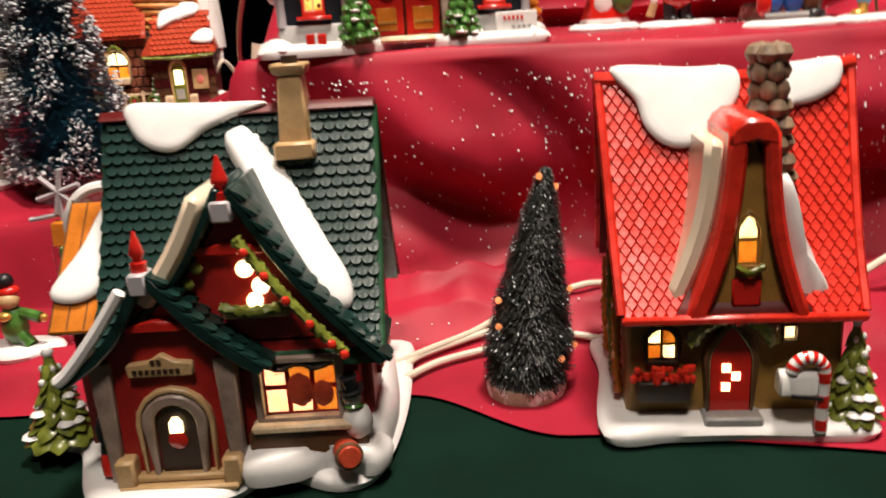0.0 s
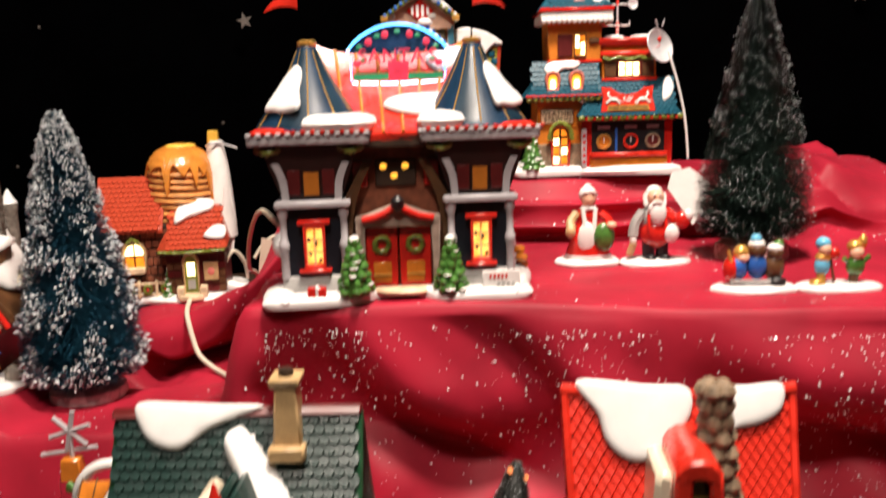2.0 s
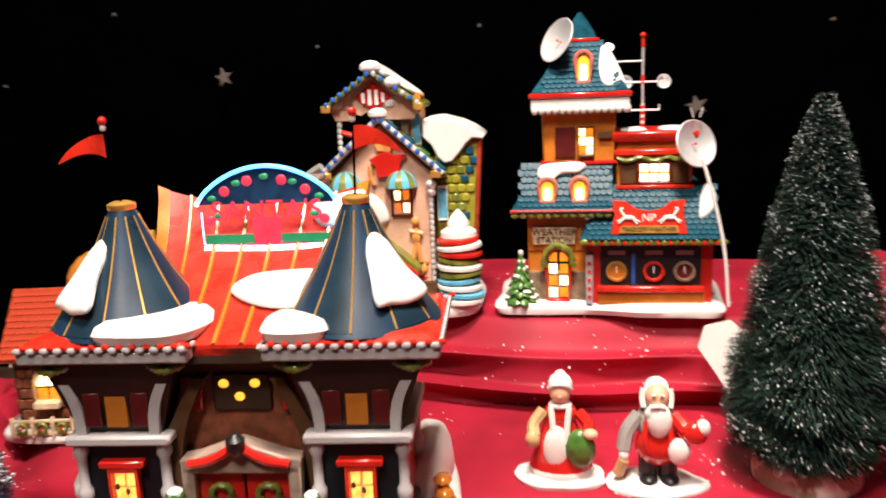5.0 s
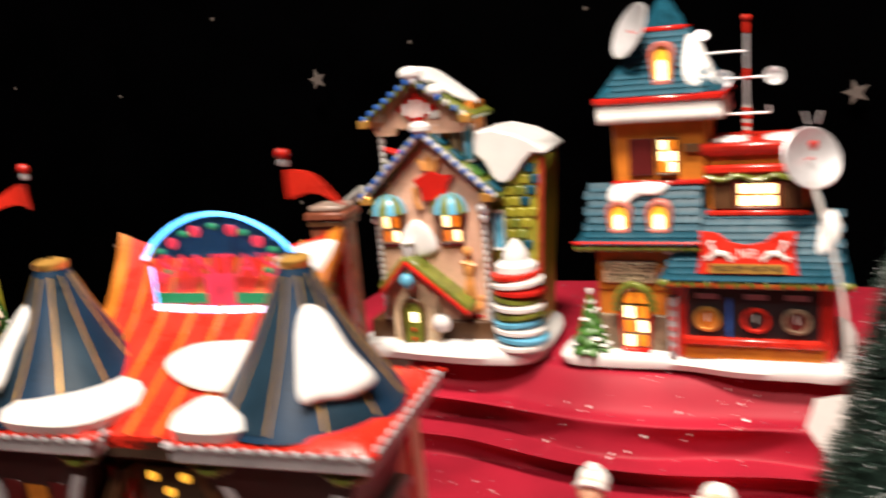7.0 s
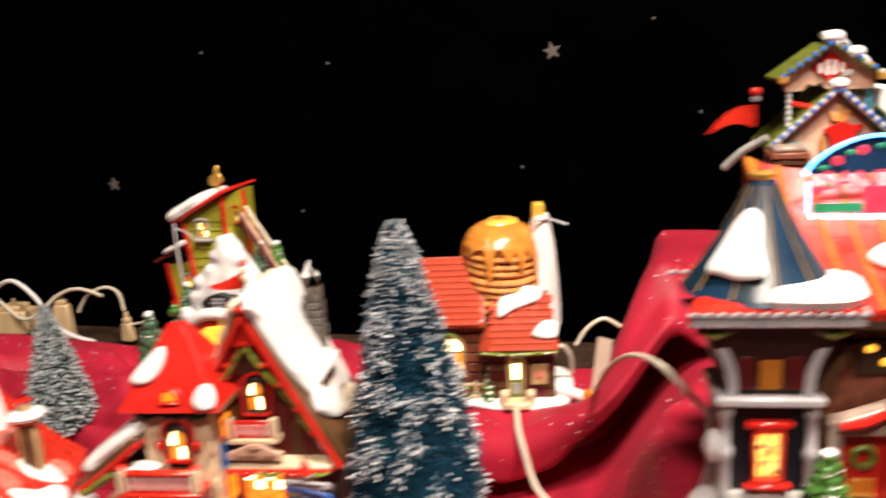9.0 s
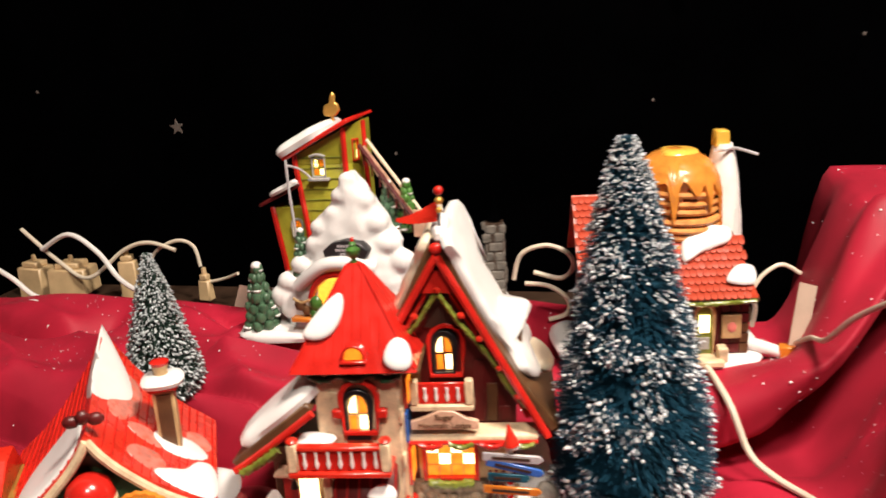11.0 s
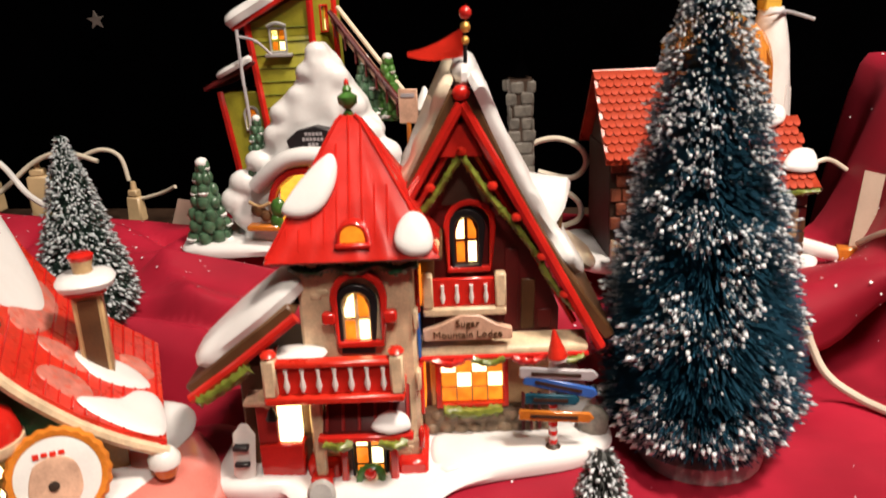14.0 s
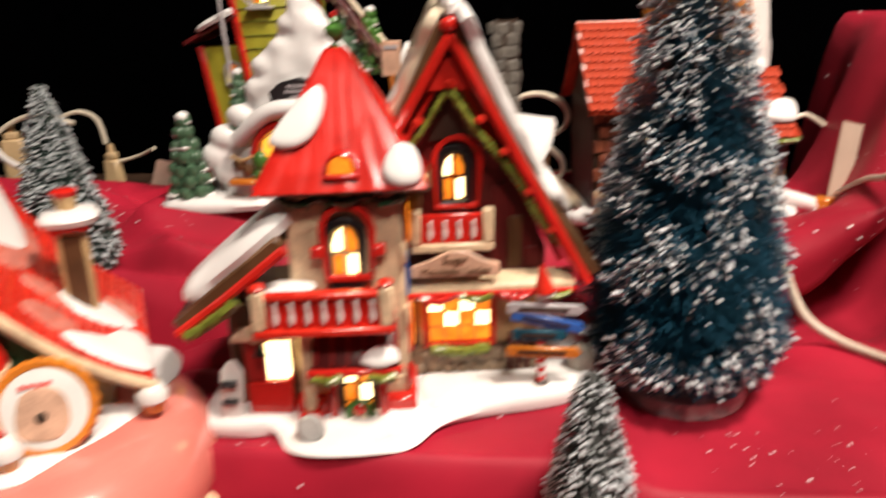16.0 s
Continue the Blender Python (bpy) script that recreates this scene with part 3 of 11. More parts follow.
def cloth_height(x, y):
    """The draped red cloth over its hidden boxes: front level, two tiers on one side, a high shelf on the other."""
    edge_l, e3, v = shelf_edges(x, y)
    upper = smooth(v - 0.004, v + 0.014, y)
    d = y - v
    slack = smooth(0.640, v - 0.012, y) * (1 - smooth(v + 0.004, v + 0.060, y))
    spread = (0.050 + 0.010 * smooth(0.53, 0.60, y)) * (1 - upper) + 0.062 * upper + 0.035 * slack
    on_high = smooth(edge_l - spread, edge_l, x) ** (1 + 0.9 * smooth(0.53, 0.60, y) * (1 - upper) * (1 - slack))
    # left tiers
    e1 = 0.556 + 0.008 * wob(x, 0, 8, 3)
    low = 0.062 * smooth(e1 - 0.028, e1, y)
    near = smooth(-0.34, -0.25, x)
    e2 = 0.735 + 0.012 * wob(x, 0, 6, 4)
    low += 0.043 * smooth((e2 - 0.075) * (1 - near) + (v + 0.004) * near, (e2 - 0.01) * (1 - near) + (v + 0.024) * near, y)
    low += 0.012 * (1 - near) * smooth(0.80, 0.86, y) * (0.6 + wob(x, y, 9, 7))
    low -= 0.16 * smooth(0.875, 0.93, y + 0.02 * wob(x, 0, 7, 8))
    # right shelves
    high = 0.163 * smooth(e3 - 0.032, e3 + 0.008, y)
    far = smooth(0.47, 0.40, x + 0.02 * wob(0, y, 10, 12))
    gap = 0.0150 + 0.002 * wob(x, 0, 10, 31)
    rise = 0.014 * smooth(0.004, 0.010, d) + 0.017 * smooth(gap + 0.005, gap + 0.012, d) + 0.024 * smooth(0.030, 0.054, d)
    rise += 0.002 * math.exp(-((d - 0.012) / 0.004) ** 2) + 0.004 * math.exp(-((d - 0.030) / 0.006) ** 2)
    # the steps melt into one slope towards the corner
    crisp = smooth(-0.11, -0.03, x)
    rise = rise * crisp + 0.055 * smooth(0.0, 0.062, d) * (1 - crisp)
    high += rise * far
    heap = smooth(0.29, 0.35, x) * smooth(0.60, 0.74, y)
    high += heap * (0.050 * (1 - far) * 0.8 + 0.040 * wob(x, y, 9, 13) + 0.008 * ridged(x, y * 0.7, 13, 14) + 0.006 - 0.016 * crease(x, y, 9, 28))
    high -= 0.2 * smooth(0.965, 1.0, y)
    h = low * (1 - on_high) + high * on_high
    # soft creases everywhere
    h += 0.0026 * wob(x, y * 2.2, 11, 15) * smooth(0.40, 0.47, y)
    # bunched folds at the foot of the front riser
    foot = math.exp(-((y - (e3 - 0.038)) / 0.026) ** 2) * on_high
    h += foot * (0.016 + 0.016 * ridged(x * 0.55 + y * 0.5, y * 1.6 - x * 0.3, 17, 16) + 0.006 * wob(x, y, 50, 21))
    # the long slope beside the shelf, with creases running down it
    side = math.exp(-((x - edge_l + 0.036) / 0.030) ** 2) * smooth(0.50, 0.60, y) * smooth(v, v - 0.03, y)
    h += side * (0.007 * ridged(x * 0.35, y * 1.3 + x * 0.5, 12, 17) - 0.013 * crease(x * 0.35, y * 1.1 + x * 0.6, 10, 27))
    # the upper drape's lip where it swings round to the tier
    run = smooth(-0.285, -0.235, x) * smooth(-0.085, -0.125, x)
    h += run * (0.026 * smooth(-0.25, -0.18, x) * smooth(0.005, 0.013, d) * smooth(0.090, 0.020, d) - 0.004 * smooth(-0.02, 0.0, d) * smooth(0.010, 0.005, d))
    # creases on the rear tier and on the slope before it
    back = smooth(-0.20, -0.28, x) * smooth(0.63, 0.70, y) * smooth(0.88, 0.82, y)
    h += back * (0.016 * ridged(x * 0.7 - y * 0.35, y * 1.7 + x * 0.45, 8, 18) - 0.006 - 0.026 * crease(x * 0.6 - y * 0.3, y * 1.5 + x * 0.5, 7, 25))
    fold = smooth(0.43, 0.47, y) * smooth(0.57, 0.51, y) * smooth(-0.12, -0.2, x)
    h += fold * 0.013 * max(0, ridged(x * 0.25, y * 2.4, 15, 19))
    gully = smooth(-0.44, -0.50, x) * smooth(0.565, 0.60, y) * smooth(0.735, 0.70, y)
    h += gully * (0.007 * ridged(x * 0.5, y * 2.0 + x * 0.3, 9, 42) - 0.017 * crease(x * 0.45 + 0.1, y * 1.9 + x * 0.35, 8, 41))
    # a pad lifts the cloth under the ski tower
    h += 0.0155 * smooth(0.735, 0.768, y) * smooth(0.90, 0.86, y) * smooth(-0.65, -0.615, x) * smooth(-0.42, -0.45, x)
    # and a lower one the lodge
    h += 0.0125 * smooth(0.535, 0.556, y) * smooth(0.74, 0.69, y) * smooth(-0.57, -0.525, x) * smooth(-0.315, -0.345, x)
    return h + 0.002


def cloth_tuck(x, y, z):
    """How far the hanging cloth is sucked in under the shelf's front edge."""
    edge_l, e3, v = shelf_edges(x, y)
    d = y - v
    if -0.03 < d < 0.08:
        # lips of the upper folds hang forward over the tucks below them
        swing = smooth(-0.30, -0.235, x) * smooth(-0.070, -0.125, x)
        shelf = smooth(-0.085, -0.03, x) * smooth(0.42, 0.34, x)
        deep = 0.085 + 0.030 * smooth(-0.21, -0.16, x)
        wide = 0.005 * smooth(-0.215, -0.17, x) * smooth(-0.10, -0.13, x)
        hole = swing * (deep * smooth(-0.003, 0.002, d) * smooth(0.0105 + wide, 0.0055 + wide, d) - (0.010 + wide) * math.exp(-((d - 0.017 - wide) / 0.006) ** 2))
        gap = 0.0150 + 0.002 * wob(x, 0, 10, 31)
        one = 0.85 + 0.9 * wob(x, 0, 9, 32) + 0.35 * smooth(0.08, -0.02, x)
        two = max(0.0, 0.55 + 1.1 * wob(x, 0, 8, 33)) * smooth(0.26, 0.16, x)
        hole += shelf * one * (0.018 * smooth(-0.002, 0.003, d) * smooth(0.010, 0.006, d) - 0.005 * math.exp(-((d - 0.0125) / 0.003) ** 2))
        hole += shelf * two * (0.020 * smooth(gap - 0.001, gap + 0.004, d) * smooth(gap + 0.012, gap + 0.008, d) - 0.006 * math.exp(-((d - gap - 0.0145) / 0.004) ** 2))
        return hole
    if not (e3 - 0.05 < y < e3 + 0.004) or x < edge_l - 0.01:
        return 0.0
    q = min(1, max(0, z / 0.165))
    w = math.sin(math.pi * min(1, q * 1.04)) ** 0.8
    dent = 0.030 * smooth(0.85, 0.25, q) * math.exp(-((x - 0.030) / 0.060) ** 2) + 0.026 * smooth(0.85, 0.3, q) * math.exp(-((x - 0.22) / 0.08) ** 2) + 0.016 * smooth(0.85, 0.3, q) * math.exp(-((x + 0.09) / 0.04) ** 2) + 0.014 * smooth(0.7, 0.4, q)
    return w * (dent + 0.029 * wob(x * 0.55 + z * 0.5, z * 1.6, 9, 23) + 0.014 * wob(x * 1.2 + z, z * 0.8, 13, 24) + 0.020 * crease(x * 0.7 + z * 0.9, z * 0.8 - x * 0.2, 7, 51)) * smooth(edge_l - 0.01, edge_l + 0.02, x)


def cloth_front(x):
    return 0.384 + 0.003 * wob(x, 0, 12, 20) - 0.052 * smooth(-0.03, 0.045, x) - 0.055 * smooth(0.04, 0.32, x) + 0.01 * smooth(-0.4, -0.7, x)


def build_cloth():
    xs = np.arange(-1.25, 1.05, 0.006)
    steps = (45, 90, 100, 120, 60)
    rows = sum(steps) + 1
    cols = []
    for x in xs:
        side, front, v = shelf_edges(x, 0.5)
        marks = (cloth_front(x), front - 0.046, front + 0.006, v - 0.030, v + 0.070, 1.0)
        ys = [a + (b - a) * i / k for a, b, k in zip(marks, marks[1:], steps) for i in range(k)] + [1.0]
        col = []
        for y in ys:
            z = cloth_height(x, y)
            col.append((x, y + cloth_tuck(x, y, z), z))
        cols.append(col)
    verts = [cols[i][j] for j in range(rows) for i in range(len(xs))]
    faces = []
    n = len(xs)
    for j in range(rows - 1):
        for i in range(n - 1):
            faces.append((j * n + i, j * n + i + 1, (j + 1) * n + i + 1, (j + 1) * n + i))
    data = bpy.data.meshes.new("red_cloth")
    data.from_pydata(verts, [], faces)
    data.materials.append(M_CLOTH)
    data.shade_smooth()
    ob = new("red_cloth", data)
    tagged(ob, "crimson satin cloth draped over stepped boxes, creased and dusted with glitter", "cloth")
    return ob


build_cloth()


def build_glitter():
    """Loose glitter flakes lying on the cloth."""
    rnd = random.Random(5)
    verts, faces = [], []
    count = 0
    while count < 6000:
        x, y = rnd.uniform(-0.95, 0.6), rnd.uniform(0.30, 0.95)
        if count < 1950:
            x = 0.46 - 0.58 * rnd.random() ** 1.4
            y = shelf_edges(x, 0.5)[1] - 0.024 * rnd.random() ** 1.3
        if y < cloth_front(x) + 0.004:
            continue
        dens = 0.05 + 1.6 * max(0, noise.noise(Vector((x * 9, y * 9, 3.3))) + 0.10) ** 1.5 + 0.5 * max(0, noise.noise(Vector((x * 26, y * 26, 8.1)))) ** 1.5
        if rnd.random() > dens:
            continue
        count += 1
        e = 0.003
        z = cloth_height(x, y)
        nrm = Vector((-(cloth_height(x + e, y) - z) / e, -(cloth_height(x, y + e) - z) / e, 1)).normalized()
        nrm = (nrm + Vector((rnd.gauss(0, 0.35), rnd.gauss(0, 0.35), rnd.gauss(0, 0.2)))).normalized()
        u = nrm.orthogonal().normalized()
        v = nrm.cross(u)
        s = rnd.choice((0.0003, 0.0004, 0.0004, 0.0005, 0.0007, 0.0009))
        c = Vector((x, y + cloth_tuck(x, y, z), z)) + nrm * 0.0012
        k = len(verts)
        for a in range(5):
            t = a * 2 * math.pi / 5
            verts.append(tuple(c + s * (u * math.cos(t) + v * math.sin(t))))
        faces.append(tuple(range(k, k + 5)))
    data = bpy.data.meshes.new("glitter")
    data.from_pydata(verts, [], faces)
    data.materials.append(M_GLITTER)
    tagged(new("glitter", data), "silver glitter flakes scattered over the red cloth", "glitter", kind="stuff")


build_glitter()

# table with a dark green cloth that hangs to the floor in front
bm = B()
prof = [(0.22, -0.70), (0.215, -0.3), (0.212, -0.02), (0.215, -0.004), (0.23, 0.0), (1.04, 0.0), (1.04, -0.02), (0.25, -0.02), (0.235, -0.70)]
hull(bm, [[(x, y + (0.004 * math.sin(x * 40) if z < -0.05 else 0), z) for y, z in prof] for x in np.linspace(-1.35, 1.15, 90)])
table = solo("display_table", bm, M_GREENCLOTH, "long display table under a dark green cloth", "table")

# backdrop and room
bm = B()
cols = 120
hull(bm, [[(x, 1.06 + 0.006 * math.sin(x * 21) + 0.004 * math.sin(x * 47 + 1), z) for z in (-0.75, 2.3)] for x in np.linspace(-2.6, 2.6, cols)], cap=False, close=False)
tagged(new("backdrop", mesh_of("backdrop", finish(bm), M_BLACK)), "plain black velvet curtain hung behind the display", "backdrop", kind="structure")


def star(x, z, r, tone=M_STARDULL, turn=0.0):
    pts = []
    for i in range(10):
        a = math.pi / 2 + i * math.pi / 5 + turn
        q = r if i % 2 == 0 else r * 0.42
        pts.append((q * math.cos(a), q * math.sin(a)))
    bm = prism_y(B(), pts, -0.001, 0.001)
    solo("star", bm, tone, "small dull silver star pinned on the black backdrop", "star", "stars on the backdrop", m=pose(x, 1.042, z), bevel=0.0003)


for x, z, r, turn in ((-0.243, 0.400, 0.0105, 0.2), (-0.805, 0.264, 0.0095, 0.1), (0.24, 0.355, 0.0105, 0.25), (0.513, 0.410, 0.0105, 0.0)):
    star(x, z, r, turn=turn)
for x, z in ((-0.548, 0.228), (-0.279, 0.276), (-0.138, 0.427), (0.03, 0.44), (-0.98, 0.31), (-0.66, 0.42), (0.36, 0.43), (-0.36, 0.47), (0.12, 0.475), (-0.5, 0.40), (-0.09, 0.33), (0.6, 0.3)):
    star(x, z, 0.0024, M_STARDULL, 0.3)

for nm, dims, mat in (("floor", (-2.7, 2.7, -2.6, 1.3, -0.80, -0.70), M_CARPET), ("ceiling", (-2.7, 2.7, -2.6, 1.3, 2.3, 2.4), M_WOOD),
                      ("wall_south", (-2.7, 2.7, -2.7, -2.6, -0.70, 2.3), M_WOOD), ("wall_north", (-2.7, 2.7, 1.3, 1.4, -0.70, 2.3), M_WOOD),
                      ("wall_west", (-2.8, -2.7, -2.6, 1.3, -0.70, 2.3), M_WOOD), ("wall_east", (2.7, 2.8, -2.6, 1.3, -0.70, 2.3), M_WOOD)):
    label = {"floor": "dark carpet floor of the room", "ceiling": "plain plaster ceiling"}.get(nm, "plain plaster wall of the room")
    tagged(new(nm, mesh_of(nm, finish(box(B(), *dims)), mat)), label, nm.split("_")[0], kind="structure")


def on_cloth(x, y):
    return cloth_height(x, y)


# ---- shared house pieces ----
def scale_mesh(name, w, h, t, material, point=0.0):
    """One roof shingle: rounded (or pointed) lower edge, lying in x, y with its butt towards -y."""
    pts = [(-w / 2, h * 0.5), (-w / 2, -h * 0.18)]
    for i in range(1, 6):
        a = math.pi + math.pi * i / 6
        pts.append((w / 2 * math.cos(a) * (1 - point * abs(math.sin(a)) * 0.3), -h * 0.18 + h * 0.36 * math.sin(a)))
    pts += [(w / 2, -h * 0.18), (w / 2, h * 0.5)]
    bm = B()
    hull(bm, [[(x, y, 0) for x, y in pts], [(x * 0.9, y * 0.92, t * (1.0 if y < h * 0.2 else 0.15)) for x, y in pts]])
    return mesh_of(name, finish(bm), material)


def diamond_mesh(name, w, h, t, material):
    """One lozenge roof tile, lying in x, y, domed a little."""
    pts = [(0, -h / 2), (w * 0.42, -h * 0.06), (w * 0.42, h * 0.06), (0, h / 2), (-w * 0.42, h * 0.06), (-w * 0.42, -h * 0.06)]
    bm = hull(B(), [[(x, y, -t) for x, y in pts], [(x, y, t * 0.3) for x, y in pts], [(x * 0.80, y * 0.80, t) for x, y in pts]])
    return mesh_of(name, finish(bm), material)


def shingles(parent, mesh, x0, x1, profile, rows, cols, skip=None, pinch=0.0):
    """Lay rows of shingles up a sloping profile of (y, z), eave first."""
    path = spline([(0, y, z) for y, z in profile], 10)
    lens = [0.0]
    for a, b in zip(path, path[1:]):
        lens.append(lens[-1] + (b - a).length)
    rnd = random.Random(len(mesh.name) + rows)
    for r in range(rows):
        s = lens[-1] * (r + 0.35) / rows
        i = max(k for k in range(len(lens) - 1) if lens[k] <= s)
        d = (path[i + 1] - path[i]).normalized()
        p = path[i] + d * (s - lens[i])
        for c in range(cols):
            x = x0 + (x1 - x0) * (c + (0.5 if r % 2 == 0 else 0.98)) / (cols + 0.5)
            x = (x0 + x1) / 2 + (x - (x0 + x1) / 2) * (1 - pinch * (1 - (r + 0.5) / rows))
            if skip and skip(x, p.z):
                continue
            n = Vector((1, 0, 0)).cross(d)
            m = Matrix((Vector((1, 0, 0)), d, n)).transposed().to_4x4()
            ob = new("shingle", mesh)
            ob.parent = parent
            ob.matrix_local = Matrix.Translation((x + rnd.uniform(-1, 1) * 0.0001, p.y, p.z)) @ m @ pose(0, 0, 0, -6 + rnd.uniform(-2, 2), 0, rnd.uniform(-3, 3))


def roof_profile(profile, t):
    """A closed outline of a roof skin of thickness t below its profile of (y, z)."""
    pts = [(p.y, p.z) for p in spline([(0, y, z) for y, z in profile], 5)]
    return pts + [(y, z - t) for y, z in pts[::-1]]


def pinched_roof(bm, profile, t, x0, x1, pinch):
    """A roof skin whose eave is narrower than its ridge by the share pinch."""
    pts = spline([(0, y, z) for y, z in profile], 5)
    zl, zh = min(p.z for p in pts), max(p.z for p in pts)
    mid = (x0 + x1) / 2
    rings = []
    for p in pts:
        k = 1 - pinch * (1 - (p.z - zl) / (zh - zl))
        a, b = mid + (x0 - mid) * k, mid + (x1 - mid) * k
        rings.append([(a, p.y, p.z), (b, p.y, p.z), (b, p.y, p.z - t), (a, p.y, p.z - t)])
    return hull(bm, rings)


def drift(bm, outline, h, surface, per=5, edge=0.8):
    """A snow patch that follows a surface z(x, y)."""
    lump(bm, outline, h, per=per, edge=edge)
    for v in bm.verts:
        v.co.z += surface(v.co.x, v.co.y) - 0.0008
    return bm


def gable_sheet(bm, apex, foot, y0, y1, t, sag=0.0, k=6):
    """One slope of a small gable roof from its apex (x, z) to its foot (x, z), drawn out from y0 to y1."""
    ax, az = apex
    fx, fz = foot
    top, low = [], []
    dx, dz = fx - ax, fz - az
    ln = math.hypot(dx, dz)
    nx, nz = -dz / ln, dx / ln
    if nz < 0:
        nx, nz = -nx, -nz
    for i in range(k + 1):
        f = i / k
        s = -sag * math.sin(math.pi * f)
        x, z = ax + dx * f + nx * s, az + dz * f + nz * s
        top.append((x + nx * t, z + nz * t))
        low.append((x, z))
    return prism_y(bm, top + low[::-1], y0, y1)


def wreath(bm, x, y, z, r, t=0.0011, k=14, seed=0):
    path = [Vector((x + r * math.cos(2 * math.pi * i / (2 * k)), y, z + r * math.sin(2 * math.pi * i / (2 * k)))) for i in range(2 * k)]
    return rope(bm, path, t, random.Random(seed), True)


def candy_cane(parent, x, y, z, h, r, hook, name="candy_cane"):
    """A white hooked cane with red rings along it."""
    ob = new(name)
    ob.parent = parent
    ob.matrix_local = Matrix.Translation((x, y, z))
    pts = [(0, 0, 0), (0, 0, h * 0.4), (0, 0, h - hook)]
    for i in range(1, 6):
        a = math.pi * i / 5
        pts.append((-hook + hook * math.cos(a), 0, h - hook + hook * math.sin(a)))
    part("cane", tube(B(), pts, r, 10), M_WHITE, ob)
    bm = B()
    path = spline(pts, 8)
    step = max(2, int(len(path) / 9))
    for i in range(1, len(path) - step // 2, step):
        seg = path[i:i + max(2, step // 2 + 1)]
        if len(seg) > 1:
            tube(bm, seg, r * 1.07, 10, per=1)
    part("stripe_band", bm, M_RED, ob)
    return ob


# ---- red-roofed cottage at the front ----
def red_house():
    h = thing("red_roof_house", pose(0.121, 0.333, 0.002, 0, 0, -5), "small glazed ceramic cottage with a scaly red roof and tan walls", "ceramic house", "lit village houses")
    part("snow_base", lump(B(), [(-0.060, -0.012), (-0.03, -0.013), (0.0, -0.012), (0.03, -0.014), (0.053, -0.012), (0.057, 0.01), (0.052, 0.06), (0.045, 0.098), (-0.05, 0.098), (-0.056, 0.05)], 0.008), M_SNOW, h)
    part("house_wall", box(B(), -0.050, 0.042, 0.0, 0.088, 0.006, 0.066), M_OCHRE, h, bevel=0.002)
    slope = [(-0.010, 0.058), (0.006, 0.082), (0.022, 0.113), (0.040, 0.153)]
    back = [(0.040, 0.153), (0.058, 0.113), (0.076, 0.082), (0.096, 0.058)]
    for prof in (slope, back):
        part("roof_skin", pinched_roof(B(), prof, 0.004, -0.058, 0.051, 0.09), M_MAROON, h)
    tile = diamond_mesh("shingle", 0.0057, 0.0073, 0.0008, M_BRIGHTRED)
    shingles(h, tile, -0.058, 0.050, slope, 27, 21, skip=lambda x, z: abs(x + 0.002) < 0.006 + (0.128 - z) * 0.30, pinch=0.09)
    part("ridge", tube(B(), [(-0.060, 0.040, 0.153), (-0.02, 0.040, 0.151), (0.02, 0.040, 0.151), (0.052, 0.040, 0.155)], 0.0032, 8), M_BRIGHTRED, h)
    for x in (-0.0585, 0.0505):
        for prof in (slope, back):
            part("verge", tube(B(), [(-0.0035 + (x + 0.0035) * (1 - 0.09 * (0.153 - z) / 0.095), y, z + 0.0005) for y, z in prof], 0.0022, 6), M_BRIGHTRED, h)
    wall_tri = [(0.0, 0.06), (0.088, 0.06), (0.040, 0.148)]
    part("gable_wall", prism_x(B(), wall_tri, -0.0495, 0.0415), M_OCHRE, h)
    # steep front gable
    part("front_gable", prism_y(B(), [(-0.018, 0.058), (0.015, 0.058), (0.010, 0.085), (0.003, 0.120), (-0.0015, 0.132), (-0.006, 0.120), (-0.013, 0.085)], -0.007, 0.03), M_OCHRE, h)
    for ax, fx, t_ in ((-0.0045, -0.0195, 0.0080), (0.0015, 0.0180, 0.0062)):
        part("gable_slope", gable_sheet(B(), (ax, 0.1345), (fx, 0.0545), -0.013, 0.030, t_, sag=0.004, k=9), M_BRIGHTRED, h, bevel=0.0016)
    part("gable_cap", hull(B(), [[(x, y, z_) for x, z_ in ((-0.0125, 0.1285), (-0.0115, 0.1365), (-0.006, 0.1400), (0.003, 0.1400), (0.0065, 0.1360), (0.0075, 0.1285), (-0.0015, 0.1310))] for y in (-0.0134, 0.034)]), M_BRIGHTRED, h, bevel=0.0014)
    part("cream_snow_strip", gable_sheet(B(), (-0.0110, 0.1300), (-0.0270, 0.0600), -0.006, 0.032, 0.0090, sag=0.004, k=9), M_SNOWDIM, h, "cream snow strip beside the gable", bevel=0.0026)
    part("eave_board", box(B(), -0.0535, 0.0465, -0.0135, -0.0095, 0.0545, 0.0585), M_BRIGHTRED, h, bevel=0.0012)
    part("snow_strip", lump(B(), [(0.011, 0.108), (0.014, 0.114), (0.018, 0.105), (0.023, 0.085), (0.031, 0.070), (0.034, 0.061), (0.029, 0.056), (0.022, 0.060), (0.017, 0.078)], 0.006, m=Matrix.Translation((0.0, 0.001, 0)) @ pose(0, 0, 0, 90, 0, 0)), M_SNOW, h)
    d = (Vector((0, 0.040, 0.153)) - Vector((0, 0.012, 0.093))).normalized()
    f = plane_at((0, 0.0385, 0.1515), (1, 0, 0), Vector((1, 0, 0)).cross(d))
    part("snow_patch", lump(B(), [(-0.052, 0.006), (-0.02, 0.004), (0.000, 0.003), (0.001, -0.010), (-0.010, -0.024), (-0.020, -0.031), (-0.030, -0.030), (-0.038, -0.022), (-0.042, -0.010)], 0.0035, m=f), M_SNOW, h)
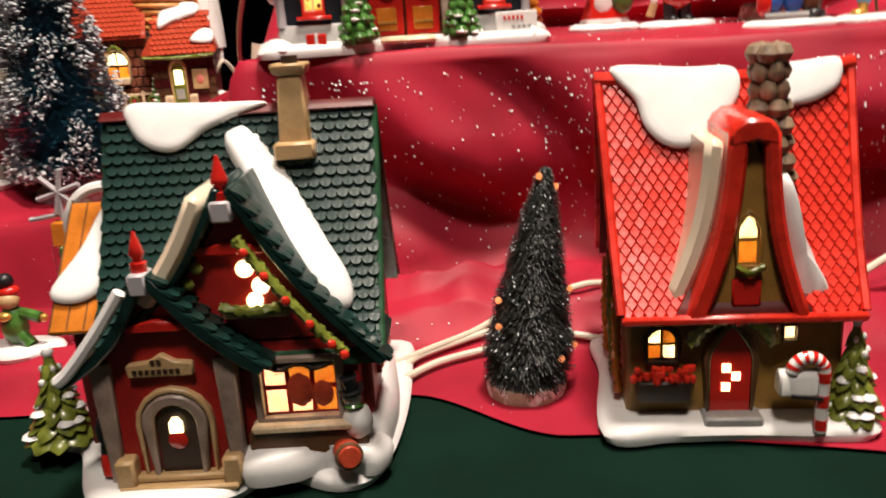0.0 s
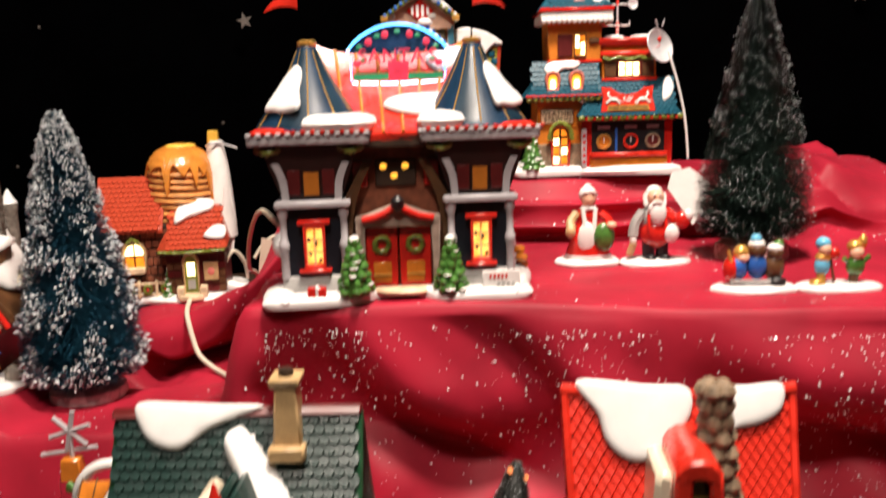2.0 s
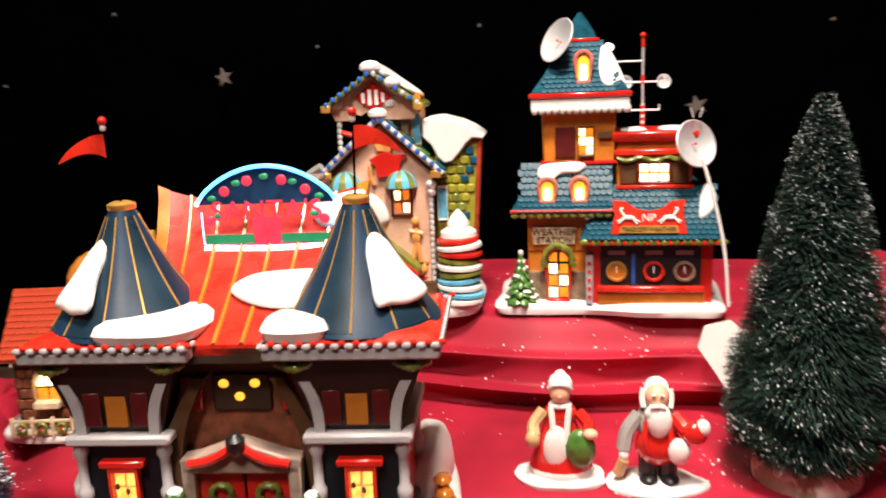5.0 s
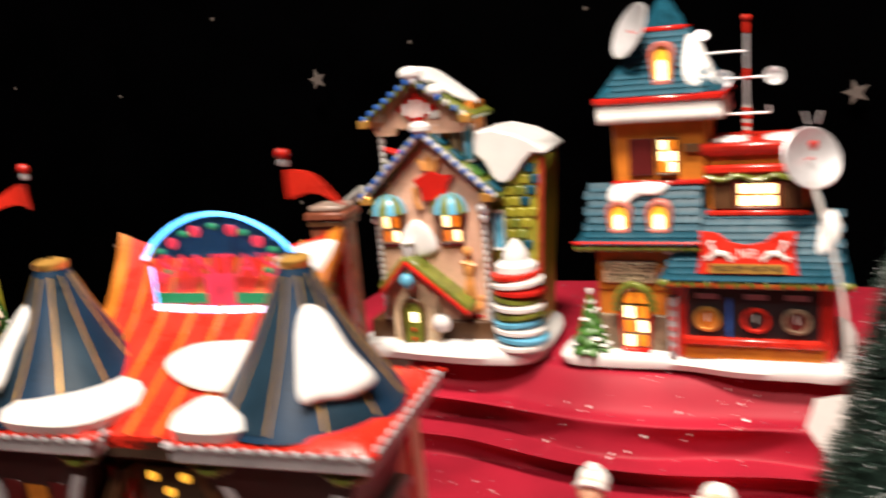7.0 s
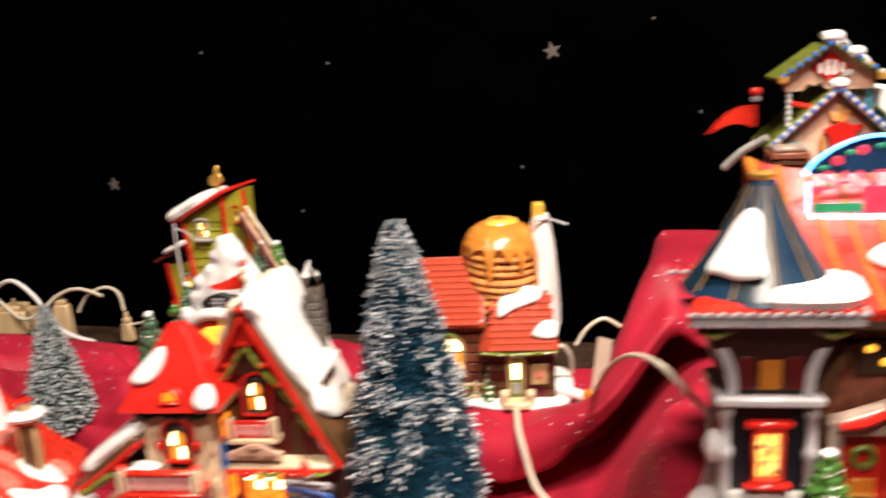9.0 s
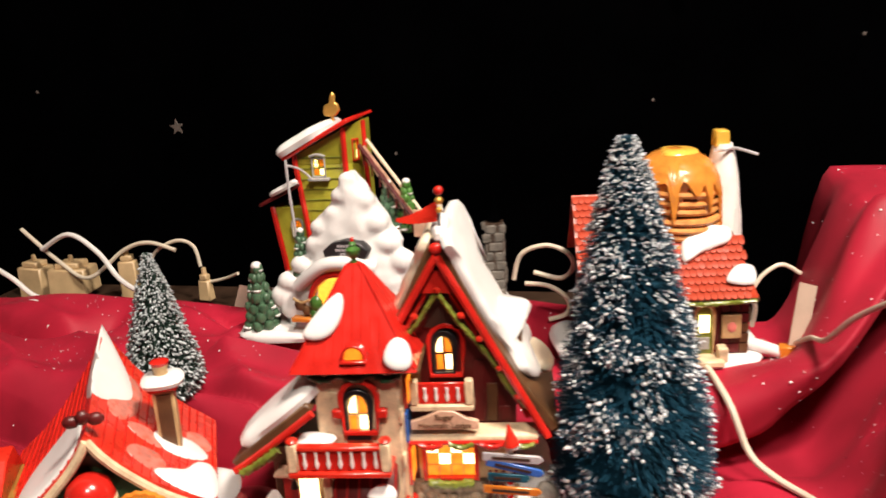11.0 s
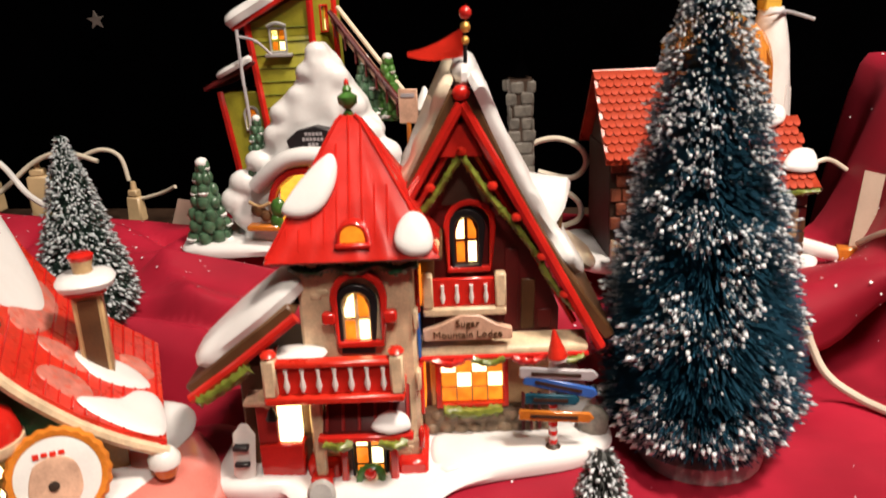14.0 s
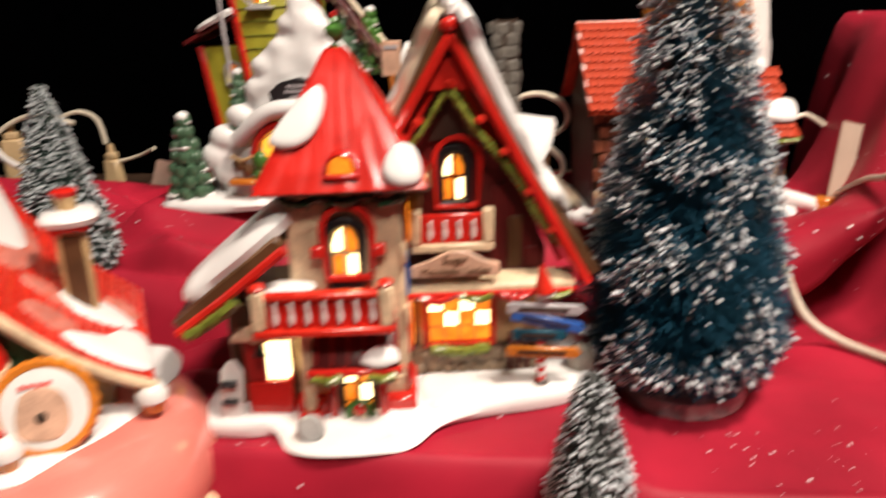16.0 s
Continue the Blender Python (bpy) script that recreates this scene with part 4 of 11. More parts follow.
    part("snow_patch", lump(B(), [(0.014, 0.002), (0.03, 0.004), (0.045, 0.005), (0.044, -0.006), (0.036, -0.012), (0.025, -0.015), (0.016, -0.016)], 0.0035, m=f), M_SNOW, h)
    # stone chimney
    c = new("chimney")
    c.parent = h
    rnd = random.Random(3)
    for i in range(10):
        z = 0.095 + i * 0.0075
        w = 0.0115 - 0.0035 * (i / 9) + (0.001 if i == 9 else 0)
        for k in range(5):
            a = 2 * math.pi * (k + 0.5 * (i % 2)) / 5
            part("stone", ball(B(), (0.0125 - 0.0004 * i + w * 0.55 * math.cos(a), 0.016 + w * 0.55 * math.sin(a), z), (w * rnd.uniform(0.45, 0.6), w * 0.55, 0.0046), 8), M_TANSTONE, c)
    # openings
    window(h, -0.002, -0.0075, 0.079, 0.0088, 0.022, "pointed", 1, 2, M_OCHRE, hot=((0, 1),), border=0.0016)
    bm = B()
    garland(bm, [(-0.007, -0.010, 0.079), (-0.002, -0.011, 0.0765), (0.004, -0.010, 0.079)], 0.0014)
    part("window_garland", bm, M_OLIVE, h)
    part("keystone", box(B(), -0.008, 0.004, -0.009, 0.0, 0.061, 0.073), M_RED, h, bevel=0.001)
    window(h, -0.035, -0.0005, 0.034, 0.0125, 0.0145, "round", 2, 2, M_DARKBROWN, hot=((0, 1), (1, 0)), border=0.0022)
    bm = B()
    rnd = random.Random(8)
    for i in range(60):
        ball(bm, (-0.035 + rnd.uniform(-0.0135, 0.0135), -0.007 + rnd.uniform(-0.003, 0.003), 0.028 + rnd.uniform(-0.002, 0.004)), rnd.uniform(0.0012, 0.0022), 6)
    part("flower_cluster", bm, M_BRIGHTRED, h, "red flowers in the window box")
    part("flower_box", box(B(), -0.046, -0.024, -0.009, 0.0, 0.017, 0.027, top=(0.001, 0.001, 0.001, 0)), M_DARKBROWN, h, bevel=0.001)
    window(h, 0.019, -0.0005, 0.0425, 0.0052, 0.0062, "square", 1, 1, M_BROWN, hot=((0, 0),), border=0.0012)
    door = new("door")
    door.parent = h
    door.matrix_local = Matrix.Translation((-0.006, -0.002, 0.009))
    part("leaf", prism_y(B(), arch(0.0175, 0.041, "pointed"), -0.002, 0.002), M_RED, door, bevel=0.0005)
    part("door_frame", band(B(), arch(0.0175, 0.041, "pointed"), 0.003, -0.003, 0.003), M_BROWN, door, bevel=0.0005)
    for x, z in ((-0.002, 0.022), (0.0022, 0.018), (-0.002, 0.013)):
        part("pane", box(B(), x - 0.0018, x + 0.0018, -0.0028, -0.0018, z - 0.0018, z + 0.0018), L_HOT, door)
    bm = B()
    garland(bm, [(-0.0235, -0.005, 0.043), (-0.0195, -0.007, 0.0505), (-0.013, -0.008, 0.0545), (-0.006, -0.0085, 0.0555), (0.001, -0.008, 0.0545), (0.0075, -0.007, 0.0505), (0.0115, -0.005, 0.043)], 0.0027)
    part("garland", bm, M_OLIVE, h)
    part("bow", ball(ball(ball(B(), (-0.0088, -0.0115, 0.0558), (0.0032, 0.0018, 0.0022), 8), (-0.0032, -0.0115, 0.0558), (0.0032, 0.0018, 0.0022), 8), (-0.006, -0.012, 0.0550), 0.0016, 8), M_RED, h)
    part("step", box(B(), -0.018, 0.007, -0.012, 0.0, 0.006, 0.0105), M_GREY, h, bevel=0.001)
    # mailbox, cane and fir at the corner
    part("mailbox", prism_x(B(), [(-0.017, 0.023), (-0.009, 0.023), (-0.009, 0.031), (-0.011, 0.034), (-0.015, 0.034), (-0.017, 0.031)], 0.011, 0.027), M_WHITE, h, "white mailbox", bevel=0.0008)
    part("mail_flap", box(B(), 0.013, 0.026, -0.0182, -0.0170, 0.0245, 0.0258, m=pose(0, 0, 0, 0, 6, 0)), M_INK, h)
    candy_cane(h, 0.029, -0.015, 0.006, 0.034, 0.0027, 0.0065)
    fir(h, 0.046, -0.002, 0.006, 0.047, 0.0135, M_OLIVE, 5, seed=2)
    for i, (y, z) in enumerate(((0.012, 0.03), (0.035, 0.045), (0.06, 0.03))):
        part("ivy", garland(B(), [(-0.052, y, 0.012), (-0.053, y + 0.004, z), (-0.052, y + 0.01, z + 0.03)], 0.002, i), M_OLIVE if i % 2 else M_ORANGE, h)
    return h


red_house()


# ---- green-roofed house at the front ----
def green_house():
    h = thing("green_roof_house", pose(-0.0915, 0.318, 0.001, 0, 0, 0) @ Matrix.Scale(1.03, 4), "ceramic shop with a dark green scale roof, red walls and snow", "ceramic house", "lit village houses")
    part("snow_base", lump(B(), [(-0.070, -0.010), (-0.058, -0.026), (-0.03, -0.028), (-0.006, -0.020), (0.004, -0.006), (0.014, -0.008), (0.034, -0.018), (0.050, -0.010), (0.058, 0.03), (0.060, 0.08), (0.055, 0.125), (0.0, 0.128), (-0.07, 0.12), (-0.09, 0.08), (-0.108, 0.035), (-0.085, 0.022)], 0.007), M_SNOW, h)
    part("house_wall", box(B(), -0.052, 0.050, 0.004, 0.100, 0.005, 0.066), M_REDMAT, h, bevel=0.0015)
    part("gable_wall", prism_x(B(), [(0.004, 0.062), (0.100, 0.062), (0.048, 0.143)], -0.0515, 0.0495), M_REDMAT, h)
    slope = [(-0.008, 0.055), (0.010, 0.078), (0.029, 0.110), (0.046, 0.147)]
    back = [(0.046, 0.147), (0.064, 0.110), (0.084, 0.078), (0.106, 0.052)]
    for prof in (slope, back):
        part("roof_skin", prism_x(B(), roof_profile(prof, 0.004), -0.060, 0.056), M_DARKGREEN, h)
    tile = scale_mesh("roof_shingle", 0.0052, 0.0072, 0.0017, M_GREENROOF)
    cut = lambda x, z: z < 0.124 and abs(x - 0.0) < (0.128 - z) * 0.72
    shingles(h, tile, -0.060, 0.056, slope, 22, 24, skip=cut)
    part("ridge", prism_x(B(), [(0.041, 0.1455), (0.046, 0.150), (0.051, 0.1455)], -0.061, 0.057), M_MAROON, h, bevel=0.001)
    for prof in (slope, back):
        part("verge", tube(B(), [(0.0560, y, z - 0.001) for y, z in prof], 0.0014, 6), M_DARKGREEN, h)
    # brick-like tan chimney
    c = new("chimney")
    c.parent = h
    part("chimney_shaft", box(B(), 0.016, 0.030, 0.034, 0.050, 0.128, 0.161, top=(-0.002, -0.002, -0.002, -0.002)), M_TAN, c, bevel=0.001)
    part("cap", box(B(), 0.0165, 0.0295, 0.035, 0.049, 0.161, 0.1655, top=(0.001, 0.001, 0.001, 0.001)), M_TAN, c, bevel=0.0008)
    part("collar", box(B(), 0.0145, 0.0315, 0.030, 0.052, 0.127, 0.134), M_TAN, c, bevel=0.001)
    part("flue", lathe(B(), [(0.0035, 0.0), (0.0035, 0.003), (0.002, 0.0031)], 12, (0.023, 0.042, 0.1655)), M_DARKBROWN, c)
    # snow on the main slope
    d = (Vector((0, 0.046, 0.147)) - Vector((0, 0.018, 0.091))).normalized()
    f = plane_at((0, 0.0445, 0.1455), (1, 0, 0), Vector((1, 0, 0)).cross(d))
    part("snow_patch", lump(B(), [(-0.048, 0.006), (-0.02, 0.005), (0.010, 0.004), (-0.002, -0.001), (-0.016, -0.007), (-0.027, -0.0145), (-0.037, -0.0135), (-0.045, -0.007)], 0.0035, m=f), M_SNOW, h)
    # large front gable
    part("front_gable", prism_y(B(), [(-0.036, 0.062), (0.044, 0.062), (0.004, 0.121)], -0.006, 0.034), M_REDMAT, h)
    part("front_wall", box(B(), -0.038, 0.046, -0.006, 0.006, 0.005, 0.063), M_REDMAT, h)
    bm = B()
    gable_sheet(bm, (0.003, 0.124), (0.055, 0.052), -0.014, 0.030, 0.004, sag=0.004)
    part("gable_slope", bm, M_GREENROOF, h, bevel=0.0008)
    bm = B()
    gable_sheet(bm, (0.003, 0.124), (-0.036, 0.072), -0.014, 0.030, 0.004, sag=0.003)
    part("gable_slope", bm, M_GREENROOF, h, bevel=0.0008)
    tile2 = scale_mesh("gable_shingle", 0.0062, 0.0085, 0.0016, M_GREENROOF)
    for i in range(13):
        fr = (i + 0.6) / 13
        for k, y in enumerate((-0.0115, -0.0058)):
            ob = new("gable_shingle", tile2)
            ob.parent = h
            sag = 0.004 * math.sin(math.pi * fr)
            px_, pz_ = 0.003 + 0.052 * fr - 0.81 * sag + 0.81 * 0.0042, 0.124 - 0.072 * fr - 0.585 * sag + 0.585 * 0.0042
            ob.matrix_local = Matrix.Translation((px_, y, pz_)) @ plane_at((0, 0, 0), (0, 1, 0), (0.81, 0, 0.585)) @ pose(0, 0, 0, -6, 0, 0)
    part("snow_slide", lump(B(), [(-0.023, -0.009), (-0.028, -0.002), (-0.0285, 0.006), (-0.024, 0.010), (-0.013, 0.009), (0.006, 0.009), (0.035, 0.0075), (0.051, 0.0075), (0.060, 0.004), (0.062, -0.001), (0.058, -0.006), (0.044, -0.009), (0.019, -0.010), (-0.004, -0.010)], 0.006,
         m=plane_at((0.012, 0.030, 0.118), (0.040, -0.038, -0.064), (0.55, -0.5, 0.67)) @ Matrix.Translation((0, 0, -0.002))), M_SNOW, h)
    bm = B()
    gable_sheet(bm, (-0.003, 0.121), (-0.030, 0.080), -0.016, 0.026, 0.0075, sag=0.002)
    part("cream_snow", bm, M_SNOWDIM, h, "cream snow on the gable", bevel=0.002)
    part("finial", lathe(B(), [(0.004, 0), (0.0042, 0.005), (0.002, 0.0055), (0.0034, 0.0085), (0.0032, 0.0100), (0.0020, 0.0135), (0.0006, 0.0185)], 12, (0.002, -0.010, 0.119)), M_RED, h)
    part("finial_foot", box(B(), -0.002, 0.006, -0.0155, -0.006, 0.113, 0.121), M_LILAC, h, bevel=0.0008)
    part("gable_board", prism_y(B(), [(-0.012, 0.099), (0.016, 0.099), (0.018, 0.1015), (0.002, 0.104), (-0.014, 0.1015)], -0.0095, -0.005), M_RED, h, bevel=0.0006)
    # round lit upper window with its greens
    for x, z, r in ((0.006, 0.0925, 0.0034), (0.0115, 0.0855, 0.0034), (0.0085, 0.0795, 0.0032)):
        part("lit_roundel", lathe(B(), [(r, 0), (r, 0.0012), (r * 0.7, 0.002)], 16, m=Matrix.Translation((x, -0.0062, z)) @ pose(0, 0, 0, 90, 0, 0)), L_HOT, h)
    part("window_box", box(B(), -0.004, 0.022, -0.011, -0.005, 0.0735, 0.0775), M_TAN, h, bevel=0.0008)
    bm = B()
    garland(bm, [(-0.004, -0.0105, 0.0785), (0.009, -0.012, 0.0765), (0.021, -0.0105, 0.0785)], 0.0022)
    part("window_garland", bm, M_OLIVE, h)
    bm = B()
    garland(bm, [(0.006, -0.0145, 0.1065), (0.018, -0.0145, 0.0885), (0.031, -0.0145, 0.0715), (0.043, -0.0145, 0.0585)], 0.0022, 4)
    part("garland", bm, M_OLIVE, h)
    for x, z in ((0.009, 0.1015), (0.0155, 0.092), (0.0225, 0.082), (0.0305, 0.072), (0.038, 0.0635), (0.0425, 0.0590)):
        part("bauble", ball(B(), (x, -0.0168, z), 0.0020, 8), M_BRIGHTRED, h)
    for x, z in ((-0.016, 0.088), (-0.012, 0.0945), (-0.019, 0.081)):
        part("gable_sprig", ball(B(), (x, -0.0085, z), (0.0026, 0.002, 0.0026), 8), M_OLIVE, h)
    # shop window
    window(h, 0.0220, -0.0065, 0.0300, 0.0300, 0.0235, "square", 3, 2, M_TAUPE, hot=((0, 0), (0, 1), (1, 0)), border=0.0040, out=0.0035, plain=L_YELLOW)
    part("display_toy", ball(ball(B(), (0.022, -0.0075, 0.041), (0.0055, 0.001, 0.0075), 8), (0.031, -0.0075, 0.039), (0.0045, 0.001, 0.006), 8), M_ROOFORANGE, h)
    part("window_swag", garland(B(), [(0.008, -0.0085, 0.053), (0.015, -0.0085, 0.0505), (0.022, -0.0085, 0.053), (0.029, -0.0085, 0.0505), (0.036, -0.0085, 0.053)], 0.0011, 3), M_DARKBROWN, h)
    part("sill", box(B(), 0.002, 0.046, -0.014, -0.005, 0.0250, 0.0285), M_CREAM, h, bevel=0.001)
    part("plinth", box(B(), 0.000, 0.048, -0.012, -0.005, 0.006, 0.0250), M_BROWN, h, bevel=0.001)
    part("front_snow", lump(B(), [(-0.004, -0.004), (0.000, -0.020), (0.018, -0.018), (0.030, -0.012), (0.050, -0.016), (0.054, 0.0), (0.02, 0.002)], 0.0115, z0=0.0055, edge=0.3), M_SNOW, h)
    # porch with its own gable
    part("porch_wall", prism_y(B(), [(-0.054, 0.006), (-0.004, 0.006), (-0.004, 0.060), (-0.029, 0.091), (-0.054, 0.060)], -0.012, 0.006), M_REDMAT, h)
    for x0, x1 in ((-0.0565, -0.051), (-0.0075, -0.002)):
        part("post", box(B(), x0, x1, -0.0145, -0.009, 0.006, 0.060, top=(0.0015, 0.0015, 0.001, 0)), M_TAUPE, h, bevel=0.0008)
    bm = B()
    gable_sheet(bm, (-0.030, 0.093), (0.009, 0.053), -0.020, 0.004, 0.0045, sag=0.003)
    part("porch_slope", bm, M_GREENROOF, h, bevel=0.0008)
    bm = B()
    gable_sheet(bm, (-0.030, 0.093), (-0.067, 0.051), -0.020, 0.004, 0.0045, sag=0.006)
    part("porch_slope", bm, M_GREENROOF, h, bevel=0.0008)
    for i in range(9):
        fr = (i + 0.6) / 9
        for y in (-0.017, -0.011, -0.005):
            ob = new("gable_shingle", tile2)
            ob.parent = h
            sag = 0.003 * math.sin(math.pi * fr)
            ob.matrix_local = Matrix.Translation((-0.030 + 0.039 * fr + 0.716 * (0.0047 - sag), y, 0.093 - 0.040 * fr + 0.698 * (0.0047 - sag))) @ plane_at((0, 0, 0), (0, 1, 0), (0.716, 0, 0.698)) @ pose(0, 0, 0, -6, 0, 0)
    part("snow_verge", tube(B(), [(-0.038, -0.0195, 0.090), (-0.050, -0.0195, 0.074), (-0.062, -0.0195, 0.060), (-0.068, -0.0195, 0.055)], 0.0026, 8), M_SNOW, h)
    part("porch_finial", lathe(B(), [(0.003, 0), (0.0032, 0.004), (0.0016, 0.0046), (0.003, 0.0075), (0.0018, 0.0115), (0.0005, 0.0160)], 12, (-0.031, -0.015, 0.096)), M_RED, h)
    part("finial_foot", box(B(), -0.0345, -0.0275, -0.0205, -0.010, 0.088, 0.0965), M_LILAC, h, bevel=0.0008)
    part("porch_board", prism_y(B(), [(-0.041, 0.072), (-0.018, 0.072), (-0.016, 0.0745), (-0.029, 0.077), (-0.043, 0.0745)], -0.0165, -0.011), M_RED, h, bevel=0.0006)
    part("sign_board", prism_y(B(), [(-0.043, 0.053), (-0.017, 0.053), (-0.017, 0.0585), (-0.024, 0.0595), (-0.029, 0.0625), (-0.034, 0.0595), (-0.043, 0.0585)], -0.015, -0.011), M_TAN, h, bevel=0.0006)
    bm = B()
    for z, w in ((0.0595, 0.006), (0.0555, 0.021)):
        for i in range(int(w / 0.0024)):
            box(bm, -0.030 - w / 2 + i * 0.0024, -0.030 - w / 2 + i * 0.0024 + 0.0017, -0.0155, -0.0149, z - 0.0009, z + 0.0009)
    part("sign_writing", bm, M_DARKBROWN, h)
    door = new("door")
    door.parent = h
    door.matrix_local = Matrix.Translation((-0.0275, -0.0125, 0.009))
    part("leaf", prism_y(B(), arch(0.0155, 0.031, "round"), -0.001, 0.002), M_DARKBROWN, door)
    part("surround", band(B(), arch(0.017, 0.032, "round"), 0.0045, -0.0035, 0.001), M_TAUPE, door, bevel=0.0008)
    part("arch_band", band(B(), arch(0.027, 0.037, "round"), 0.0022, -0.0025, 0.001), M_TAN, door, bevel=0.0006)
    part("pane", prism_y(B(), [(-0.0026, 0.0195), (0.0026, 0.0195), (0.0026, 0.024), (0.0012, 0.026), (-0.0012, 0.026), (-0.0026, 0.024)], -0.0022, -0.0009), L_HOT, door)
    part("ribbon", lathe(B(), [(0.001, -0.001), (0.004, 0), (0.001, 0.001)], 10, m=Matrix.Translation((0, -0.0015, 0.016)) @ pose(0, 0, 0, 90, 0, 0)), M_RED, door)
    for i in range(2):
        part("step", box(B(), -0.052 + i * 0.003, -0.004 - i * 0.003, -0.021 + i * 0.004, -0.008, 0.005 + 0.003 * i, 0.008 + 0.003 * i), M_TAN, h, bevel=0.0008)
    for x in (-0.049, -0.006):
        part("pier", box(B(), x - 0.004, x + 0.004, -0.0195, -0.011, 0.006, 0.019), M_TAN, h, bevel=0.0012)
    # small orange-roofed wing with snow
    part("wing_wall", box(B(), -0.078, -0.050, 0.020, 0.085, 0.006, 0.060), M_MAROON, h)
    bm = B()
    slab(bm, (-0.084, 0.012, 0.062), (-0.054, 0.012, 0.062), (-0.054, 0.055, 0.108), (-0.084, 0.055, 0.108), 0.003)
    part("wing_roof", bm, M_ORANGE, h, "orange planked wing roof", bevel=0.0008)
    bm = B()
    for i in range(5):
        x = -0.083 + i * 0.0072
        tube(bm, [(x, 0.011, 0.0645), (x, 0.054, 0.1105)], 0.0007, 6, per=1)
    part("roof_ribbing", bm, M_BROWN, h)
    f = plane_at((-0.068, 0.030, 0.0855), (1, 0, 0), (0, -0.73, 0.68))
    part("wing_snow", lump(B(), [(-0.016, -0.012), (-0.004, -0.016), (0.008, -0.008), (0.014, 0.008), (0.014, 0.030), (0.002, 0.030), (-0.006, 0.008)], 0.004, m=f), M_SNOW, h)
    part("red_hatch", box(B(), -0.058, -0.054, 0.005, 0.012, 0.012, 0.052), M_REDMAT, h)
    # firs, barrel, lamp boy replaced by a plain post box, and a teddy on the sill
    fir(h, -0.094, 0.026, 0.006, 0.046, 0.0165, M_OLIVE, 5, seed=5)
    part("barrel", lathe(B(), [(0.0040, 0), (0.0052, 0.002), (0.0056, 0.007), (0.0052, 0.012), (0.0040, 0.0135)], 18, m=Matrix.Translation((0.0375, -0.010, 0.0150)) @ pose(0, 0, 0, 78, 0, 18)), M_ROOFORANGE, h, "reddish barrel lying in the snow")
    part("barrel_hoop", lathe(B(), [(0.0054, 0.010), (0.0058, 0.0112), (0.0051, 0.0126)], 18, m=Matrix.Translation((0.0375, -0.010, 0.0150)) @ pose(0, 0, 0, 78, 0, 18)), M_BROWN, h)
    part("snow_drift", lump(B(), [(0.035, 0.006), (0.045, -0.004), (0.054, 0.006), (0.056, 0.05), (0.05, 0.09), (0.046, 0.05)], 0.022, edge=0.2), M_SNOW, h)
    part("snowman", ball(ball(B(), (0.0440, -0.009, 0.027), (0.0062, 0.0055, 0.0085), 14), (0.0428, -0.010, 0.0375), (0.0040, 0.0038, 0.0040), 12), M_SNOW, h)
    part("snowman_hat", lathe(B(), [(0.0052, 0), (0.0052, 0.0012), (0.0032, 0.0014), (0.0036, 0.0070), (0.001, 0.0074)], 14, m=Matrix.Translation((0.0428, -0.010, 0.0402)) @ pose(0, 0, 0, 6, -8, 0)), M_INK, h)
    part("snowman_scarf", lathe(B(), [(0.0030, -0.001), (0.0042, 0.0), (0.0030, 0.0012)], 12, (0.0431, -0.010, 0.0345)), M_GREEN, h)
    part("post_box", lathe(B(), [(0.0040, 0), (0.0036, 0.010), (0.0030, 0.0135), (0.0042, 0.0165), (0.0044, 0.021), (0.0030, 0.0245), (0.0010, 0.026)], 12, (-0.0580, -0.0085, 0.0095)), M_INK, h, "dark little lamp stump beside the porch")
    part("stump_band", lathe(B(), [(0.0041, 0.0), (0.0042, 0.0045), (0.0034, 0.0092), (0.0030, 0.0095)], 12, (-0.0580, -0.0090, 0.0095)), M_RED, h)
    # side wall decoration
    for y, z in ((0.03, 0.04), (0.06, 0.035)):
        part("side_window", box(B(), 0.0495, 0.052, y - 0.007, y + 0.007, z - 0.008, z + 0.01), M_RED, h, bevel=0.0006)
        part("side_pane", box(B(), 0.0515, 0.0527, y - 0.005, y + 0.005, z - 0.006, z + 0.008), L_DIM, h)
    part("side_garland", garland(B(), [(0.0525, 0.010, 0.068), (0.0535, 0.030, 0.100), (0.0525, 0.047, 0.128)], 0.002, 9), M_OLIVE, h)
    return h


green_house()


# ---- small trees at the front ----
brush_tree("brush_tree", pose(0.030, 0.382, 0.002), 0.114, 0.0260, M_BLACKBRISTLE, M_FROST, "dark little bottle-brush tree with tiny orange lights on a wooden foot", M_WOODDISC, rows=54, per=420, frost_share=0.055, lean=0.11, droop=0.5, base_r=0.78, base_h=0.08, frost_size=0.00040, bulbs=12, seed=4, taper=0.62, clump=0.9)
brush_tree("brush_tree", pose(-0.346, 0.535, 0.002), 0.124, 0.026, M_BLACKBRISTLE, M_FROST, "little bottle-brush tree thick with white frost", M_WOODDISC, rows=44, per=200, frost_share=0.40, droop=0.4, base_r=0.8, frost_size=0.0009, seed=9)


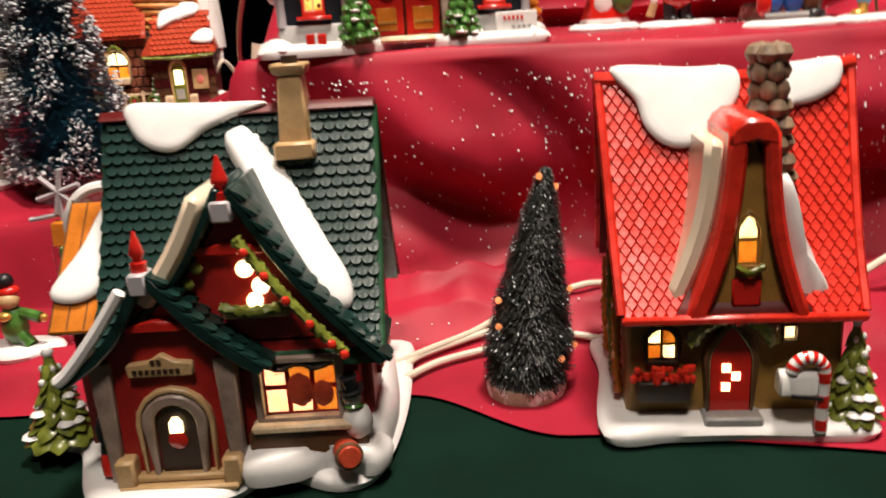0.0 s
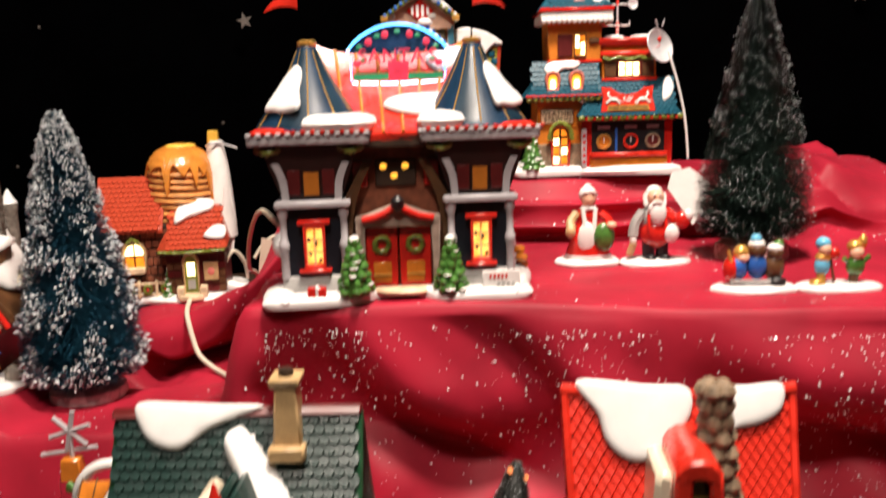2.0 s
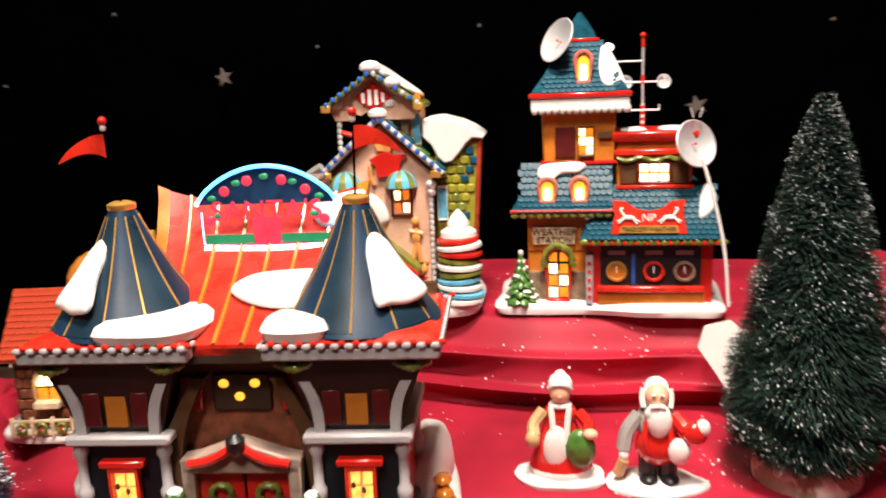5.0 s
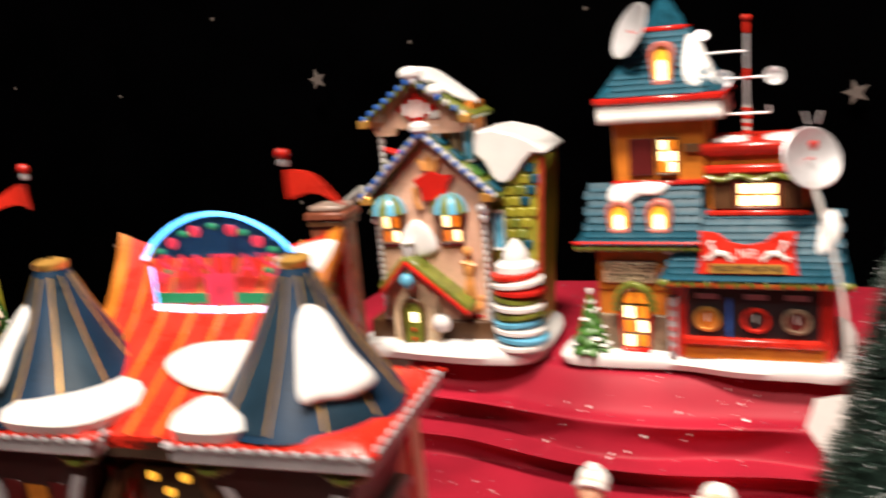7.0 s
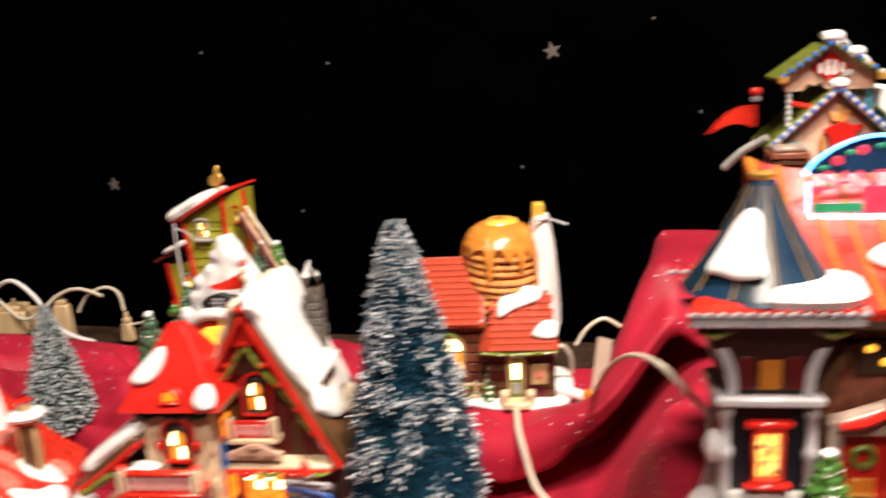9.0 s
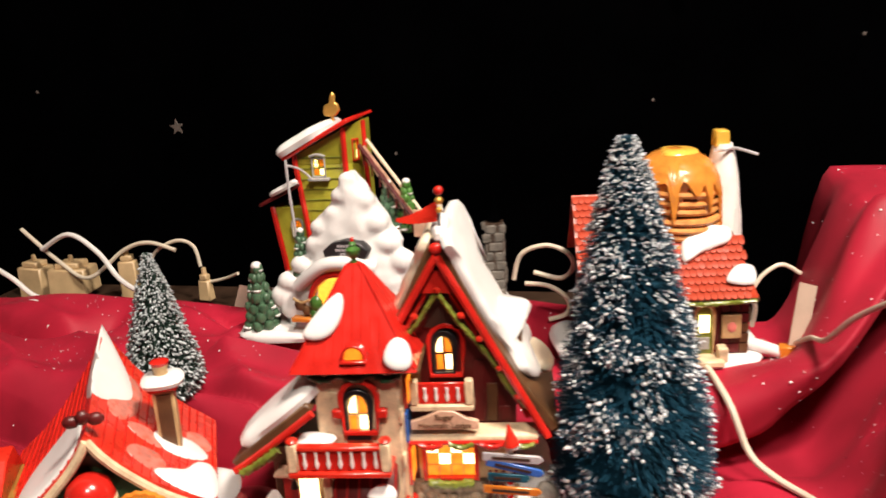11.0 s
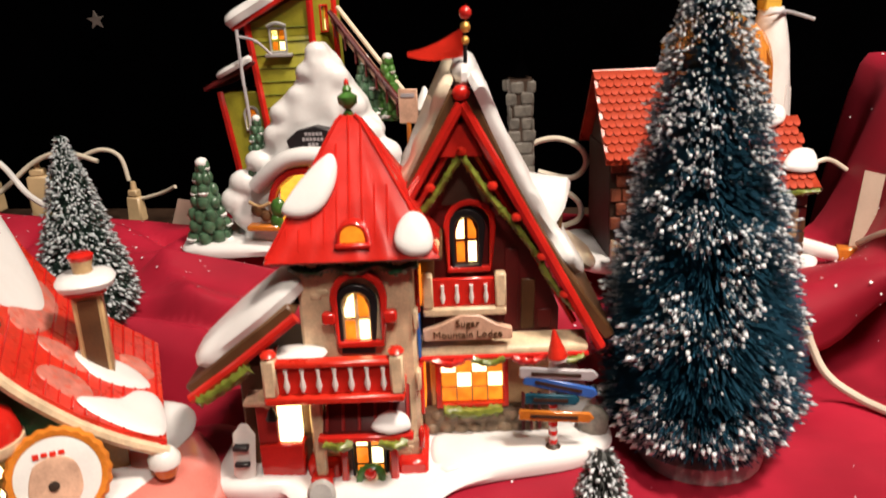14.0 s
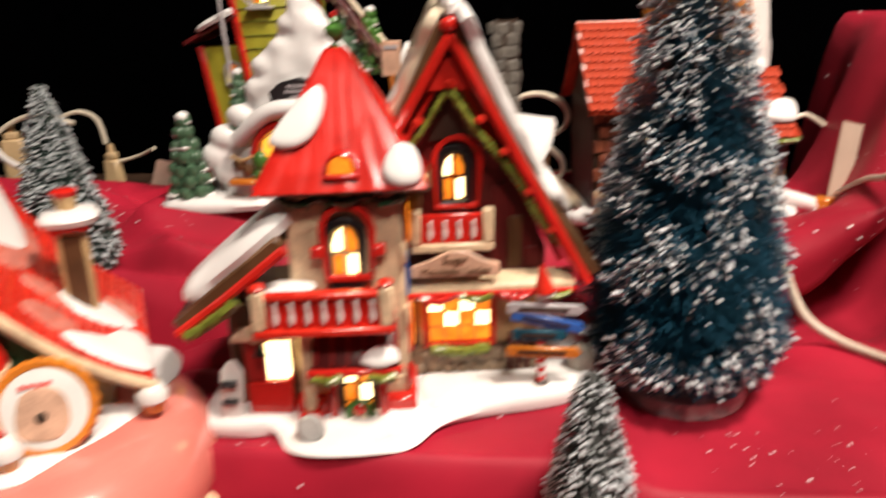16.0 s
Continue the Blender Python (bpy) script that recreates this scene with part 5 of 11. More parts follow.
# ---- the towered gatehouse on the shelf ----
def gatehouse():
    h = thing("towered_gatehouse", pose(-0.0242, 0.5297, 0.1655, 0, 0, 6) @ Matrix.Diagonal((1.022, 1.022, 0.990, 1.0)), "ceramic gatehouse with two cone-roofed towers and a blue-lit sign", "ceramic house", "lit village houses")
    part("snow_base", lump(B(), [(-0.087, -0.010), (-0.06, -0.013), (-0.032, -0.009), (-0.012, 0.006), (0.008, 0.008), (0.024, -0.010), (0.05, -0.014), (0.082, -0.012), (0.087, 0.01), (0.084, 0.05), (0.086, 0.10), (0.0, 0.108), (-0.058, 0.10), (-0.074, 0.05), (-0.084, 0.02)], 0.0075), M_SNOW, h)
    for s in (-1, 1):
        cx = 0.0545 * s
        yb = 0.002 if s < 0 else 0.026
        t = new("tower")
        t.parent = h
        t.matrix_local = Matrix.Translation((cx, 0.03, 0))
        part("core", box(B(), -0.0185, 0.0185, -0.026, yb, 0.006, 0.068), M_INKNAVY, t, bevel=0.001)
        part("plinth", box(B(), -0.0225, 0.0225, -0.030, yb + 0.004, 0.006, 0.019, top=(-0.001, -0.001, -0.001, -0.001)), M_GREY, t, bevel=0.0012)
        for px_ in (-0.0195, 0.0195):
            for py_ in (-0.0275, yb + 0.0015):
                part("pillar", lathe(B(), [(0.0028, 0), (0.0028, 0.018), (0.0036, 0.020), (0.0036, 0.024), (0.0024, 0.026), (0.0024, 0.040), (0.0038, 0.043), (0.0030, 0.047)], 10, (px_, py_, 0.018)), M_LILAC, t)
        part("band", box(B(), -0.0245, 0.0245, -0.0325, yb + 0.0065, 0.0655, 0.0705), M_LILAC, t, bevel=0.0012)
        # flared upper storey with curved brackets
        part("flare", box(B(), -0.019, 0.019, -0.026, yb, 0.070, 0.108, top=(0.012, 0.012, 0.006, 0.006)), M_DARKWALL, t)
        for px_ in (-1, 1):
            for y0, y1 in ((-0.0300, -0.0235), (yb - 0.0025, yb + 0.0040)):
                bow = [(px_ * 0.019, 0.070), (px_ * 0.0205, 0.084), (px_ * 0.026, 0.097), (px_ * 0.0365, 0.109)]
                bow2 = [(px_ * 0.031, 0.109), (px_ * 0.0215, 0.098), (px_ * 0.0155, 0.084), (px_ * 0.0145, 0.070)]
                part("bracket", prism_y(B(), [(p.x, p.y) for p in spline([(a, b, 0) for a, b in bow], 4)] + [(p.x, p.y) for p in spline([(a, b, 0) for a, b in bow2], 4)], y0, y1), M_LILAC, t)
        # lower window with red shutter frame, dim upper arched window between red panels
        window(t, 0.0, -0.0290, 0.0270, 0.0110, 0.0245, "square", 2, 3, M_BRIGHTRED, hot=(), border=0.0036, out=0.002, dark=M_SNOWDIM, gap=0.15, plain=L_PALE)
        for q, zz in ((-0.0030, 0.0345), (0.0034, 0.0300), (0.0010, 0.0415), (-0.0036, 0.0440)):
            part("window_charm", ball(B(), (q, -0.0290, zz), (0.0011, 0.0008, 0.0017), 8), M_BROWN, t)
        part("window_head", box(B(), -0.0105, 0.0105, -0.0315, -0.026, 0.054, 0.0575), M_RED, t, bevel=0.0006)
        part("window_sill", box(B(), -0.0105, 0.0105, -0.0315, -0.026, 0.0215, 0.0240), M_RED, t, bevel=0.0006)
        up = new("upper_window")
        up.parent = t
        up.matrix_local = Matrix.Translation((0, -0.0285, 0.074))
        part("pane", prism_y(B(), arch(0.0095, 0.019, "round"), -0.0005, 0.002), L_DIM, up)
        for q in (-0.011, 0.011):
            part("shutter", box(B(), q - 0.004, q + 0.004, -0.001, 0.002, 0.0, 0.017), M_MAROON, up, bevel=0.0005)
        # side window bands
        part("side_panel", box(B(), 0.0182, 0.0196, -0.018, 0.018, 0.022, 0.060) if s > 0 else box(B(), -0.0196, -0.0182, -0.018, -0.004, 0.022, 0.060), M_RED, t, bevel=0.0004)
        # scalloped eave, with a row of teeth
        nb = 0.0385 if s > 0 else 0.0230
        foot = [(-0.0385, -0.0375), (0.0385, -0.0375), (0.0385, 0.0375), (-nb, 0.0375)]
        part("eave", hull(B(), [[(x, y, z) for x, y in foot] for z in (0.1075, 0.1135)]), M_LILAC, t, bevel=0.001)
        part("eave_top", hull(B(), [[(x * k, y * k, z) for x, y in foot] for k, z in ((1.0, 0.1137), (0.86, 0.1185))]), M_BRIGHTRED, t, bevel=0.001)
        bm = B()
        for y in (-0.0380, 0.0380):
            br = B()
            for i in range(13):
                ball(br, (-0.0335 + i * 0.0061, y, 0.1158), (0.0018, 0.0013, 0.0014), 6)
            part("bead_moulding", br, M_BRIGHTRED, t)
        for i in range(13):
            x = -0.0365 + i * 0.0061
            for y in (-0.0380, 0.0380):
                ball(bm, (x, y, 0.1143), (0.0024, 0.0014, 0.0016), 6)
            for xs_ in (-0.0388, 0.0388):
                if s > 0 or xs_ > 0:
                    ball(bm, (xs_, x, 0.1143), (0.0014, 0.0024, 0.0016), 6)
        part("eave_moulding", bm, M_LILAC, t)
        for q in (-0.026, 0.026):
            part("eave_garland", garland(B(), [(q - 0.008, -0.031, 0.105), (q, -0.033, 0.1025), (q + 0.008, -0.031, 0.105)], 0.0018), M_OLIVE, t)
        cone = part("cone_roof", lathe(B(), [(0.0368, 0.0), (0.0352, 0.0025), (0.0285, 0.012), (0.0202, 0.025), (0.0125, 0.0395), (0.0070, 0.052), (0.0058, 0.055)], 48, (0, 0, 0.117)), M_NAVY, t)
        slope = ((0.0354, 0.0022), (0.0285, 0.012), (0.0202, 0.025), (0.0125, 0.0395), (0.0070, 0.052))
        for k in range(11):
            a = 2 * math.pi * (k + 0.28) / 11
            part("gold_rib", tube(B(), [(r_ * 1.005 * math.cos(a), r_ * 1.005 * math.sin(a), 0.117 + z) for r_, z in slope], 0.00048, 5, per=3), M_GOLD, cone)
            if k % 2:
                part("pale_stripe", hull(B(), [[((r_ + 0.0003) * math.cos(a + q), (r_ + 0.0003) * math.sin(a + q), 0.1172 + z) for q in (0.03, 0.2, 0.36, 0.53)] for r_, z in slope], cap=False, close=False), M_SLATESTRIPE, cone)
        part("cap", lathe(B(), [(0.0055, 0.1710), (0.0064, 0.1722), (0.0064, 0.1745), (0.004, 0.1757)], 16), M_GOLD, t)
        tip = -0.0045 if s < 0 else 0.0008
        part("flag_pole", tube(B(), [(0, 0, 0.175), (tip, 0, 0.2095)], 0.0006, 6, per=1), M_BLACK, t)
        part("pole_bead", ball(B(), (tip, 0, 0.2103), 0.0016, 8), M_SILVER, t)
        part("pole_knob", ball(B(), (tip, 0, 0.2135), (0.0021, 0.0021, 0.0023), 10), M_RED, t)
        rings = []
        for i in range(11):
            q = i / 10
            x = tip * 0.9 + s * (0.0004 + 0.0215 * q)
            zc = 0.2020 + 0.0030 * math.sin(q * 2.4) - 0.0095 * q ** 1.6
            hh = 0.0052 * (1 - q) ** 0.8 + 0.0003
            y = 0.0020 * math.sin(q * 5)
            rings.append([(x, y - 0.0005, zc - hh), (x, y + 0.0005, zc - hh), (x, y + 0.0005, zc + hh), (x, y - 0.0005, zc + hh)])
        part("pennant", hull(B(), rings), M_BRIGHTRED, t)
        # snow on cone and eave
        sn = [(-0.005, 0.014), (0.0, 0.022), (0.006, 0.017), (0.010, 0.003), (0.016, -0.010), (0.006, -0.014), (-0.004, -0.013), (-0.011, -0.012), (-0.008, 0.002)]
        ang = math.radians(-128 if s < 0 else -48)
        rad = Vector((math.cos(ang), math.sin(ang), 0.70)).normalized()
        pos = Vector((math.cos(ang) * 0.0218, math.sin(ang) * 0.0218, 0.117 + 0.0225))
        tang = Vector((-math.sin(ang), math.cos(ang), 0))
        part("cone_snow", lump(B(), sn, 0.0035, m=plane_at(pos, tang, rad)), M_SNOW, t)
        # drift on the eave beside the cone
        if s < 0:
            part("eave_snow", lump(B(), [(-0.002, -0.035), (0.012, -0.0375), (0.030, -0.036), (0.040, -0.024), (0.043, 0.004), (0.036, 0.022), (0.027, 0.024), (0.022, 0.012), (0.024, -0.008), (0.018, -0.022), (0.002, -0.028)], 0.0100, z0=0.1160), M_SNOW, t)
        else:
            part("eave_snow", lump(B(), [(-0.037, -0.033), (-0.026, -0.037), (-0.012, -0.034), (-0.014, -0.026), (-0.024, -0.017), (-0.036, -0.016)], 0.0105, z0=0.1160), M_SNOW, t)
    # middle: recessed red wall, door, pediment and porch roof
    part("middle_wall", box(B(), -0.034, 0.034, 0.014, 0.085, 0.006, 0.112), M_BRICK, h)
    part("rear_block", box(B(), -0.046, 0.070, 0.060, 0.098, 0.006, 0.108), M_DARKWALL, h)
    part("side_plaster", box(B(), 0.0702, 0.0722, 0.062, 0.096, 0.030, 0.104), M_PINKISH, h, bevel=0.0006)
    part("side_timber", box(B(), 0.0702, 0.0730, 0.076, 0.081, 0.030, 0.104), M_RED, h, bevel=0.0005)
    for s in (-1, 1):
        bow = spline([(s * 0.029, 0.008, 0), (s * 0.030, 0.04, 0), (s * 0.026, 0.07, 0), (s * 0.015, 0.095, 0)], 4)
        part("curved_pier", prism_y(B(), [(p.x, p.y) for p in bow] + [(s * 0.021, 0.095), (s * 0.034, 0.070), (s * 0.034, 0.008)], 0.006, 0.016), M_BROWN, h)
        part("jamb", box(B(), s * 0.0245 - 0.002, s * 0.0245 + 0.002, 0.000, 0.008, 0.008, 0.054, top=(0.001, 0.001, 0, 0)), M_TAUPE, h, bevel=0.0006)
        leaf = part("door_leaf", box(B(), 0.0006 if s > 0 else -0.0215, 0.0215 if s > 0 else -0.0006, 0.005, 0.010, 0.009, 0.050), M_RED, h, bevel=0.0008)
        part("door_panel", box(B(), s * 0.011 - 0.006, s * 0.011 + 0.006, 0.0040, 0.0055, 0.012, 0.026), M_ORANGE, leaf, bevel=0.0006)
        part("hinge", box(B(), s * 0.011 - 0.006, s * 0.011 + 0.006, 0.0032, 0.0042, 0.0165, 0.0180), M_GOLD, leaf)
        part("wreath", wreath(B(), s * 0.011, 0.004, 0.038, 0.0048, 0.0017), M_OLIVE, leaf)
    part("pediment", prism_y(B(), [(-0.027, 0.0505), (0.027, 0.0505), (0.028, 0.0575), (0.020, 0.059), (0.0, 0.0665), (-0.020, 0.059), (-0.028, 0.0575)], 0.000, 0.010), M_TAUPE, h, bevel=0.0008)
    for s in (-1, 1):
        part("pediment_swag", tube(B(), [(s * 0.023, -0.001, 0.0560), (s * 0.012, -0.002, 0.0585), (s * 0.002, -0.001, 0.0640)], 0.0023, 8), M_RED, h)
    part("lantern", lathe(B(), [(0.001, 0), (0.004, 0.003), (0.0045, 0.008), (0.0015, 0.011)], 10, (0, -0.003, 0.061)), M_INK, h)
    transom = new("transom_window")
    transom.parent = h
    transom.matrix_local = Matrix.Translation((0, 0.012, 0.083))
    part("frame", box(B(), -0.0135, 0.0135, 0, 0.003, -0.006, 0.012), M_DARKBROWN, transom, bevel=0.0006)
    for x, z in ((-0.008, 0.0075), (0.0065, 0.0075), (-0.001, 0.0010)):
        part("pane", ball(B(), (x, -0.0003, z), (0.0025, 0.0010, 0.0022), 10), L_YELLOW, transom)
    for x in (-0.0235, 0.0235):
        part("plaque", box(B(), x - 0.005, x + 0.005, 0.011, 0.0145, 0.077, 0.094), M_RED, h, bevel=0.0006)
    part("porch_beam", box(B(), -0.019, 0.019, 0.000, 0.020, 0.104, 0.1125), M_DARKBROWN, h, bevel=0.0008)
    # striped red roof sweeping up behind the sign
    prof = [(0.000, 0.1135), (0.020, 0.124), (0.042, 0.137), (0.060, 0.152), (0.074, 0.168)]
    run = spline([(0, y, z) for y, z in prof], 5)

    def sweep(u, k):
        """A point of the sweeping roof: u across, k from eave to crest; it flares up and out at its upper corners."""
        p = run[k]
        f_ = k / (len(run) - 1)
        return Vector((u * (0.045 + 0.009 * f_ ** 1.5), p.y, p.z + 0.0085 * abs(u) ** 3 * f_ ** 2))

    us = [i / 8 - 1 for i in range(17)]
    part("sweep_roof", hull(B(), [[sweep(u, k) for u in us] + [sweep(u, k) - Vector((0, 0, 0.005)) for u in us[::-1]] for k in range(len(run))]), M_BRIGHTRED, h)
    for u in (-0.70, -0.43, -0.15, 0.13, 0.41, 0.69):
        part("gold_stripe", tube(B(), [sweep(u, k) + Vector((0, 0, 0.0002)) for k in range(len(run))], 0.0012, 6, per=1), M_ORANGE, h)
    for s in (-1, 1):
        part("edge_stripe", hull(B(), [[sweep(s * u, k) + Vector((0, -0.0002, dz)) for u, dz in ((0.90, 0.0005), (1.01, 0.0005), (1.01, -0.0056), (0.90, -0.0056))] for k in range(len(run))]), M_ORANGE, h)
    part("back_slope", hull(B(), [[sweep(u, len(run) - 1) + Vector((0, 0.0005, -0.0005)) for u in us] + [sweep(u, len(run) - 1) + Vector((0, 0.004, -0.002)) for u in us[::-1]], [Vector((u * 0.046, 0.094, 0.108)) for u in us] + [Vector((u * 0.046, 0.102, 0.108)) for u in us[::-1]]]), M_BRIGHTRED, h)
    for s in (-1, 1):
        part("sweep_gable", prism_x(B(), [(0.010, 0.108), (0.028, 0.124), (0.048, 0.140), (0.060, 0.149), (0.073, 0.164), (0.096, 0.108)], s * 0.0445 - 0.001, s * 0.0445 + 0.001), M_WHITE, h)
    bm = B()
    garland(bm, [(0.0465, 0.045, 0.128), (0.0475, 0.062, 0.138), (0.0465, 0.074, 0.152)], 0.0022, 3)
    part("gable_garland", bm, M_OLIVE, h)
    sl = Vector((0, 0.022, 0.014)).normalized()
    f = plane_at((0.010, 0.028, 0.1295), (1, 0, 0), Vector((1, 0, 0)).cross(sl))
    part("roof_snow", lump(B(), [(-0.015, 0.000), (-0.008, 0.009), (0.008, 0.012), (0.026, 0.011), (0.030, -0.004), (0.020, -0.010), (0.0, -0.009)], 0.0042, m=f), M_SNOW, h)
    sl = Vector((0, 0.012, 0.020)).normalized()
    f = plane_at((0.041, 0.066, 0.1610), (1, 0, 0), Vector((1, 0, 0)).cross(sl))
    part("roof_snow", lump(B(), [(-0.014, 0.004), (0.0, 0.010), (0.011, 0.011), (0.008, 0.0), (0.0, -0.007), (-0.010, -0.006)], 0.0035, m=f), M_SNOW, h)
    # the clear sign with its glowing blue rim
    sign = new("lit_sign")
    sign.parent = h
    sign.matrix_local = Matrix.Translation((0.006, 0.056, 0.143))
    crown = [(0.0350 * q, 0.0262 + 0.0185 * (1 - q * q) ** 0.82) for q in [i / 9 - 1 for i in range(19)]]
    rim = [(-0.0325, 0.004), (-0.0328, 0.0225), (-0.0352, 0.0250)] + crown + [(0.0352, 0.0250), (0.0328, 0.0225), (0.0325, 0.004)]
    part("clear_sheet", prism_y(B(), rim, -0.001, 0.001), GLASS, sign, "clear plastic sheet").visible_shadow = False
    part("glow_rim", tube(B(), [(x, 0, z) for x, z in crown], 0.0010, 8, per=2), L_NEON, sign, "glowing blue rim")
    for x in (-1, 1):
        part("glow_side", tube(B(), [(x * 0.0327, 0, 0.022), (x * 0.0327, 0, 0.012), (x * 0.0324, 0, 0.003)], 0.0005, 6), L_NEON, sign)
        part("rim_spark", ball(B(), (x * 0.0345, -0.001, 0.0262), 0.0013, 8), L_NEONWHITE, sign)
    part("foot_light", tube(B(), [(-0.032, -0.001, 0.0032), (0.0, -0.0015, 0.0024), (0.032, -0.001, 0.0032)], 0.0022, 8), L_NEONWHITE, sign)
    part("holder", box(B(), -0.036, 0.036, -0.004, 0.004, -0.007, 0.0015), M_BRIGHTRED, sign, bevel=0.0015)
    bm = B()
    for x, z in ((-0.0200, 0.0325), (-0.0085, 0.0375), (0.0085, 0.0375), (0.0200, 0.0325), (-0.0285, 0.0175), (0.0285, 0.0175)):
        ball(bm, (x, -0.0013, z), (0.0027, 0.0005, 0.0027), 10)
    part("dot_relief", bm, L_NEONRED, sign)
    bm = B()
    for x, z in ((-0.0140, 0.0365), (0.0, 0.0395), (0.0140, 0.0365), (-0.0265, 0.0290), (0.0265, 0.0290), (-0.0235, 0.0200), (0.0235, 0.0200)):
        ball(bm, (x, -0.0013, z), (0.0024, 0.0005, 0.0016), 8)
    for s in (-1, 1):
        box(bm, s * 0.019 - 0.012, s * 0.019 + 0.012, -0.0016, -0.0011, 0.0060, 0.0105)
    part("bar_relief", bm, L_NEONGREEN, sign)
    part("blue_panel", prism_y(B(), [(x * 0.97, z - 0.0006) for x, z in crown], 0.0012, 0.0016), M_NAVY, sign)
    words("SANTA'S", 0.0145, face_on(0.0, -0.0014, 0.0220), L_NEONRED, sign)
    part("red_tower_mark", prism_y(B(), [(-0.006, 0.005), (0.006, 0.005), (0.0075, 0.019), (-0.0075, 0.019)], -0.0016, -0.0011), L_NEONRED, sign)
    # yard: firs, gift, notice board, stack of bricks
    clump_fir(h, -0.029, -0.005, 0.006, 0.040, 0.0125, M_GREEN, 11, 0.22)
    clump_fir(h, 0.033, -0.005, 0.006, 0.038, 0.0120, M_GREEN, 12, 0.22)
    g = new("gift_box")
    g.parent = h
    g.matrix_local = Matrix.Translation((-0.054, -0.008, 0.0065))
    part("box_body", box(B(), -0.006, 0.006, -0.003, 0.003, 0, 0.007), M_RED, g, bevel=0.0006)
    part("ribbon", box(B(), -0.0008, 0.0008, -0.0034, 0.0034, 0.0005, 0.0074), M_WHITE, g)
    board = new("notice_board")
    board.parent = h
    board.matrix_local = Matrix.Translation((0.066, -0.0085, 0.007))
    part("panel", box(B(), -0.0125, 0.0125, -0.001, 0.001, 0, 0.0125), M_CARD, board, bevel=0.0005)
    bm = B()
    for i in range(5):
        box(bm, -0.008 + i * 0.0026, -0.0065 + i * 0.0026, -0.0016, -0.0010, 0.0075, 0.0100)
    part("red_writing", bm, M_BRIGHTRED, board)
    bm = B()
    for i in range(4):
        box(bm, -0.003 + i * 0.0032, -0.0010 + i * 0.0032, -0.0016, -0.0010, 0.0025, 0.0042)
    part("grey_writing", bm, M_GREY, board)
    part("path_slab", lump(B(), [(-0.018, 0.010), (0.0, 0.006), (0.018, 0.010), (0.016, -0.004), (0.004, -0.006), (-0.010, -0.002)], 0.004, z0=0.0045), M_CREAM, h)
    bm = B()
    for i in range(3):
        ball(bm, (0.0895 - 0.001 * i, 0.045 - 0.004 * (i % 2), 0.012 + 0.0055 * i), (0.005, 0.006, 0.0035), 8)
    part("sack_pile", bm, M_ORANGE, h)
    part("side_drift", lump(B(), [(0.074, -0.01), (0.083, 0.0), (0.092, 0.03), (0.094, 0.07), (0.088, 0.10), (0.075, 0.10), (0.073, 0.05)], 0.011), M_SNOW, h)
    part("side_drift", lump(B(), [(0.072, 0.05), (0.086, 0.055), (0.090, 0.085), (0.084, 0.102), (0.070, 0.10)], 0.032, edge=0.15), M_SNOW, h)
    part("side_drift", lump(B(), [(-0.072, -0.012), (-0.082, -0.008), (-0.088, 0.004), (-0.086, 0.020), (-0.076, 0.026), (-0.070, 0.010)], 0.011), M_SNOW, h)
    part("rear_wall_snow", ball(B(), (-0.077, 0.010, 0.040), (0.006, 0.008, 0.009), 10), M_SNOW, h)
    return h


gatehouse()


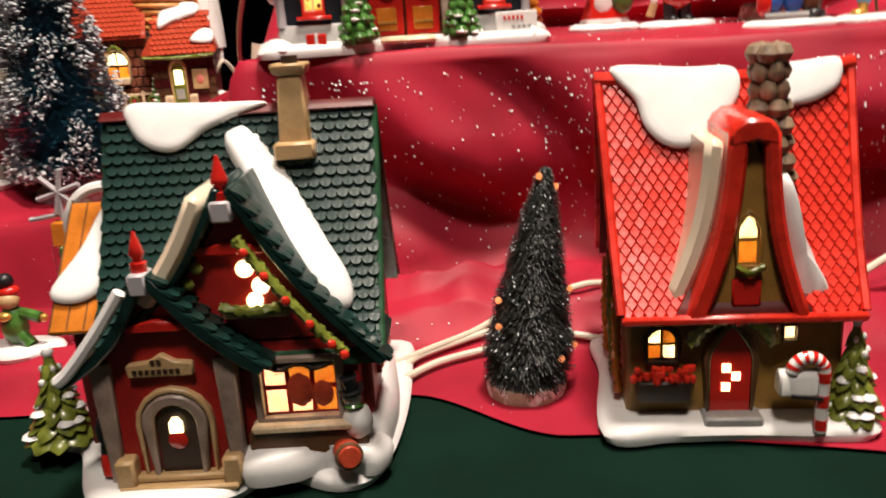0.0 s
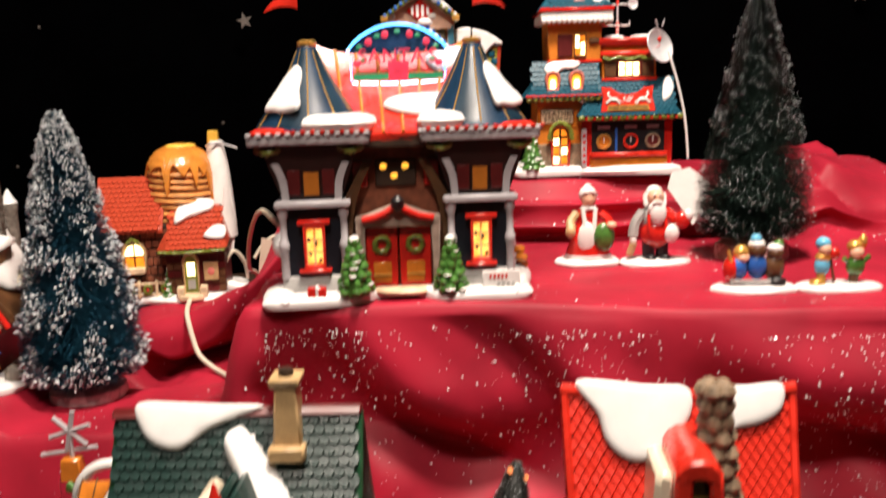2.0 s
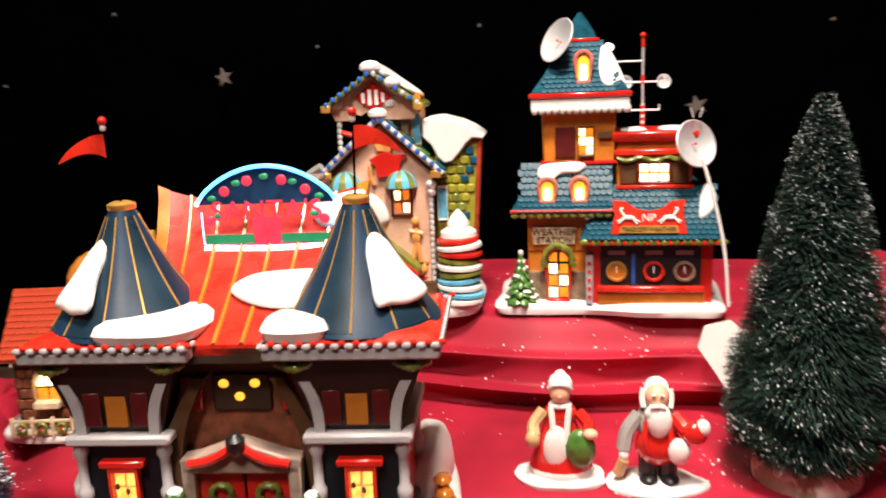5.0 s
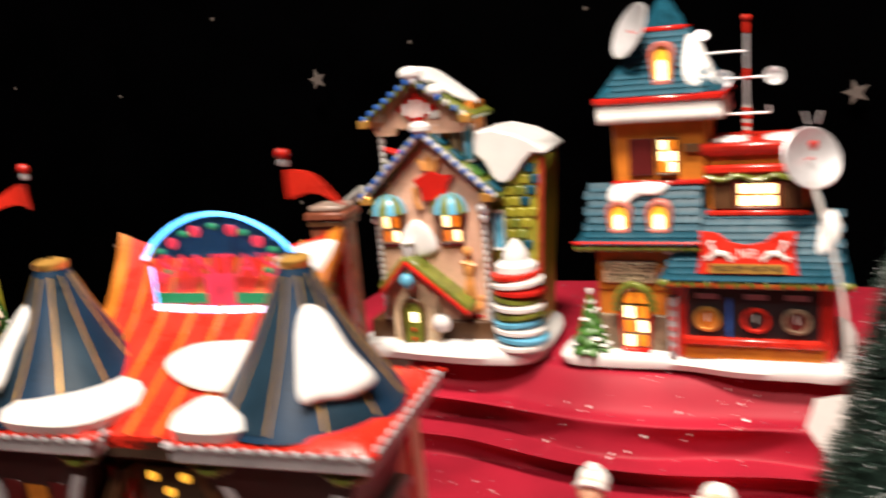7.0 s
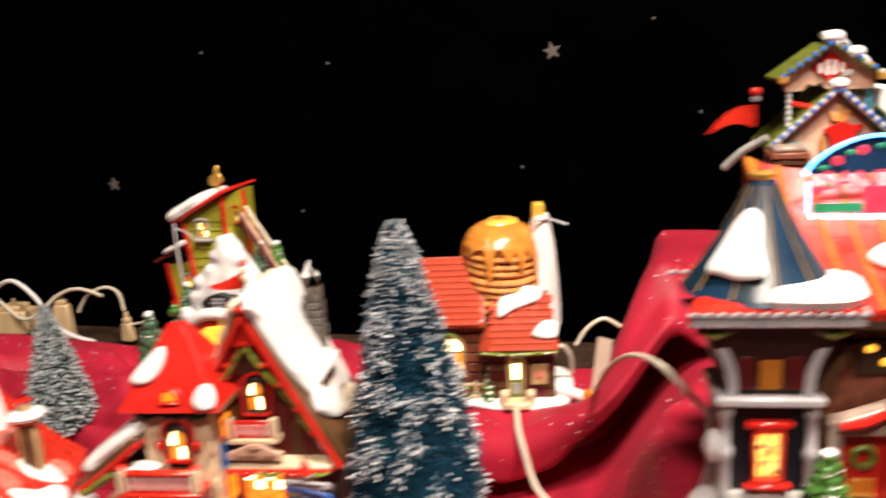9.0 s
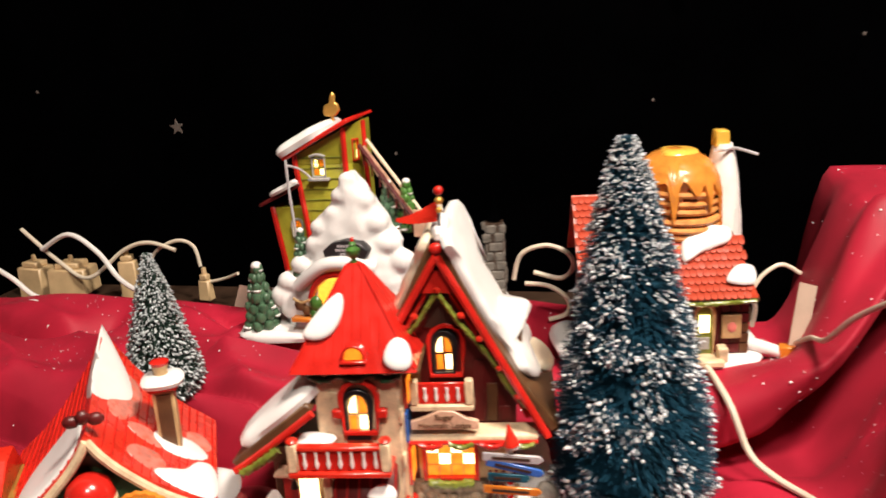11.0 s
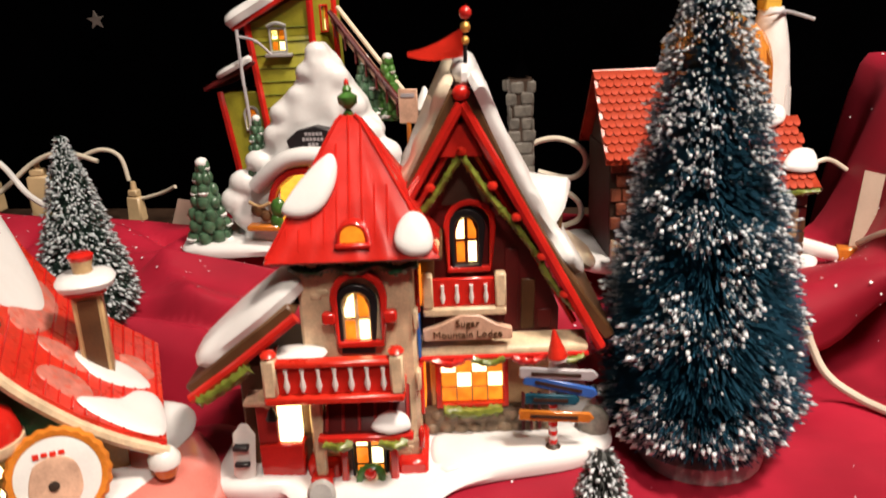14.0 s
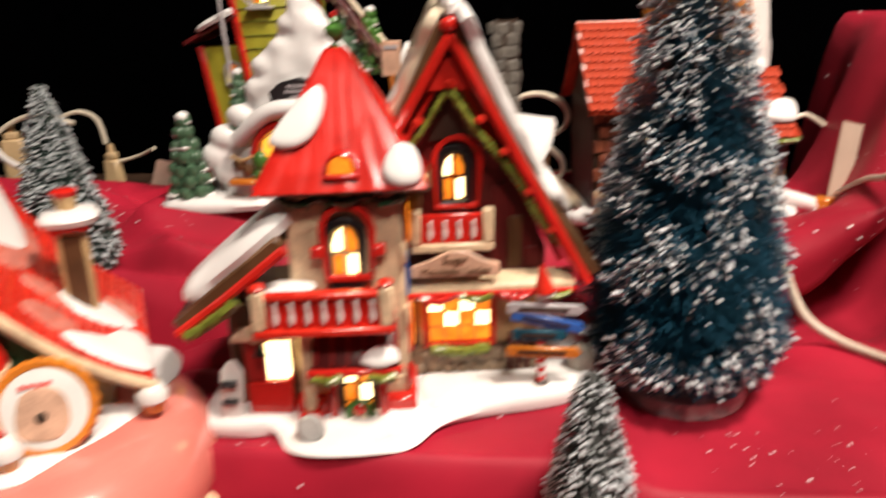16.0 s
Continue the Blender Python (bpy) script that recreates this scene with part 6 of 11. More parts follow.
# ---- weather station on the high shelf ----
def weather_station():
    h = thing("weather_station", pose(0.1695, 0.777, 0.2232, 0, 0, 0), "orange ceramic weather station with teal roofs and silver dishes", "ceramic house", "lit village houses")
    part("snow_base", lump(B(), [(-0.098, -0.006), (-0.07, -0.010), (-0.03, -0.008), (0.0, -0.014), (0.03, -0.014), (0.054, -0.012), (0.058, 0.02), (0.056, 0.08), (0.0, 0.085), (-0.09, 0.08), (-0.098, 0.03)], 0.0085), M_SNOW, h)
    # left part: lower storey, skirt roof, tower, upper roof
    part("lower_wall", box(B(), -0.077, -0.028, 0.000, 0.062, 0.007, 0.074), M_AMBERPAINT, h, bevel=0.001)
    part("lower_wall_paint", box(B(), -0.0765, -0.0295, -0.0012, 0.0, 0.045, 0.073), M_ORANGE, h)
    bm = hull(B(), [[(-0.088, -0.011, 0.0735), (-0.018, -0.011, 0.0735), (-0.018, 0.072, 0.0735), (-0.088, 0.072, 0.0735)], [(-0.080, -0.003, 0.084), (-0.018, -0.003, 0.084), (-0.018, 0.064, 0.084), (-0.080, 0.064, 0.084)], [(-0.066, 0.005, 0.107), (-0.018, 0.005, 0.107), (-0.018, 0.058, 0.107), (-0.066, 0.058, 0.107)]])
    skirt = part("skirt_roof", bm, M_TEAL, h, bevel=0.0005)
    tile = scale_mesh("teal_shingle", 0.0044, 0.0056, 0.0007, M_TEAL)
    shingles(skirt, tile, -0.083, -0.018, [(-0.0115, 0.0742), (-0.003, 0.0848), (0.0045, 0.1068)], 8, 15)
    bm = B()
    for i in range(12):
        ball(bm, (-0.085 + i * 0.0058, -0.0105, 0.0715), (0.0030, 0.0016, 0.0024), 7)
    part("eave_valance", bm, M_OLIVE, h)
    part("eave_line", tube(B(), [(-0.088, -0.0115, 0.0745), (-0.018, -0.0115, 0.0745)], 0.0012, 6, per=1), M_RED, h)
    part("tower_wall", box(B(), -0.0655, -0.0165, 0.004, 0.056, 0.104, 0.152, top=(0.001, 0.001, 0.001, 0.001)), M_AMBERPAINT, h, bevel=0.001)
    part("tower_foot_line", box(B(), -0.0670, -0.0155, 0.002, 0.057, 0.1045, 0.1075), M_RED, h, bevel=0.0008)
    part("tower_eave", box(B(), -0.0745, -0.0055, -0.006, 0.066, 0.1565, 0.1605), M_RED, h, bevel=0.001)
    part("tower_fascia", box(B(), -0.0730, -0.0070, -0.0045, 0.0645, 0.1490, 0.1563), M_WHITE, h, bevel=0.0006)
    bm = B()
    for i in range(14):
        ball(bm, (-0.0705 + i * 0.0047, -0.0048, 0.1488), (0.0024, 0.0014, 0.0032), 7)
        ball(bm, (-0.0072, -0.002 + i * 0.0047, 0.1488), (0.0014, 0.0024, 0.0032), 7)
    part("lace_trim", bm, M_WHITE, h)
    bm = hull(B(), [[(-0.073, -0.0045, 0.1605), (-0.007, -0.0045, 0.1605), (-0.007, 0.0645, 0.1605), (-0.073, 0.0645, 0.1605)], [(-0.064, 0.004, 0.173), (-0.016, 0.004, 0.173), (-0.016, 0.056, 0.173), (-0.064, 0.056, 0.173)], [(-0.052, 0.016, 0.194), (-0.028, 0.016, 0.194), (-0.028, 0.044, 0.194), (-0.052, 0.044, 0.194)]])
    cap = part("tower_roof", bm, M_TEAL, h, bevel=0.0005)
    shingles(cap, tile, -0.066, -0.014, [(-0.0045, 0.1612), (0.0035, 0.1735)], 4, 12)
    shingles(cap, tile, -0.054, -0.024, [(0.0045, 0.175), (0.0155, 0.1945)], 6, 7)
    part("cap_line", box(B(), -0.0535, -0.0265, 0.0145, 0.0455, 0.1935, 0.1965), M_RED, h, bevel=0.0008)
    part("spire", lathe(B(), [(0.0115, 0), (0.010, 0.004), (0.005, 0.0125), (0.001, 0.018)], 4, (-0.040, 0.030, 0.1965), m=None), M_TEAL, h)
    window(h, -0.0360, 0.0025, 0.1175, 0.0100, 0.0185, "square", 2, 3, M_BROWN, hot=((0, 2), (1, 1), (1, 0), (0, 1)), border=0.0015)
    part("shutter", box(B(), -0.057, -0.0432, 0.0015, 0.004, 0.1165, 0.1370), M_MAROON, h, bevel=0.0005)
    part("plate", box(B(), -0.0275, -0.0185, 0.001, 0.004, 0.1285, 0.1330), M_BROWN, h, bevel=0.0004)

    def dormer(x, y, z, w, hh):
        d = new("dormer")
        d.parent = h
        d.matrix_local = Matrix.Translation((x, y, z))
        part("dormer_wall", box(B(), -w / 2 - 0.0015, w / 2 + 0.0015, 0, 0.012, 0, hh), M_TAN, d)
        part("hood", band(B(), arch(w * 0.98, hh * 1.02, "round"), 0.0026, -0.003, 0.012), M_ICINGROSE, d, bevel=0.0006)
        part("pane", prism_y(B(), arch(w * 0.86, hh * 0.92, "round"), -0.0012, 0.0005), L_YELLOW, d)
        part("hot_pane", prism_y(B(), arch(w * 0.55, hh * 0.62, "round"), -0.0018, -0.0011), L_HOT, d)
        return d

    dormer(-0.0625, -0.004, 0.0815, 0.0095, 0.0135)
    dormer(-0.0405, -0.004, 0.0815, 0.0095, 0.0135)
    dormer(-0.0375, 0.001, 0.168, 0.0085, 0.0175)
    part("roof_snow", lump(B(), [(-0.016, 0.0), (-0.012, 0.008), (0.004, 0.010), (0.016, 0.008), (0.012, 0.002), (0.0, 0.001), (-0.008, -0.005)], 0.003, m=plane_at((-0.053, 0.001, 0.0975), (1, 0, 0), (0, -0.9, 0.42))), M_SNOW, h)
    part("roof_snow", lump(B(), [(-0.006, 0.012), (-0.001, 0.014), (0.008, -0.004), (0.011, -0.016), (0.002, -0.017), (-0.006, -0.010)], 0.003, m=plane_at((-0.0205, 0.007, 0.1760), (1, 0, 0), (0.30, -0.8, 0.5))), M_SNOW, h)
    # sign, arched door, fir
    part("station_sign", box(B(), -0.0735, -0.0430, -0.0035, 0.0, 0.0490, 0.0620), M_CREAM, h, bevel=0.001)
    words("WEATHER", 0.0068, face_on(-0.0582, -0.0038, 0.0583), M_DARKBROWN, h)
    words("STATION", 0.0060, face_on(-0.0582, -0.0038, 0.0527), M_DARKBROWN, h)
    part("stone_skirt", box(B(), -0.0775, -0.0275, -0.002, 0.002, 0.007, 0.030), M_TANSTONE, h, bevel=0.0008)
    window(h, -0.0555, -0.0035, 0.0105, 0.0150, 0.0355, "round", 2, 4, M_RED, hot=((0, 2), (1, 1), (0, 0)), name="lit_door", border=0.0024, out=0.002, gap=0.14)
    bm = B()
    garland(bm, [(-0.066, -0.006, 0.034), (-0.0635, -0.007, 0.045), (-0.0555, -0.0075, 0.0495), (-0.0475, -0.007, 0.045), (-0.045, -0.006, 0.034)], 0.0022)
    part("door_garland", bm, M_OLIVE, h)
    fir(h, -0.082, -0.002, 0.007, 0.0385, 0.0125, M_GREEN, 5, seed=21)
    # right part: shop with dials, teal roof, upper box
    part("shop_wall", box(B(), -0.0355, 0.0490, -0.006, 0.062, 0.007, 0.058), M_RED, h, bevel=0.001)
    part("shop_recess", box(B(), -0.0265, 0.0410, -0.0075, -0.0062, 0.0210, 0.0500), M_INK, h)
    part("shop_sill", box(B(), -0.0285, 0.0430, -0.0115, -0.006, 0.0170, 0.0212), M_BRIGHTRED, h, bevel=0.0008)
    part("shop_base", box(B(), -0.0285, 0.0440, -0.0085, -0.006, 0.0075, 0.0168), M_ORANGE, h, bevel=0.0008)
    for x, ring, face in ((-0.0155, M_GOLD, M_ORANGE), (0.0095, M_BRIGHTRED, M_INK), (0.0300, M_TANSTONE, M_MAROON)):
        g = new("dial")
        g.parent = h
        g.matrix_local = Matrix.Translation((x, -0.0078, 0.0315)) @ pose(0, 0, 0, 90, 0, 0)
        part("bezel", lathe(B(), [(0.0072, 0), (0.0072, 0.0016), (0.0056, 0.0020), (0.0050, 0.0008)], 20), ring, g)
        part("dial_face", lathe(B(), [(0.0050, 0.0), (0.0050, 0.0010), (0.002, 0.0012)], 16), face, g)
        part("needle", box(B(), -0.0004, 0.0004, -0.001, 0.0038, 0.0012, 0.0018), M_WHITE, g)
        part("label_bar", box(B(), -0.0058, 0.0058, 0.0115, 0.0145, 0.0, 0.0006), M_LILAC, g)
    part("thermometer", tube(B(), [(-0.004, -0.0085, 0.022), (-0.004, -0.0085, 0.044)], 0.0013, 8, per=1), M_BLUE, h)
    strip = part("side_strip", box(B(), -0.0365, -0.0315, -0.0095, -0.006, 0.008, 0.044), M_LILAC, h, bevel=0.0005)
    for i in range(5):
        part("strip_mark", box(B(), -0.0352, -0.0328, -0.0100, -0.0095, 0.012 + i * 0.006, 0.0145 + i * 0.006), M_RED, strip)
    bm = hull(B(), [[(-0.0405, -0.017, 0.0555), (0.0555, -0.017, 0.0555), (0.0555, 0.070, 0.0555), (-0.0405, 0.070, 0.0555)], [(-0.034, -0.008, 0.066), (0.049, -0.008, 0.066), (0.049, 0.064, 0.066), (-0.034, 0.064, 0.066)], [(-0.022, 0.006, 0.090), (0.042, 0.006, 0.090), (0.042, 0.058, 0.090), (-0.022, 0.058, 0.090)]])
    ar = part("shop_roof", bm, M_TEAL, h, bevel=0.0005)
    shingles(ar, tile, -0.036, 0.052, [(-0.0175, 0.0562), (-0.008, 0.0668), (0.0055, 0.0900)], 10, 20)
    for i in range(13):
        part("valance_scallop", ball(B(), (-0.037 + i * 0.0075, -0.0165, 0.0535), (0.0040, 0.0018, 0.0026), 7), M_OLIVE, h)
    bm = B()
    for i in range(12):
        ball(bm, (-0.033 + i * 0.0075, -0.0168, 0.0530), (0.0018, 0.0016, 0.0018), 6)
    part("valance_trim", bm, M_BRIGHTRED, h)
    part("upper_box", box(B(), -0.0155, 0.0355, 0.006, 0.054, 0.086, 0.112), M_AMBERPAINT, h, bevel=0.001)
    part("upper_band", box(B(), -0.0175, 0.0375, 0.003, 0.057, 0.1095, 0.1145), M_BRIGHTRED, h, bevel=0.0012)
    part("upper_frieze", box(B(), -0.0150, 0.0350, 0.006, 0.054, 0.1145, 0.1255), M_ORANGE, h, bevel=0.0006)
    part("upper_roof", box(B(), -0.0185, 0.0385, 0.002, 0.058, 0.1255, 0.1325, top=(0.001, 0.001, 0.001, 0.001)), M_BRIGHTRED, h, bevel=0.0015)
    for outline in ([(-0.012, 0.006), (-0.004, 0.003), (0.004, 0.006), (0.002, 0.020), (-0.010, 0.022)], [(0.016, 0.005), (0.028, 0.004), (0.032, 0.016), (0.024, 0.030), (0.014, 0.020)]):
        part("upper_roof_snow", lump(B(), outline, 0.003, z0=0.1318), M_SNOW, h)
    bm = B()
    garland(bm, [(-0.0150, 0.003, 0.1085), (-0.008, 0.002, 0.1065), (0.0, 0.003, 0.1085), (0.010, 0.002, 0.1065), (0.020, 0.003, 0.1085), (0.028, 0.002, 0.1065), (0.036, 0.003, 0.1085)], 0.0016)
    part("band_garland", bm, M_OLIVE, h)
    window(h, 0.0100, 0.0045, 0.0915, 0.0200, 0.0130, "square", 3, 2, M_MAROON, hot=((0, 1), (1, 0), (1, 1), (2, 0), (2, 1), (0, 0)), border=0.0020)
    for x in (-0.0075, 0.0275):
        part("shutter", box(B(), x - 0.0055, x + 0.0055, 0.0035, 0.0062, 0.0905, 0.1055), M_BROWN, h, bevel=0.0005)
    part("upper_sill", box(B(), -0.016, 0.036, 0.002, 0.007, 0.0870, 0.0898), M_BRIGHTRED, h, bevel=0.0006)
    for x0, w in ((-0.030, 0.009), (0.044, 0.006)):
        part("roof_snow", lump(B(), [(-w * 0.8, -0.012), (-w * 0.2, 0.009), (w * 0.6, 0.011), (w, 0.002), (w * 0.4, -0.009)], 0.0035, m=plane_at((x0, 0.0005, 0.0785), (1, 0, 0), (0, -0.86, 0.5))), M_SNOW, h)
    # the roof sign with two leaping deer
    s = new("roof_sign")
    s.parent = h
    s.matrix_local = Matrix.Translation((0.0055, -0.0150, 0.0585)) @ pose(0, 0, 0, -12, 0, 0)
    board = [(-0.0255, 0.0), (0.0255, 0.0), (0.0225, 0.014), (0.0240, 0.0235), (0.0150, 0.0225), (0.0085, 0.0175), (0.0, 0.0160), (-0.0085, 0.0175), (-0.0150, 0.0225), (-0.0240, 0.0235), (-0.0225, 0.014)]
    part("board", prism_y(B(), board, -0.0012, 0.0015), M_BRIGHTRED, s, bevel=0.0005)
    part("yellow_panel", prism_y(B(), [(-0.0195, 0.0010), (0.0195, 0.0010), (0.0185, 0.0060), (-0.0185, 0.0060)], -0.0022, -0.0011), M_GOLD, s)
    words("TAKE OFF WEATHER", 0.0038, face_on(0, -0.0024, 0.0034), M_DARKBROWN, s)
    words("NP", 0.0072, face_on(0, -0.0014, 0.0112), M_WHITE, s)
    for q in (-1, 1):
        bm = B()
        ball(bm, (q * 0.0135, -0.0020, 0.0115), (0.0045, 0.0008, 0.0018), 8)
        tube(bm, [(q * 0.0160, -0.0020, 0.0125), (q * 0.0185, -0.0020, 0.0165), (q * 0.0170, -0.0020, 0.0180)], 0.0010, 6)
        for x0, x1, z1 in ((0.0100, 0.0060, 0.0085), (0.0110, 0.0075, 0.0070), (0.0165, 0.0210, 0.0090), (0.0160, 0.0200, 0.0075)):
            tube(bm, [(q * x0, -0.0020, 0.0110), (q * x1, -0.0020, z1)], 0.0006, 5, per=1)
        part("deer_relief", bm, M_WHITE, s)
    # silver dishes, mast with cups, cord
    def dish(x, y, z, r, aim):
        d = new("dish")
        d.parent = h
        d.matrix_local = Matrix.Translation((x, y, z)) @ Vector(aim).to_track_quat("Z", "Y").to_matrix().to_4x4()
        prof = [(r * 0.05, -r * 0.32), (r * 0.5, -r * 0.24), (r * 0.85, -r * 0.08), (r, 0.0), (r * 0.96, 0.0004), (r * 0.8, -r * 0.06), (r * 0.45, -r * 0.20), (r * 0.04, -r * 0.27)]
        part("bowl", lathe(B(), prof, 28), M_SILVER, d)
        part("feed", lathe(B(), [(0.0004, -r * 0.27), (0.0004, -r * 0.08), (0.0009, -r * 0.06), (0.0007, r * 0.0)], 8), M_RED, d)
        return d
    dish(-0.0555, 0.006, 0.1955, 0.0160, (-0.75, -0.60, 0.42))
    part("dish_arm", tube(B(), [(-0.056, 0.020, 0.172), (-0.0545, 0.012, 0.190)], 0.0013, 8, per=1), M_SILVER, h)
    dish(0.0365, -0.004, 0.1240, 0.0165, (0.55, -0.8, 0.3))
    part("dish_arm", tube(B(), [(0.036, 0.012, 0.112), (0.037, 0.004, 0.122)], 0.0013, 8, per=1), M_SILVER, h)
    for q in (-0.004, 0.004):
        part("feeler", tube(B(), [(0.0365 + q * 0.5, -0.002, 0.1410), (0.0365 + q, -0.002, 0.1475)], 0.0005, 6, per=1), M_SILVER, h)
    mast = new("mast")
    mast.parent = h
    mast.matrix_local = Matrix.Translation((0.0035, 0.030, 0.131))
    part("pole", tube(B(), [(0, 0, 0.022), (0, 0, 0.068)], 0.0009, 10, per=1), M_SILVER, mast)
    part("pole_sleeve", tube(B(), [(0, 0, 0), (0, 0, 0.023)], 0.0014, 10, per=1), M_WHITE, mast)
    for i in range(5):
        part("red_ring", lathe(B(), [(0.0015, 0), (0.0019, 0.001), (0.0015, 0.002)], 12, (0, 0, 0.003 + i * 0.0042)), M_BRIGHTRED, mast)
    for z in (0.037, 0.062):
        part("red_ring", lathe(B(), [(0.0011, 0), (0.0013, 0.003), (0.0011, 0.006)], 12, (0, 0, z)), M_BRIGHTRED, mast)
    part("top_knob", ball(B(), (0, 0, 0.0700), 0.0021, 10), M_BRIGHTRED, mast)
    for z, l0, l1 in ((0.0185, -0.0115, 0.0115), (0.038, -0.0115, 0.0130), (0.0525, -0.0230, 0.0)):
        part("cross_arm", tube(B(), [(l0, 0, z), (l1, 0, z)], 0.0007, 6, per=1), M_SILVER, mast)
    for x in (-0.0125, 0.0140):
        part("wind_cup", lathe(B(), [(0.0008, -0.003), (0.0038, -0.002), (0.0052, 0.001), (0.0046, 0.001), (0.003, -0.001)], 14, m=Matrix.Translation((x, -0.001, 0.038)) @ pose(0, 0, 0, 80, 0, 15)), M_SILVER, mast)
    part("vane_tail", lathe(B(), [(0.0006, -0.002), (0.0026, -0.0012), (0.0034, 0.001), (0.0029, 0.001), (0.002, -0.0004)], 14, m=Matrix.Translation((-0.0235, -0.001, 0.0625)) @ pose(0, 0, 0, 60, 20, 0)), M_SILVER, mast)
    part("vane_stem", tube(B(), [(-0.0230, 0, 0.0525), (-0.0235, 0, 0.0625)], 0.0006, 6, per=1), M_SILVER, mast)
    for x in (-0.0115, 0.0115):
        part("arm_tip", tube(B(), [(x, 0, 0.0185), (x, 0, 0.0225)], 0.0006, 6, per=1), M_SILVER, mast)
    # the upper storeys sit a little into the roofs below
    for ob in h.children:
        zs = [v.co.z for v in ob.data.vertices] if ob.type == "MESH" else [ob.location.z]
        if min(zs) > 0.1095:
            ob.location.z -= 0.006
    mast.location.z -= 0.004
    return h


weather_station()


# ---- gingerbread toy shop on the high shelf ----
def toy_shop():
    h = thing("gingerbread_shop", pose(-0.0175, 0.779, 0.2225, 0, 0, 4) @ Matrix.Diagonal((0.95, 0.95, 1.04, 1.0)), "cream ceramic toy shop with green tiled roofs and a candy-ring tower", "ceramic house", "lit village houses")
    part("snow_base", lump(B(), [(-0.046, -0.022), (-0.03, -0.016), (0.0, -0.020), (0.04, -0.024), (0.070, -0.018), (0.078, 0.01), (0.070, 0.07), (0.0, 0.078), (-0.044, 0.068), (-0.052, 0.0)], 0.010), M_SNOW, h)
    part("plinth", box(B(), -0.042, 0.046, -0.008, 0.06, 0.006, 0.022), M_BROWN, h, bevel=0.001)
    gx, gw = 0.0070, 0.0465
    part("front_wall", prism_y(B(), [(gx - 0.038, 0.02), (gx + 0.037, 0.02), (gx + 0.0375, 0.098), (gx, 0.132), (gx - 0.0375, 0.098)], -0.004, 0.060), M_ROSEWALL, h)
    for s in (-1, 1):
        bm = B()
        gable_sheet(bm, (gx, 0.133), (gx + s * gw, 0.0945), -0.010, 0.062, 0.004)
        part("roof_slope", bm, M_OLIVE, h, bevel=0.0006)
        part("silver_edge", tube(B(), [(gx, -0.011, 0.1365), (gx + s * gw, -0.011, 0.0980)], 0.0022, 8, per=1), M_SILVER, h)
        for i in range(9):
            f = (i + 0.5) / 9
            part("blue_bead", ball(B(), (gx + s * gw * f, -0.0125, 0.1370 - 0.0385 * f), 0.0021, 8), M_BLUE, h)
        part("gold_tip", box(B(), gx + s * 0.0415 - 0.004, gx + s * 0.0415 + 0.004, -0.014, -0.006, 0.0955, 0.1005), M_GOLD, h, bevel=0.0006)
        # strings of silver beads down both corners
        for i in range(17):
            part("silver_bead", ball(B(), (gx + s * 0.0365, -0.0065, 0.024 + i * 0.0040), (0.0021, 0.0021, 0.0023), 8), M_SILVER, h)
        part("bead_cap", ball(ball(B(), (gx + s * 0.0370, -0.0075, 0.0905), (0.0045, 0.004, 0.0035), 10), (gx + s * 0.0370, -0.0075, 0.0855), (0.0036, 0.0032, 0.003), 10), M_SILVER, h)
    part("ridge_snow", ball(B(), (gx, -0.010, 0.1395), (0.0075, 0.006, 0.0042), 10), M_SNOW, h)
    part("side_window", box(B(), 0.0485, 0.0550, -0.001, 0.004, 0.066, 0.087), M_SKYBLUE, h, bevel=0.0006)
    part("side_window_frame", band(B(), [(0.0485, 0.066), (0.0550, 0.066), (0.0550, 0.087), (0.0485, 0.087)], 0.0014, -0.0018, 0.002), M_WHITE, h)
    # green tiles on the slope
    rnd = random.Random(6)
    for i in range(4):
        for j in range(5):
            f = (i + 0.5) / 4
            ob = part("tile", box(B(), -0.0052, 0.0052, -0.0056, 0.0056, 0, 0.0014), M_GREEN if rnd.random() < 0.6 else M_TEAL, h, bevel=0.0008)
            ob.matrix_local = plane_at((gx + gw * f + 0.0027, 0.0 + j * 0.0118, 0.133 - 0.0385 * f + 0.0031), (0.753, 0, -0.658), (0.658, 0, 0.753))
    # bulging side wing that widens upward, with glazed green bricks
    wing = [(0.046, 0.010), (0.072, 0.010), (0.0740, 0.045), (0.0770, 0.072), (0.0785, 0.095), (0.0805, 0.118), (0.064, 0.122), (0.046, 0.126)]
    part("side_wall", prism_y(B(), wing, 0.006, 0.062), M_YELLOWGREEN, h, bevel=0.0015)
    part("wing_edge", tube(B(), [(0.0745, 0.006, 0.030), (0.0770, 0.006, 0.065), (0.0790, 0.006, 0.095), (0.0810, 0.006, 0.1185)], 0.0019, 8), M_ROOFORANGE, h)
    for i in range(11):
        zz = 0.044 + i * 0.0065
        right = 0.0735 + 0.0070 * smooth(0.045, 0.114, zz)
        for j in range(5):
            x = 0.0480 + 0.0072 * j + 0.003 * (i % 2)
            if x + 0.0060 < right:
                q = rnd.random()
                part("green_brick", box(B(), x, x + 0.0064, 0.0044, 0.0068, zz, zz + 0.0056), M_TEAL if q < 0.14 or (x + 0.013 > right and q < 0.6) else (M_OLIVE if q < 0.40 else M_YELLOWGREEN), h, bevel=0.0008)
